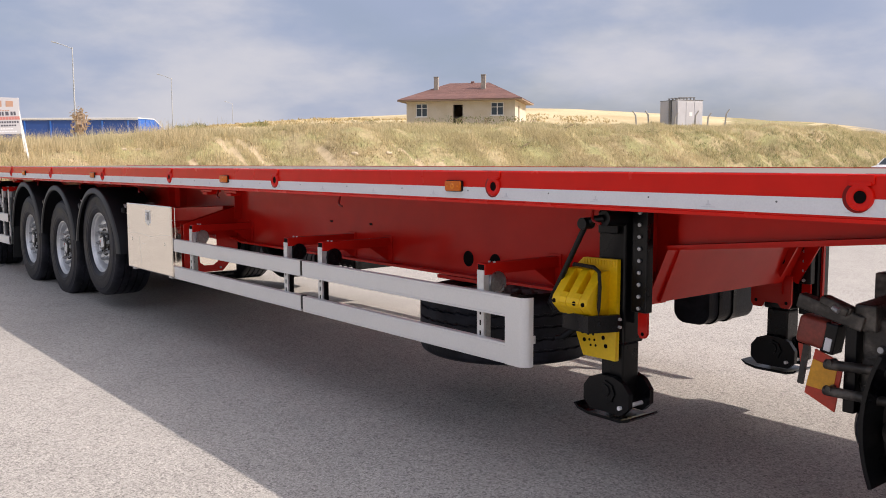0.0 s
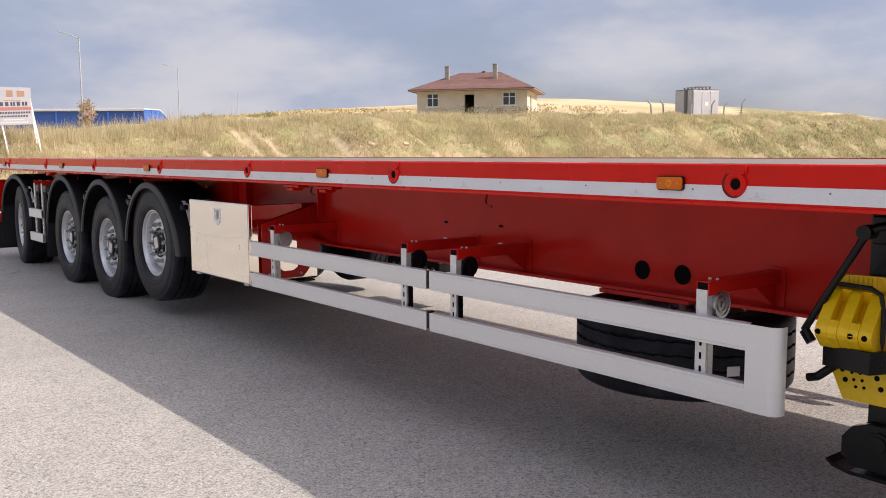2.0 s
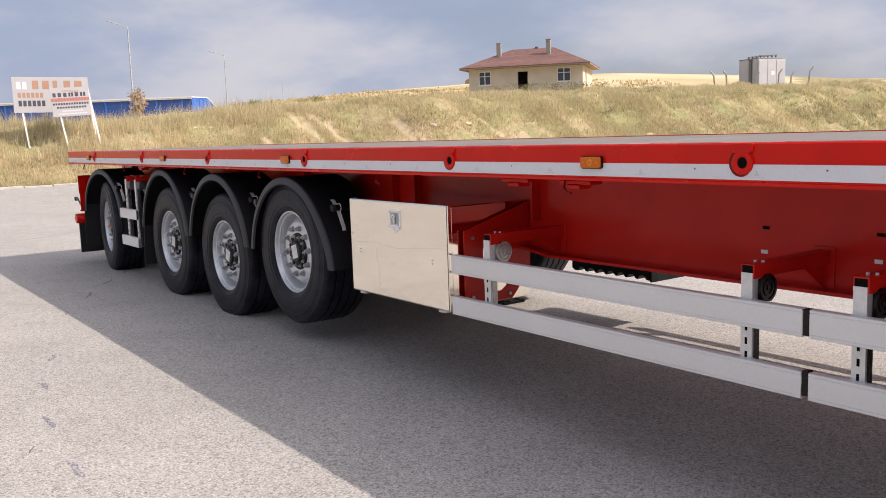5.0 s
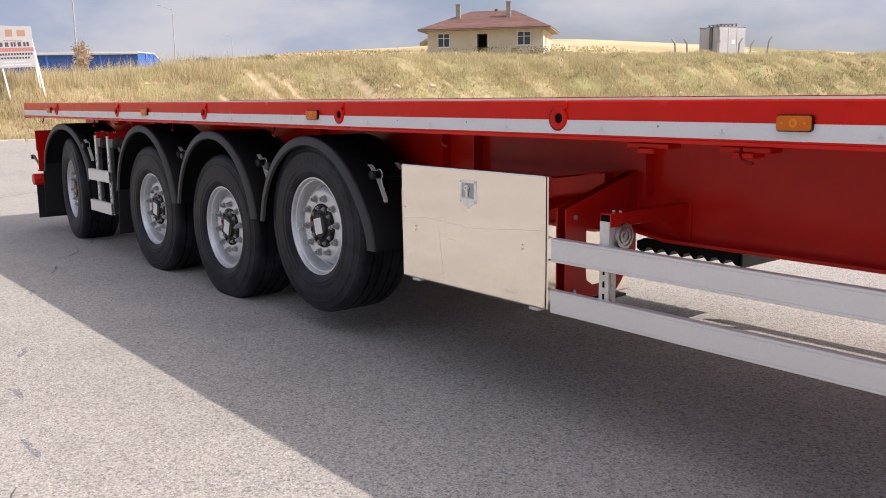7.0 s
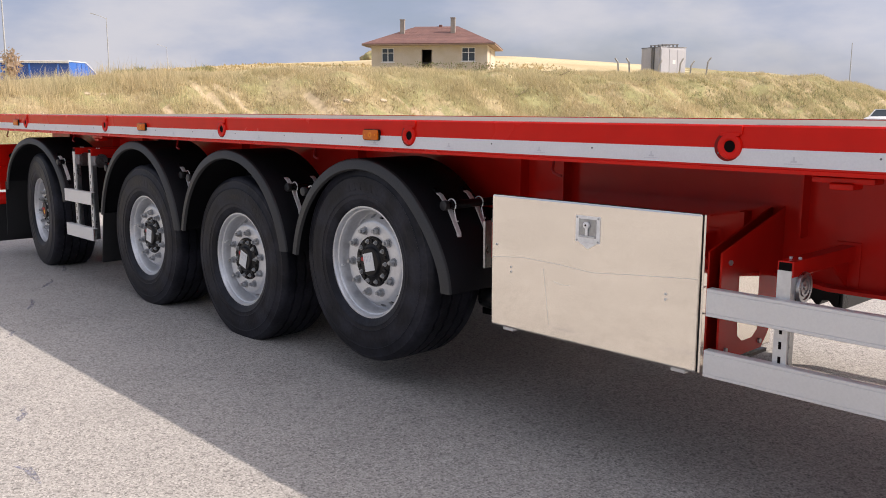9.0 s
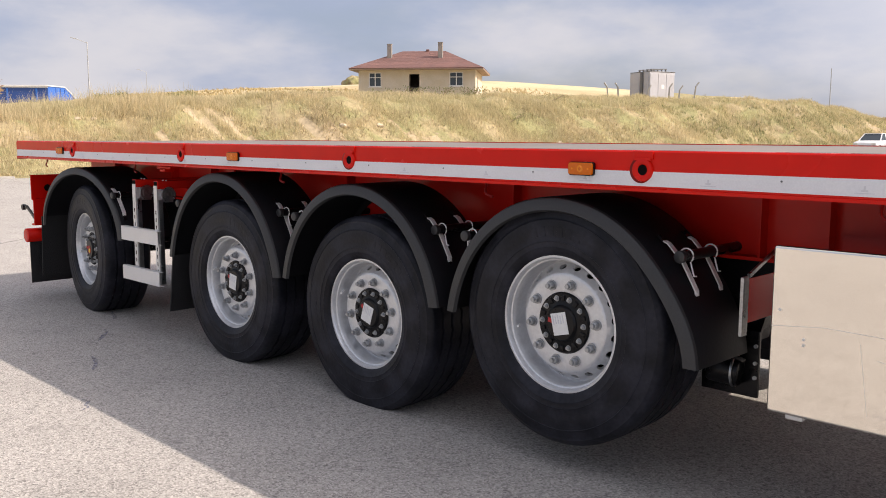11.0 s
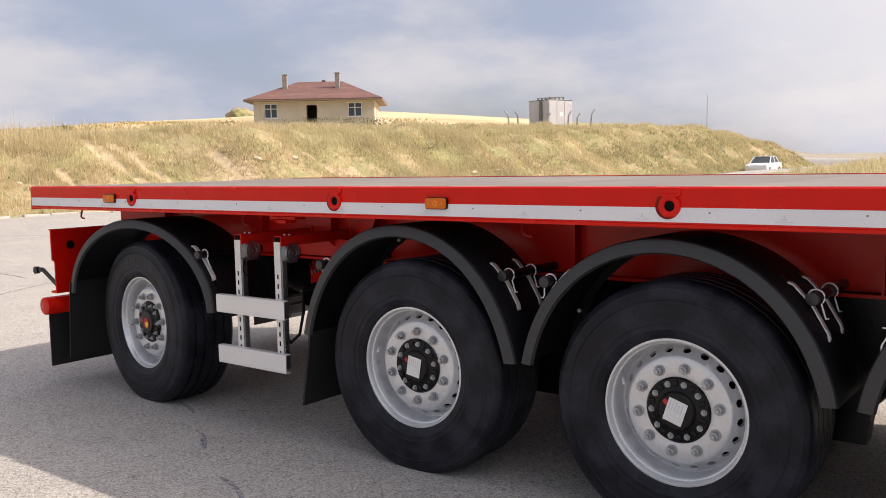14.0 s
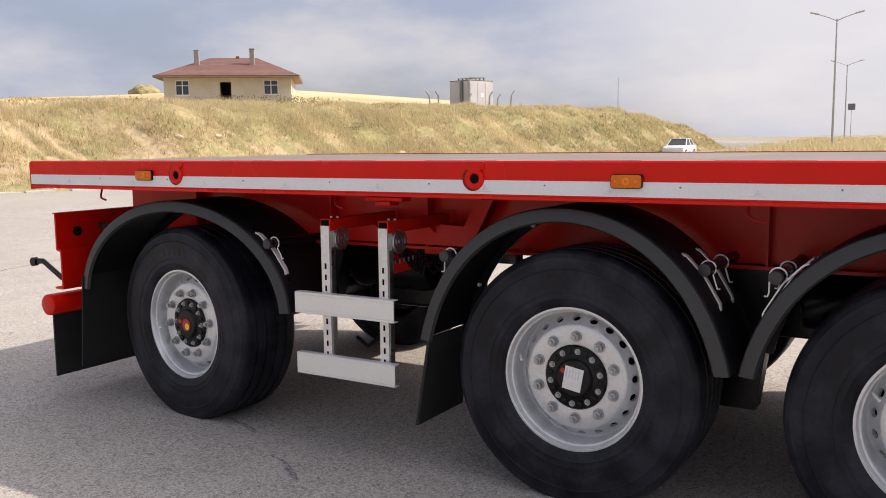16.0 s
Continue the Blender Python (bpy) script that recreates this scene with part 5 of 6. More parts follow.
# loose air hoses and cables between the axles
rng = random.Random(4)
for k in range(14):
    x0, z0 = 1.98 + 0.22 * rng.random(), 0.935 - 0.03 * rng.random()
    pts = []
    for j in range(9):
        u = j / 8
        pts.append((x0 + 0.26 * u + 0.02 * math.sin(7 * u + k), 0.69 + 0.05 * rng.random(), z0 - 0.11 * math.sin(math.pi * u) * (0.4 + rng.random())))
    part("air_hose", sweep(bmesh.new(), pts, 0.0055, 6), PLASTIC, trailer, smooth=True)
for k in range(6):
    x0 = 2.02 + 0.028 * k
    part("hose_fitting", T((x0, 0.70, 0.815 + 0.008 * k), (x0 + 0.006, 0.69, 0.838 + 0.008 * k), 0.004, 8), NUT, trailer)
part("air_hose", sweep(bmesh.new(), [(2.02, 0.62, 0.74), (2.06, 0.58, 0.60), (2.04, 0.56, 0.46), (1.96, 0.56, 0.40), (1.86, 0.60, 0.43)], 0.010, 8), PLASTIC, trailer, smooth=True)
part("valve_block", B(2.45, 2.75, 0.72, 0.80, 0.86, 0.95, 0.01), GRIME, trailer)
part("axle_shield", B(6.38, 6.625, 0.49, 0.51, 0.385, 0.66, 0.004), BLACK, trailer, "black plate behind the front mudguard")
part("hose_loop", sweep(bmesh.new(), [(6.42, 0.46, 0.50), (6.46, 0.44, 0.545), (6.54, 0.42, 0.565), (6.60, 0.42, 0.55)], 0.009, 8), GRIME, trailer, smooth=True)
part("hanger_plate", B(6.694, 6.700, 0.215, 0.600, 0.750, 0.915), RED_FRAME, trailer, "red hanger plate ahead of the front axle")
part("hanger_edge", B(6.690, 6.704, 0.168, 0.212, 0.705, 0.925, 0.002), DULL_ZINC, trailer, "grey steel edge of the hanger plate")
part("hanger_stay", bar(bmesh.new(), (6.697, 0.22, 0.925), (6.697, 0.46, 1.01), 0.010, 0.014), DULL_ZINC, trailer)
for z in (0.47, 0.53, 0.60):
    part("hanger_bolt", T((6.615, 0.488, z), (6.615, 0.478, z), 0.008, 8), NUT, trailer)
part("brake_cylinder", T((6.44, 0.44, 0.50), (6.57, 0.46, 0.49), 0.060, 20, bev=0.012), BLACK, trailer, "black brake cylinder", smooth=True)
bm = bmesh.new()
lathe(bm, [(0.061, -0.006), (0.066, -0.004), (0.066, 0.004), (0.061, 0.006)], 24, closed=True)
bmesh.ops.transform(bm, matrix=pose(6.545, 0.456, 0.492, 0, 0, -82), verts=bm.verts)
part("cylinder_clamp", bm, DULL_ZINC, trailer, "steel clamp ring", smooth=True)
air_tank(1.62, 2.20, 0.93, 0.78, 0.13)
air_tank(1.62, 2.10, 1.45, 0.78, 0.14)
part("tank_bracket", B(2.0, 2.05, 0.70, 1.7, 0.92, 0.99), BLACK, trailer)
part("lower_cross_beam", B(2.28, 2.40, Y1 + 0.01, Y2 - 0.01, 0.90, 1.10, 0.006), RED_FRAME, trailer)
part("side_channel", prism(bmesh.new(), [(1.80, 0.965), (2.62, 0.965), (2.74, 1.19), (2.66, 1.19), (2.58, 1.06), (2.30, 1.075), (1.80, 1.02)], 0.50, 0.515), RED_FRAME, trailer)
part("slanted_member", prism(bmesh.new(), [(1.95, 0.745), (2.32, 0.855), (2.32, 0.935), (1.95, 0.935)], 0.755, 0.770), RED_FRAME, trailer)
part("spring_box", B(1.72, 2.42, 0.90, 1.05, 0.56, 0.93, 0.02), BLACK, trailer, "black suspension box")
part("spring_seat", B(2.46, 2.58, 0.50, 0.72, 0.58, 0.93, 0.02), BLACK, trailer)


# ---- the tractor's tail under the neck ----
tractor = thing("truck_tractor", (14.2, 1.26, 0), "greasy rear frame of a coupled truck tractor", "truck")


def tpart(name, bm, mat, owner=None, label="", smooth=False):
    if owner is None:
        bmesh.ops.translate(bm, verts=bm.verts, vec=(-14.2, -1.26, 0))
        return part(name, bm, mat, tractor, label, smooth)
    bmesh.ops.translate(bm, verts=bm.verts, vec=(-14.2, -1.26, 0))
    return part(name, bm, mat, owner, label, smooth)


for y in (0.85, 1.67):
    tpart("frame_rail", B(13.15, 16.0, y - 0.04, y + 0.04, 0.72, 0.98, 0.008), GRIME, None, "dirty black frame rail")
bm = bmesh.new()
bar(bm, (13.05, 0.43, 0.900), (13.30, 0.43, 0.838), 0.05, 0.055, 0.006)
bar(bm, (13.15, 0.415, 0.918), (13.26, 0.415, 0.880), 0.05, 0.03, 0.008)
bar(bm, (13.30, 0.42, 0.86), (13.30, 0.86, 0.88), 0.08, 0.10, 0.01)
tpart("lamp_bracket", bm, GRIME, None, "greasy steel lamp bracket")
for x, z, w in ((13.185, 0.905, 0.035), (13.225, 0.888, 0.028)):
    tpart("bracket_lug", bar(bmesh.new(), (x - w, 0.395, z + 0.012), (x + w, 0.395, z - 0.012), 0.03, 0.034, 0.008), GRIME)
tpart("bracket_bolt", T((13.205, 0.378, 0.893), (13.228, 0.372, 0.883), 0.011, 10), NUT)
lean = Matrix.Translation((13.105, 0.44, 0.787)) @ pose(0, 0, 0, 0, 10, 0)
lampb = tpart("tail_lamp", B(-0.056, 0.056, -0.03, 0.045, -0.058, 0.052, 0.016, lean, seg=3), LAMP_RED, None, "dusty red tail lamp", True)
tpart("lamp_housing", B(0.044, 0.095, -0.024, 0.055, -0.066, 0.050, 0.006, lean), BLACK, lampb)
tpart("clear_lens", B(0.058, 0.084, -0.028, -0.02, -0.055, -0.005, 0.003, lean), STRIP, lampb)
tilt = Matrix.Translation((13.155, 0.41, 0.615)) @ pose(0, 0, 0, 0, 15, 0)
bm = bmesh.new()
prism(bm, [(-0.054, 0.098), (0.060, 0.090), (0.082, -0.098), (-0.045, -0.078)], -0.004, 0.004)
prism(bm, [(-0.050, 0.060), (0.046, 0.062), (0.055, -0.030), (-0.046, -0.048)], -0.007, -0.0045, mi=1)
bmesh.ops.transform(bm, matrix=tilt, verts=bm.verts)
tpart("marker_board", bm, (BOARD_RED, BOARD_YELLOW), None, "red and yellow rear marker board")
tpart("marker_board", prism(bmesh.new(), [(13.05, 0.732), (13.082, 0.728), (13.068, 0.615)], 0.424, 0.430), BOARD_RED, None, "red corner of a marker board")
tpart("board_stay", bar(bmesh.new(), (13.098, 0.40, 0.735), (13.078, 0.40, 0.585), 0.012, 0.022), GRIME)
for z, drop in ((0.680, 0.004), (0.582, -0.004)):
    bm = bmesh.new()
    sweep(bm, [(13.185, 0.385, z), (13.20, 0.38, z), (13.36, 0.40, z + drop), (13.48, 0.42, z + drop)], 0.019, 12)
    tube(bm, (13.205, 0.36, z + 0.012), (13.205, 0.41, z + 0.012), 0.010, 10)
    tpart("pipe_clamp", bm, GRIME, None, "greasy pipe clamp", True)
tpart("clamp_plate", B(13.225, 13.27, 0.43, 0.50, 0.50, 0.85, 0.006), BLACK)
tpart("frame_end", B(13.275, 13.55, 0.46, 0.54, 0.52, 0.86, 0.01), GRIME, None, "greasy frame end plate")
for k in range(5):
    tpart("grease_nipple", T((13.30 + 0.05 * k, 0.462, 0.60 + 0.05 * ((k * 3) % 5)), (13.30 + 0.05 * k, 0.44, 0.60 + 0.05 * ((k * 3) % 5)), 0.012, 8), NUT if k % 2 else GRIME)
for y, far in ((0.30, 0), (1.95, 1)):
    bm = bmesh.new()
    lathe(bm, [(0.28, -0.13), (0.34, -0.15), (0.44, -0.155), (0.49, -0.13), (0.505, -0.12), (0.505, 0.12), (0.49, 0.13), (0.44, 0.155), (0.34, 0.15), (0.28, 0.13), (0.20, 0.06), (0.0001, 0.05)], 56)
    bmesh.ops.translate(bm, verts=bm.verts, vec=(13.95, y + 0.16, 0.505))
    bmesh.ops.recalc_face_normals(bm, faces=bm.faces)
    tpart("drive_wheel", bm, RUBBER, None, "worn black drive tyre", smooth=True)
bm = bmesh.new()
lathe(bm, [(0.155, 0.12), (0.168, 0.06), (0.165, 0.0), (0.150, -0.02), (0.118, -0.012), (0.112, 0.0)], 32)
bmesh.ops.transform(bm, matrix=pose(13.425, 0.46, 0.455), verts=bm.verts)
bell = tpart("air_bellows", bm, RUBBER, None, "black rubber air bellows", True)
bm = bmesh.new()
lathe(bm, [(0.0001, -0.03), (0.05, -0.028), (0.06, -0.01), (0.114, -0.004), (0.114, 0.02)], 28)
bmesh.ops.transform(bm, matrix=pose(13.425, 0.46, 0.455), verts=bm.verts)
tpart("bellows_plate", bm, GRIME, bell, "rusty bellows end plate", True)
bm = bmesh.new()
pts = [(13.95 + 0.60 * math.cos(a), 0.505 + 0.60 * math.sin(a)) for a in np.linspace(math.pi * 1.12, math.pi * 0.86, 12)]
pts2 = [(13.95 + 0.585 * math.cos(a), 0.505 + 0.585 * math.sin(a)) for a in np.linspace(math.pi * 0.86, math.pi * 1.12, 12)]
prism(bm, pts + pts2, 0.30, 0.62)
tpart("mudguard", bm, BLACK, None, "black tractor mudguard")


# ---- marks and cracks on the yard ----
def ground_patch(name, pts, w, mat, label, category):
    """A thin, uneven stroke lying on the ground."""
    rng = random.Random(hash_text(name) + int(100 * pts[0][0]))
    bm = bmesh.new()
    prev = None
    fine = []
    for (xa, ya), (xb, yb) in zip(pts, pts[1:]):
        n = max(2, int(math.hypot(xb - xa, yb - ya) / 0.12))
        fine += [(xa + (xb - xa) * k / n, ya + (yb - ya) * k / n) for k in range(n)]
    fine.append(pts[-1])
    for k, (px, py) in enumerate(fine):
        a, b = fine[max(k - 1, 0)], fine[min(k + 1, len(fine) - 1)]
        way = Vector((b[0] - a[0], b[1] - a[1], 0)).normalized()
        side = Vector((-way.y, way.x, 0))
        ww = w * (0.5 + 0.7 * rng.random()) * (0.35 if k in (0, len(fine) - 1) else 1)
        j = side * (rng.random() - 0.5) * w * 1.2
        c = Vector((px, py, float(height(px, py)) + 0.0015)) + j
        pair = (bm.verts.new(c + side * ww / 2), bm.verts.new(c - side * ww / 2))
        if prev:
            bm.faces.new((prev[0], prev[1], pair[1], pair[0]))
        prev = pair
    me = bpy.data.meshes.new(name)
    bm.to_mesh(me); bm.free()
    me.materials.append(mat)
    return tagged(new(name, me), label, category, kind="structure")


def hash_text(s):
    return sum(ord(c) * (k + 1) for k, c in enumerate(s))


for p, q in (((1.28, 0.24), (1.58, 0.08)), ((1.87, -0.10), (2.20, -0.28)), ((2.60, -0.50), (2.92, -0.66)), ((3.48, -0.93), (3.68, -1.02)), ((5.11, -1.39), (5.31, -1.47)), ((5.83, -1.645), (6.08, -1.65)), ((6.60, -1.785), (6.85, -1.77)), ((7.40, -1.85), (7.67, -1.82)), ((8.20, -1.94), (8.38, -1.91)), ((-1.87, 0.98), (-1.78, 0.90))):
    ground_patch("ground_mark", [p, ((p[0] + q[0]) / 2 + 0.01, (p[1] + q[1]) / 2 + 0.008), q], 0.030, CHALK, "faded blue paint mark on the asphalt", "paint mark")
ground_patch("ground_twig", [(7.08, -1.92), (7.19, -1.96)], 0.010, CRACK, "thin dark twig on the asphalt", "twig")
for pts in ([(-4.9, 2.2), (-5.29, 3.0), (-5.47, 3.57), (-5.9, 5.2), (-6.4, 8.5)], [(-3.2, -0.4), (-3.67, 0.47), (-4.2, 1.25), (-4.9, 2.2)], [(-6.0, 3.0), (-9.0, 3.3), (-13, 5.6)], [(-12, 8.0), (-16, 6.5), (-20, 6.8)], [(12.8, 4.6), (14.0, 5.0), (16.5, 4.8)]):
    ground_patch("ground_crack", pts, 0.03, CRACK, "thin dark crack across the asphalt", "crack")


# ---- edge of the yard ----
def kerb_line():
    rng = random.Random(8)
    base = thing("kerb", (0, 0, 0), "broken low concrete edging at the foot of the bank", "kerb", kind="structure")
    y = -6.0
    bmq = B(-0.09, 0.09, -0.46, 0.46, -0.10, 0.075, 0.02, seg=1)
    ob = part("kerb_stone", bmq, CONCRETE, base)
    first_done = False
    while y < 60:
        xf = float(foot_line(y)) + 0.12
        ang = math.degrees(math.atan2(float(foot_line(y + .5) - foot_line(y - .5)), 1.0))
        m = pose(xf + 0.06 * (rng.random() - .5), y, float(height(xf, y)) + 0.03 * (rng.random() - .6), 3 * (rng.random() - .5), 5 * (rng.random() - .5), -ang)
        if first_done:
            again(ob, m)
        else:
            ob.matrix_basis = m
            first_done = True
        y += 0.96 + (0.5 if rng.random() < 0.12 else 0)


kerb_line()


# ---- grass ----
def blades(name, n, pick, hgt, wid, mat, label, seed, lean=0.35, per=5):
    """Tufts of thin leaning blades, all in one mesh."""
    r = np.random.RandomState(seed)
    P = pick(r, n)
    x, y = P[:, 0], P[:, 1]
    size = P[:, 2]
    x, y, size = (np.repeat(v, per) for v in (x, y, size))
    m = len(x)
    x = x + r.normal(0, 0.10, m) * size; y = y + r.normal(0, 0.10, m) * size
    clear = gully(x, y) > 0.08 + 0.30 * r.uniform(0, 1, m)
    x, y, size = x[clear], y[clear], size[clear]
    m = len(x)
    z = height(x, y) - 0.05
    h = hgt * size * r.uniform(0.55, 1.25, m)
    a = r.uniform(0, 2 * np.pi, m)
    w = wid * size * r.uniform(0.6, 1.3, m)
    lx, ly = r.normal(-0.10, lean, m) * h, r.normal(0.0, lean, m) * h
    base = np.stack([x, y, z], -1)
    side = np.stack([np.cos(a), np.sin(a), 0 * a], -1) * w[:, None] / 2
    mid = base + np.stack([lx * 0.35, ly * 0.35, h * 0.6], -1)
    tip = base + np.stack([lx, ly, h], -1)
    V = np.stack([base - side, base + side, mid + side * 0.8, mid - side * 0.8, tip], 1).reshape(-1, 3)
    k = np.arange(m) * 5
    quads = np.stack([k, k + 1, k + 2, k + 3], -1)
    tris = np.stack([k + 3, k + 2, k + 4], -1)
    me = bpy.data.meshes.new(name)
    me.vertices.add(len(V)); me.vertices.foreach_set("co", V.reshape(-1))
    loops = np.concatenate([quads, tris], 1).reshape(-1)
    me.loops.add(len(loops)); me.loops.foreach_set("vertex_index", loops.astype(np.int32))
    me.polygons.add(2 * m)
    me.polygons.foreach_set("loop_start", (np.arange(m)[:, None] * 7 + np.array([0, 4])).reshape(-1).astype(np.int32))
    me.update(calc_edges=True)
    me.materials.append(mat)
    return tagged(new(name, me), label, "grass", kind="stuff")


def on_bank(lo, hi, y0, y1, power=1.0):
    def pick(r, n):
        y = y0 + (y1 - y0) * r.uniform(0, 1, n) ** power
        s = lo + (hi - lo) * r.uniform(0, 1, n)
        clump = 0.62 + 0.60 * np.sin(y * 0.9 + 2 * np.sin(s * 0.7)) * np.sin(s * 1.1 + 0.7 * y)
        keep = r.uniform(0, 1, n) < np.clip(clump, 0.10, 1)
        return np.stack([foot_line(y) - s, y, 0.6 + 0.6 * r.uniform(0, 1, n)], -1)[keep]
    return pick


blades("dry_grass", 34000, on_bank(0.3, 11, -4, 40), 0.27, 0.014, GRASS, "dry straw-coloured grass on the bank", 1, per=9)
blades("dry_grass", 42000, on_bank(0.3, 14, 30, 95), 0.31, 0.020, GRASS, "dry straw-coloured grass on the bank", 2, per=8)
blades("dry_grass", 24000, on_bank(9, 48, 8, 92), 0.40, 0.021, GRASS, "dry tall grass on the rise", 3, per=7)
blades("dry_grass", 4600, on_bank(2.5, 12, -3, 9.5), 0.72, 0.013, GRASS, "tall dry grass along the crest", 4, lean=0.22)
blades("dry_grass", 3000, on_bank(3, 12, 8.5, 18), 0.46, 0.013, GRASS, "dry grass along the crest", 24, lean=0.25)
blades("dry_grass", 900, on_bank(4, 11, 8.5, 18), 0.78, 0.013, GRASS, "sparse tall grass along the crest", 34, lean=0.25)
blades("dry_grass", 3500, on_bank(5, 12, 16, 34), 0.42, 0.016, GRASS, "dry grass along the crest", 14)
blades("dry_scrub", 6500, on_bank(0.4, 6.0, -4, 46), 0.17, 0.032, SCRUB, "low brown scrub on the bank", 15, lean=0.75)
blades("green_weeds", 7500, on_bank(1.0, 6.8, 50, 92), 0.24, 0.03, GREEN, "dusty green weeds on the bank", 8, lean=0.6)
blades("green_weeds", 5200, on_bank(1.5, 26, 10, 85), 0.22, 0.03, GREEN, "dusty green weeds among dry grass", 5, lean=0.6)


def on_field(b0, b1, d0, d1):
    """A stretch of the far field, by bearing and distance from the yard."""
    def pick(r, n):
        b, d = np.radians(b0 + (b1 - b0) * r.uniform(0, 1, n)), d0 + (d1 - d0) * r.uniform(0, 1, n)
        keep = r.uniform(0, 1, n) < np.clip(0.55 + 0.6 * np.sin(b * 90 + 3 * np.sin(b * 31)) * np.sin(d * 0.21), 0.12, 1)
        return np.stack([9 - d * np.cos(b), -3 + d * np.sin(b), 0.6 + 0.7 * r.uniform(0, 1, n)], -1)[keep]
    return pick


blades("field_weeds", 6500, on_field(23.5, 52, 104, 150), 0.34, 0.075, OCHRE, "ochre dry weeds at the field edge", 17, lean=0.5)
for b0, b1, k in ((23.4, 25.2, 220), (27.6, 29.4, 140)):
    blades("green_weeds", k, on_field(b0, b1, 108, 124), 0.62, 0.09, GREEN, "green weeds at the field edge", 18, lean=0.45)


def near_house(r, n):
    u, v = r.uniform(-3, 15, n), r.uniform(-5.5, -0.6, n)
    return np.stack([-55.3 + 0.785 * u - 0.62 * v, 49.5 + 0.62 * u + 0.785 * v, 0.7 + 0.8 * r.uniform(0, 1, n)], -1)


def on_verge(r, n):
    y = 50 + 70 * r.uniform(0, 1, n)
    return np.stack([-10 + 34 * r.uniform(0, 1, n), y, 0.6 + 0.8 * r.uniform(0, 1, n)], -1)


blades("dry_grass", 9000, on_verge, 0.40, 0.03, GRASS, "dry grass on the far verge of the road", 9, per=6)
blades("tall_weeds", 700, near_house, 0.50, 0.05, GREEN, "tall green weeds before the farmhouse", 6, lean=0.4)

# stones on the bank
rng = random.Random(3)
for k in range(16):
    y = rng.uniform(3, 45)
    s = rng.uniform(0.6, 5.5)
    bm = bmesh.new()
    bmesh.ops.create_icosphere(bm, subdivisions=2, radius=0.10 + 0.14 * rng.random())
    for v in bm.verts:
        v.co *= 1 + 0.45 * noise.noise(v.co * 6 + Vector((k, 0, 0)))
        v.co.z *= 0.55
    me = bpy.data.meshes.new("stone")
    bm.to_mesh(me); bm.free()
    me.materials.append(STONE)
    ob = new("stone", me)
    x = float(foot_line(y)) - s
    ob.location = (x, y, float(height(x, y)) - 0.02)
    tagged(ob, "pale rough stone on the grassy bank", "stone", "stones on the bank")


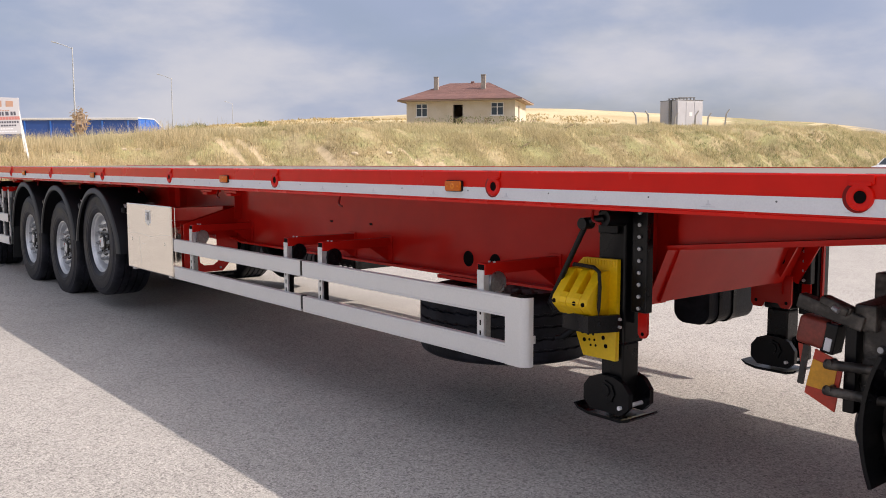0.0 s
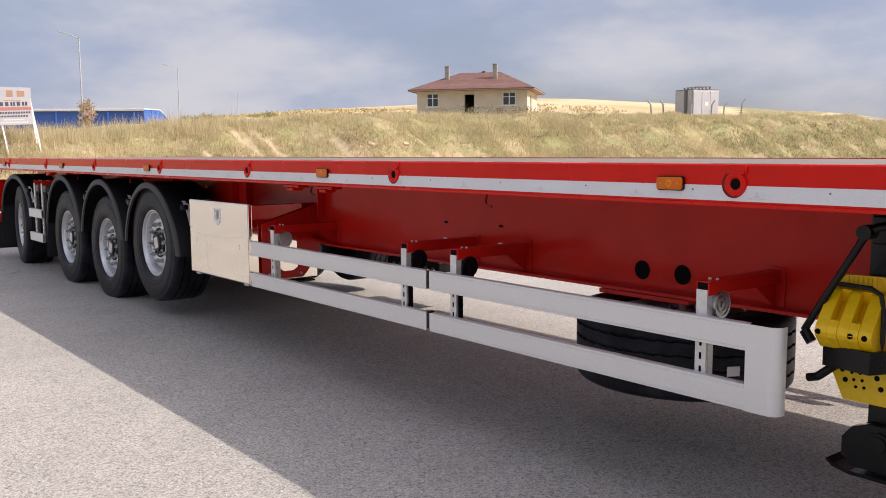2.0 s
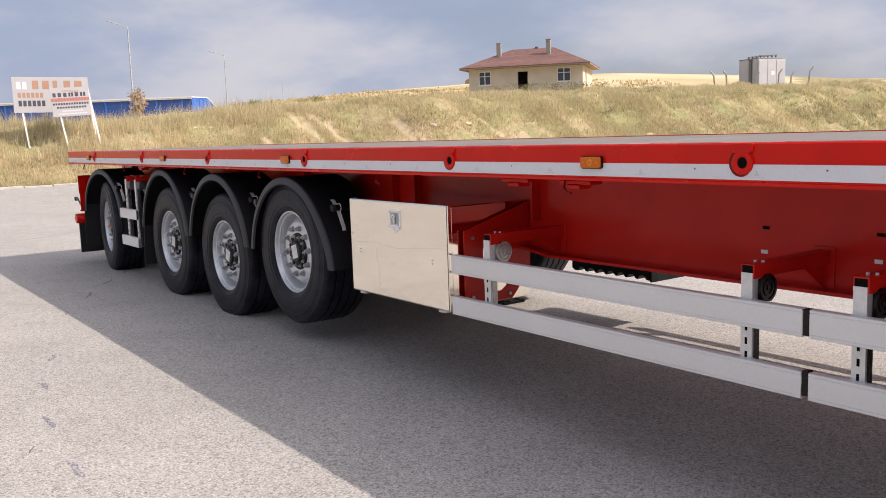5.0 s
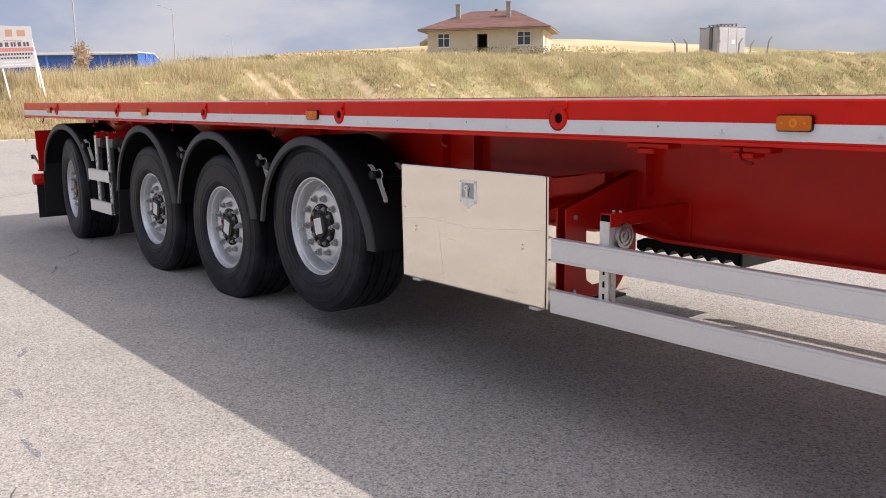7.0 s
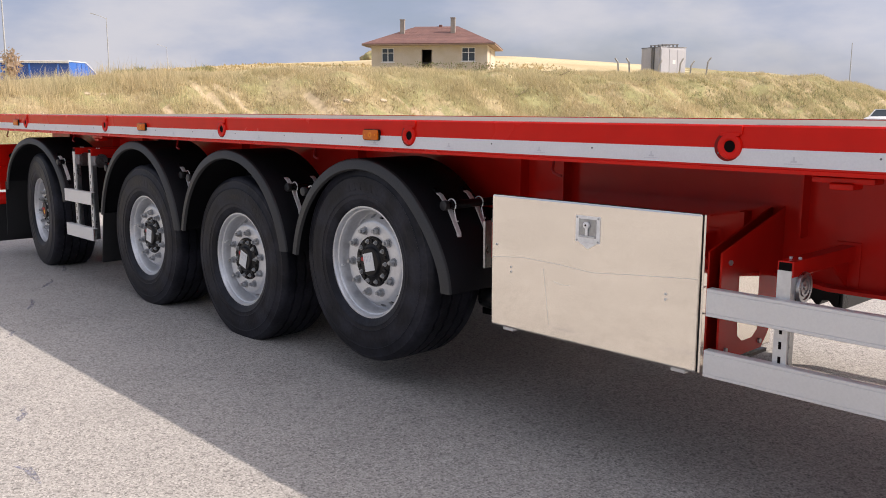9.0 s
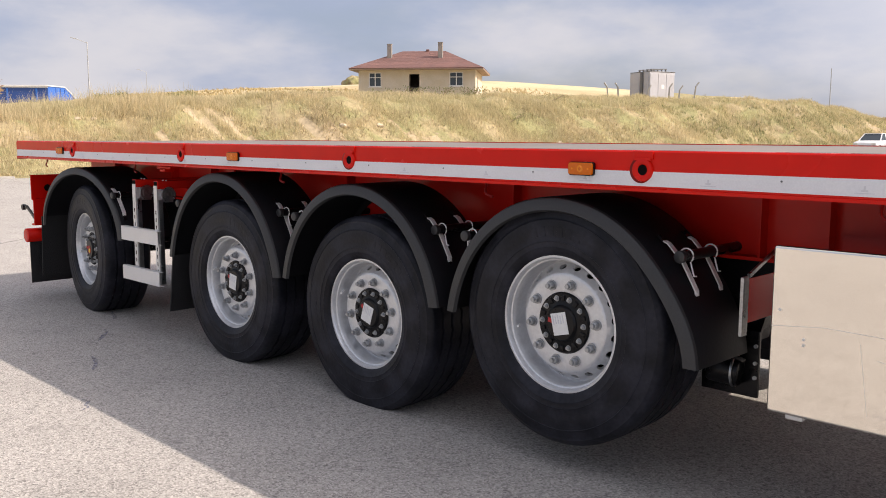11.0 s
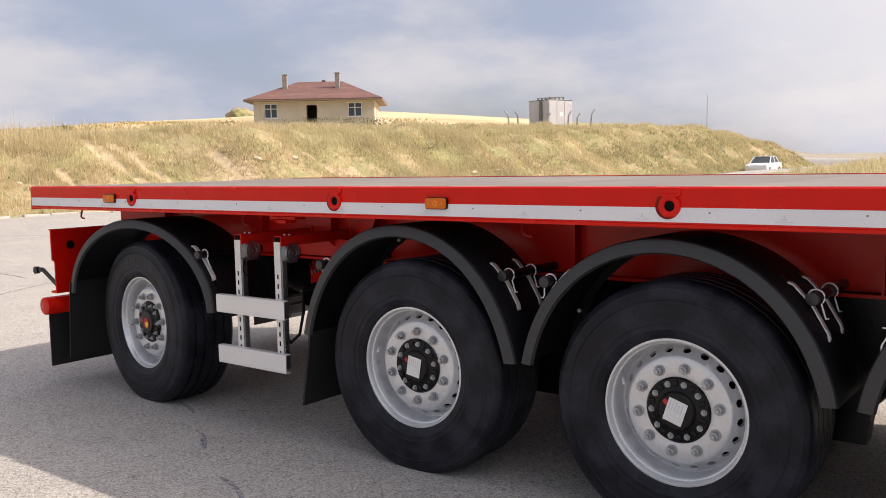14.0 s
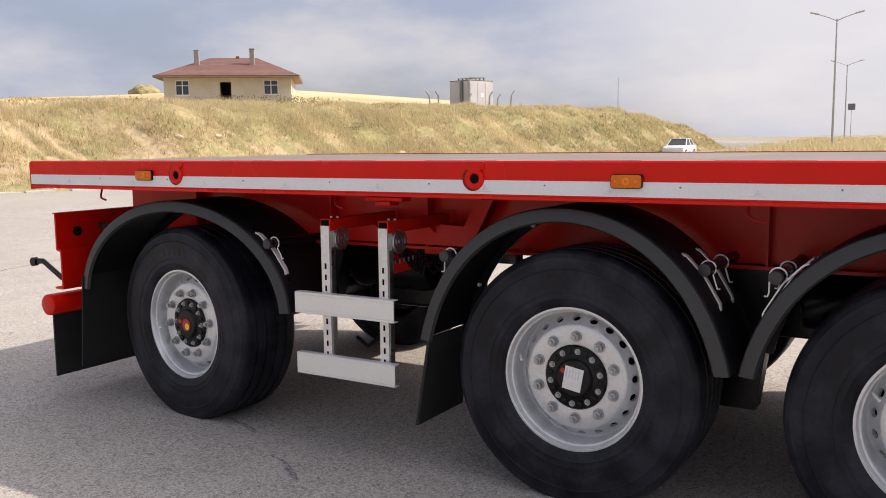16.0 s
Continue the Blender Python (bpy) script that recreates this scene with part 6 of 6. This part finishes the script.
# ---- farmhouse ----
def farmhouse():
    u, v = Vector((0.785, 0.62, 0)).normalized(), Vector((-0.62, 0.785, 0)).normalized()
    z0 = 4.75
    h = thing("farmhouse", (-55.3, 49.5, z0), "single-storey beige farmhouse with a red hipped roof", "house")
    h.rotation_euler = (0, 0, math.atan2(u.y, u.x))
    W, D, H = 10.8, 8.0, 2.75
    # front wall with real openings: piers, sills and lintels
    opens = [(0.95, 2.12, 1.08, 2.36), (4.72, 5.66, 0.0, 2.20), (8.42, 9.68, 1.12, 2.38)]
    bm = bmesh.new()
    x = 0.0
    for a, b, s, t in opens:
        box(bm, x, a, 0, 0.25, -0.6, H)
        box(bm, a, b, 0, 0.25, t, H)
        if s > 0:
            box(bm, a, b, 0, 0.25, -0.6, s)
        else:
            box(bm, a, b, 0, 0.25, -0.6, 0.0)
        x = b
    box(bm, x, W, 0, 0.25, -0.6, H)
    wall = part("front_wall", bm, PLASTER, h)
    bm = B(0, 0.25, 0.251, D, -0.6, H)
    box(bm, 0.251, W - 0.251, D - 0.25, D, -0.6, H)
    part("back_wall", bm, PLASTER, h)
    bm = B(W - 0.25, W, 0.251, 2.3, -0.6, H)
    box(bm, W - 0.25, W, 3.1, D, -0.6, H); box(bm, W - 0.25, W, 2.301, 3.099, 2.2, H); box(bm, W - 0.25, W, 2.301, 3.099, -0.6, 0.7)
    part("side_wall", bm, PLASTER, h)
    part("floor_slab", B(0.26, W - 0.26, 0.26, D - 0.26, -0.6, -0.01), CONCRETE, h)
    part("ceiling", B(0.26, W - 0.26, 0.26, D - 0.26, H - 0.12, H - 0.02), DOOR_DARK, h)
    for a, b, s, t in (opens[0], opens[2]):
        w = part("window", B(a + 0.05, b - 0.05, 0.12, 0.14, s + 0.05, t - 0.05), GLASS_DARK, h, "white-framed window")
        bm = B(a, a + 0.07, 0.08, 0.16, s, t)
        for q in ((b - 0.07, b, s, t), (a + 0.071, b - 0.071, s, s + 0.07), (a + 0.071, b - 0.071, t - 0.07, t), ((a + b) / 2 - 0.04, (a + b) / 2 + 0.04, s + 0.071, t - 0.071)):
            box(bm, q[0], q[1], 0.08, 0.16, q[2], q[3])
        box(bm, a + 0.071, (a + b) / 2 - 0.041, 0.09, 0.15, t - 0.48, t - 0.42)
        box(bm, (a + b) / 2 + 0.041, b - 0.071, 0.09, 0.15, t - 0.48, t - 0.42)
        part("window_frame", bm, FRAME_WHITE, w)
        part("window_sill", B(a - 0.08, b + 0.08, -0.06, 0.079, s - 0.07, s - 0.005), FRAME_WHITE, w)
    part("door_frame", B(4.722, 4.80, 0.08, 0.2, 0.0, 2.198), DOOR_DARK, h)
    part("half_door", B(4.802, 5.658, 0.14, 0.18, 0.0, 1.05), DOOR_DARK, h)
    part("side_window", B(W - 0.14, W - 0.12, 2.301, 3.099, 0.701, 2.199), DOOR_DARK, h)
    # hipped roof with tile courses
    o, e, rz = 0.75, H - 0.05, H + 1.86
    ridge = [(W * 0.325, D / 2, rz), (W * 0.70, D / 2, rz)]
    c = [(-o, -o, e), (W + o, -o, e), (W + o, D + o, e), (-o, D + o, e)]
    def slope(a, b, r1, r0, rows):
        """Courses of roof tiles between the eave a-b and the ridge r0-r1."""
        a, b, r0, r1 = map(Vector, (a, b, r0, r1))
        n = ((b - a).cross(r0 - a)).normalized()
        for k in range(rows):
            f0, f1 = k / rows, (k + 1.0) / rows
            p0, p1 = a.lerp(r0, f0), b.lerp(r1, f0)
            q0, q1 = a.lerp(r0, f1), b.lerp(r1, f1)
            bm = bmesh.new()
            lift0, lift1 = n * 0.034, n * 0.02
            vs = [bm.verts.new(t) for t in (p0 + lift0, p1 + lift0, q1 + lift1, q0 + lift1, p0 - n * 0.03, p1 - n * 0.03, q1 - n * 0.03, q0 - n * 0.03)]
            for f in ((0, 1, 2, 3), (7, 6, 5, 4), (0, 4, 5, 1), (1, 5, 6, 2), (2, 6, 7, 3), (3, 7, 4, 0)):
                if (vs[f[0]].co - vs[f[1]].co).length > 1e-4:
                    try:
                        bm.faces.new([vs[j] for j in f])
                    except ValueError:
                        pass
            part("tile_course", bm, TILE, roof)
    roof = part("roof", B(-o, W + o, -o, D + o, e - 0.14, e - 0.04), EAVES, h, "red tiled hipped roof")
    slope(c[0], c[1], ridge[1], ridge[0], 22)
    slope(c[2], c[3], ridge[0], ridge[1], 22)
    slope(c[1], c[2], ridge[1], ridge[1], 22)
    slope(c[3], c[0], ridge[0], ridge[0], 22)
    for x, y, top in ((2.55, 2.1, 2.30), (7.35, 2.1, 2.42)):
        bm = B(x - 0.21, x + 0.21, y - 0.21, y + 0.21, H + 0.5, H + top, 0.02)
        box(bm, x - 0.235, x + 0.235, y - 0.235, y + 0.235, H + top + 0.001, H + top + 0.08)
        part("chimney", bm, CHIMNEY, roof)
    part("roof_vent", B(5.75, 6.05, D / 2 - 0.2, D / 2 + 0.2, rz - 0.05, rz + 0.16, 0.02), TILE, roof)
    return h


farmhouse()


# ---- transformer kiosk and its fence ----
def kiosk():
    k = thing("transformer_kiosk", (-34.0, 61.7, 4.29), "grey sheet-metal transformer kiosk on the rise", "kiosk")
    k.rotation_euler = (0, 0, radians(-18))
    W, D, H = 2.5, 2.65, 2.35
    part("body", B(0, W, 0.0, D, -0.6, H, 0.02), KIOSK, k)
    for y in (0.05, 0.91, 1.77):
        part("door_panel", B(W + 0.001, W + 0.03, y, y + 0.82, 0.05, H - 0.15, 0.006), KIOSK, k)
    part("notice", B(W + 0.0305, W + 0.035, 1.25, 1.55, 1.0, 1.32), FRAME_WHITE, k)
    part("side_door", B(0.12, 1.3, -0.04, -0.001, 0.1, H - 0.12, 0.005), KIOSK, k)
    part("cable_duct", B(1.45, 1.72, -0.12, -0.001, -0.3, H - 0.02, 0.02), KIOSK_DARK, k)
    part("side_panel", B(1.8, 2.4, -0.03, -0.001, 0.1, H - 0.12, 0.005), KIOSK, k)
    part("roof", B(-0.03, W + 0.04, -0.03, D + 0.04, H + 0.001, H + 0.05, 0.02), KIOSK_DARK, k)
    for x in (0.5, 1.0, 1.5, 2.0):
        bm = T((x, 0.6, H + 0.081), (x, 0.6, H + 0.26), 0.08, 10)
        bar(bm, (x, 0.5, H + 0.24), (x, 2.2, H + 0.30), 0.10, 0.06)
        tube(bm, (x, 2.1, H + 0.081), (x, 2.1, H + 0.30), 0.07, 10)
        part("insulator", bm, KIOSK_DARK, k)
    return k


kiosk()
posts = ((-33.7, 58.1, -10), (-34.6, 60.9, -6), (-29.8, 60.9, 6), (-30.7, 64.0, 8), (-31.1, 67.3, 12), (-31.2, 60.0, 3))
for x, y, lean in posts:
    z = float(height(x, y))
    bm = bmesh.new()
    bar(bm, (0, 0, -0.3), (0, 0, 1.25), 0.13, 0.13, 0.01)
    bar(bm, (0, 0, 1.22), (0.22 if lean > 0 else -0.22, 0.05, 1.62), 0.11, 0.11, 0.01)
    me = bpy.data.meshes.new("fence_post")
    bm.to_mesh(me); bm.free()
    me.materials.append(CONCRETE)
    ob = new("fence_post", me)
    ob.matrix_basis = pose(x, y, z, 0, lean * 0.5, 30)
    tagged(ob, "leaning grey concrete fence post with a cranked top", "fence post", "fence posts round the kiosk")


# ---- street lamps ----
def street_lamp(x, y, z, top, arms, turn):
    ob = thing("street_lamp", (x, y, z), "tall grey street lamp with a slender mast", "street lamp", "street lamps along the road")
    ob.rotation_euler = (0, 0, radians(turn))
    H = top - z
    mast = part("mast", T((0, 0, -0.5), (0, 0, H), 0.11, 12, r2=0.055), POLE, ob, smooth=True)
    for s in arms:
        part("arm", sweep(bmesh.new(), [(0, 0, H - 0.15), (s * 0.6, 0, H + 0.12), (s * 1.35, 0, H + 0.38)], 0.040, 8), POLE, ob)
        head = pose(s * 1.65, 0, H + 0.46, 0, -s * 14, 0)
        part("lamp_head", B(-0.34, 0.34, -0.13, 0.13, -0.055, 0.055, 0.04, head), POLE, ob, "flat grey lamp head")
    return ob


street_lamp(-78.9, 24.9, 2.0, 13.1, (-1,), 60)
street_lamp(-107.2, 46.6, 3.0, 13.4, (-1,), 60)
street_lamp(-174.4, 88.1, 4.0, 15.0, (-1,), 60)
street_lamp(-5.2, 72.3, 0.4, 10.7, (-1, 1), 20)
street_lamp(-9.9, 119.1, 0.6, 10.7, (-1, 1), 20)
box_mast = street_lamp(-26.9, 275.1, 1.0, 11.0, (), 20)
part("cabinet", B(-0.9, 0.9, -0.5, 0.5, 8.6, 10.4, 0.05), KIOSK_DARK, box_mast, "dark box on the mast")
street_lamp(-43.4, 128.4, 3.0, 11.2, (), 20)
street_lamp(12.2, 250.0, 1.0, 11.0, (-1, 1), 20)


# ---- notice boards ----
def notice_board(name, a, b, z0, z1, legs, bars_at, label, lean=0.0):
    a, b = Vector(a), Vector(b)
    w = (b - a).length
    gz = float(height((a.x + b.x) / 2, (a.y + b.y) / 2))
    ob = thing(name, (a.x, a.y, gz), label, "sign")
    ob.rotation_euler = (0, radians(lean), math.atan2(b.y - a.y, b.x - a.x))
    pan = part("panel", B(0, w, -0.015, 0.015, z0 - gz, z1 - gz, 0.004), SIGN, ob)
    for x0, x1, f0, f1, mat in bars_at:
        za, zb = z0 - gz + (z1 - z0) * f0, z0 - gz + (z1 - z0) * f1
        n = max(1, round((x1 - x0) * w / max(0.10, 0.8 * (zb - za))))
        bm = bmesh.new()
        for k in range(n):
            xa = w * (x0 + (x1 - x0) * (k + 0.08) / n)
            xb = w * (x0 + (x1 - x0) * (k + (1.0 if mat is SIGN_RED else 0.80)) / n)
            box(bm, xa, xb, -0.020, -0.0155, za, zb)
        part("print_bar", bm, mat, pan)
    for x, wd in legs:
        h = z1 - gz
        part("post", bar(bmesh.new(), (x * w + 0.10 * (h + 0.3), 0.02 + wd / 2, -0.3), (x * w, 0.02 + wd / 2, h), wd, wd), FRAME_WHITE, ob)
    return ob


notice_board("notice_board", (-27.4, 4.42), (-27.2, 7.32), 2.85, 4.28, ((0.06, 0.07), (0.97, 0.07)),
             [(0.25, 0.36, 0.66, 0.90, SIGN_BROWN), (0.38, 0.50, 0.66, 0.90, SIGN_BROWN), (0.52, 0.60, 0.66, 0.90, SIGN_BROWN), (0.66, 0.78, 0.66, 0.90, SIGN_BROWN), (0.80, 0.94, 0.66, 0.90, SIGN_BROWN), (0.05, 0.20, 0.66, 0.86, STRIP), (0.06, 0.40, 0.42, 0.56, SIGN_BROWN), (0.06, 0.42, 0.18, 0.34, SIGN_DARK)],
             "faded white roadside notice board with brown print")
notice_board("notice_board", (-26.3, 5.70), (-26.2, 7.17), 2.62, 3.77, ((0.12, 0.06), (0.98, 0.07)),
             [(0.05, 0.16, 0.68, 0.82, SIGN_DARK), (0.18, 0.30, 0.68, 0.82, SIGN_DARK), (0.32, 0.44, 0.68, 0.82, SIGN_DARK), (0.46, 0.60, 0.68, 0.82, SIGN_DARK), (0.62, 0.74, 0.68, 0.82, SIGN_DARK), (0.76, 0.92, 0.68, 0.82, SIGN_DARK), (0.0, 1.0, 0.52, 0.64, SIGN_RED), (0.03, 0.97, 0.40, 0.47, SIGN_DARK), (0.12, 0.90, 0.28, 0.34, SIGN_DARK), (0.25, 0.80, 0.17, 0.21, INK), (0.15, 0.90, 0.07, 0.11, INK), (0.30, 0.55, 0.86, 0.90, SIGN_BROWN), (0.55, 0.75, 0.84, 0.88, SIGN_BROWN)],
             "white notice board with dark print on leaning posts", lean=-3.0)


# ---- warehouse ----
def warehouse():
    w = thing("warehouse", (-127.5, 49.0, 2.0), "long blue sheet-clad warehouse with a white roof edge", "warehouse")
    w.rotation_euler = (0, 0, radians(-129))
    Lh, Dp, H = 62.0, 15.0, 6.55
    part("front_wall", B(0, Lh, -0.2, 0.0, -1, H), BLUE_DARK, w)
    part("gable_wall", prism(bmesh.new(), [(-0.2005, -1), (-Dp, -1), (-Dp, H - 1.9), (-Dp * 0.52, H + 0.20), (-0.2005, H)], 0.0, 0.2, axis="x"), BLUE, w)
    part("roof", prism(bmesh.new(), [(0.25, H + 0.001), (-Dp * 0.52, H + 0.202), (-Dp - 0.25, H - 1.96), (-Dp - 0.25, H - 1.84), (-Dp * 0.52, H + 0.33), (0.25, H + 0.17)], -0.12, Lh, axis="x"), ROOF_WHITE, w)
    part("back_wall", B(0.21, Lh, -Dp, -Dp + 0.2, -1, H - 2.0), BLUE_DARK, w)
    for k in range(15):
        x = 1.5 + 4.2 * k
        part("wall_rib", B(x, x + 0.22, 0.0005, 0.12, -1, H - 0.3), BLUE, w)
    for k in range(6):
        part("cladding_seam", B(-0.06, -0.0005, -Dp + 2.1 * k + 0.8, -Dp + 2.1 * k + 0.92, -1, H - max(0.1, 1.75 - 0.65 * k)), BLUE_DARK, w)
    part("eaves_band", B(0.0, Lh, 0.0005, 0.16, H - 0.20, H - 0.02), ROOF_WHITE, w)
    return w


warehouse()


# ---- shrubs ----
def shrub(x, y, hgt, spread, mat, label, seed, n=260):
    r = random.Random(seed)
    ob = thing("shrub", (x, y, float(height(x, y))), label, "shrub", "shrubs on the rise")
    stems = bmesh.new()
    tips = []
    for k in range(9):
        a = r.uniform(0, 6.28)
        p = [Vector((0, 0, -0.1))]
        for j in range(4):
            p.append(p[-1] + Vector((math.cos(a) * spread * 0.16 * r.uniform(.4, 1.4), math.sin(a) * spread * 0.16 * r.uniform(.4, 1.4), hgt * 0.24)))
            a += r.uniform(-.6, .6)
        sweep(stems, p, 0.02 * hgt, 5)
        tips += p[2:]
    part("stem", stems, TWIG, ob)
    bm = bmesh.new()
    for k in range(n):
        c = r.choice(tips) + Vector((r.gauss(0, spread * .16), r.gauss(0, spread * .16), r.gauss(0, hgt * .10)))
        s = hgt * r.uniform(0.03, 0.07)
        d = Vector((r.gauss(0, 1), r.gauss(0, 1), r.gauss(0, 1))).normalized()
        e = d.orthogonal().normalized()
        vs = [bm.verts.new(c + q) for q in (d * s * 1.5, e * s * .6, -d * s * 1.5, -e * s * .6)]
        bm.faces.new(vs)
    part("crown", bm, mat, ob)
    return ob


shrub(-79.0, 25.2, 3.1, 1.5, DRY_LEAF, "bare pale brown shrub beside a lamp mast", 1, 200)


def straw_heap(x, y, w, h):
    bm = bmesh.new()
    bmesh.ops.create_icosphere(bm, subdivisions=4, radius=1.0)
    for v in bm.verts:
        k = 1 + 0.22 * noise.noise(v.co * 2.3) + 0.08 * noise.noise(v.co * 9)
        v.co = Vector((v.co.x * w * k, v.co.y * w * k, v.co.z * h * k))
    me = bpy.data.meshes.new("straw_heap")
    bm.to_mesh(me); bm.free()
    me.materials.append(SOIL)
    me.shade_smooth()
    ob = new("straw_heap", me)
    ob.location = (x, y, float(height(x, y)))
    tagged(ob, "rounded golden straw heap beside the farmhouse", "straw heap")


straw_heap(-132.8, 112.6, 2.8, 1.75)
shrub(-46.0, 38.0, 0.9, 1.6, GREEN, "low dusty green shrub", 3, 240)
shrub(-33.5, 26.5, 0.7, 1.6, GREEN, "low dusty green shrub", 4, 220)
for k, (x, y) in enumerate(((-25.5, 40.0), (-23.0, 46.0), (-21.0, 52.0), (-19.6, 60.0), (-24.6, 35.0))):
    shrub(x, y, 0.42 + 0.06 * (k % 3), 1.5, GREEN, "low dusty green shrub", 10 + k, 220)
for k, (u, w) in enumerate(((2.5, -1.8), (5.4, -2.4), (7.8, -1.6), (10.5, -1.9), (12.0, -0.6))):
    shrub(-55.3 + 0.785 * u - 0.62 * w, 49.5 + 0.62 * u + 0.785 * w, 1.2, 1.6, GREEN, "tall green weed clump before the farmhouse", 30 + k, 200)


# ---- car on the far road ----
def car():
    x, y = -15.4, 65.8
    gz = float(height(x, y))
    c = thing("car", (x, y, gz), "white saloon car on the far road", "car")
    c.rotation_euler = (0, 0, radians(272))
    low = [(-2.1, 0.30), (2.1, 0.30), (2.15, 0.62), (2.05, 0.80), (1.05, 0.93), (-1.35, 0.95), (-2.05, 0.92), (-2.15, 0.6)]
    bm = prism(bmesh.new(), low, -0.82, 0.82)
    bmesh.ops.bevel(bm, geom=bm.edges[:], offset=0.07, segments=2, profile=0.5, affect="EDGES")
    body = part("body", bm, CARPAINT, c, smooth=True)
    bm = bmesh.new()
    lo = [(1.05, -0.74), (1.05, 0.74), (-1.45, 0.74), (-1.45, -0.74)]
    hi = [(0.30, -0.60), (0.30, 0.60), (-0.95, 0.60), (-0.95, -0.60)]
    vl = [bm.verts.new((p, q, 0.92)) for p, q in lo]
    vh = [bm.verts.new((p, q, 1.40)) for p, q in hi]
    for k in range(4):
        bm.faces.new((vl[k], vl[(k + 1) % 4], vh[(k + 1) % 4], vh[k]))
    bm.faces.new(vh)
    bmesh.ops.recalc_face_normals(bm, faces=bm.faces)
    part("windows", bm, CARGLASS, c)
    part("roof", B(-0.98, 0.34, -0.62, 0.62, 1.395, 1.44, 0.02), CARPAINT, c)
    for s in (-1, 1):
        for (xa, xb) in ((1.05, 0.30), (-0.30, -0.34), (-1.45, -0.95)):
            part("pillar", bar(bmesh.new(), (xa, s * 0.745, 0.92), (xb, s * 0.605, 1.40), 0.07, 0.05), CARPAINT, c)
    for xw in (-1.32, 1.32):
        for s in (-1, 1):
            wv = part("wheel", T((xw, s * 0.68, 0.31), (xw, s * 0.85, 0.31), 0.31, 24, bev=0.03), RUBBER, c, smooth=True)
            part("rim", T((xw, s * 0.852, 0.31), (xw, s * 0.858, 0.31), 0.19, 18), SILVER, wv)
    for s in (-1, 1):
        part("headlight", B(2.06, 2.17, s * 0.62 - 0.16, s * 0.62 + 0.16, 0.62, 0.76, 0.03), FRAME_WHITE, c)
    return c


car()
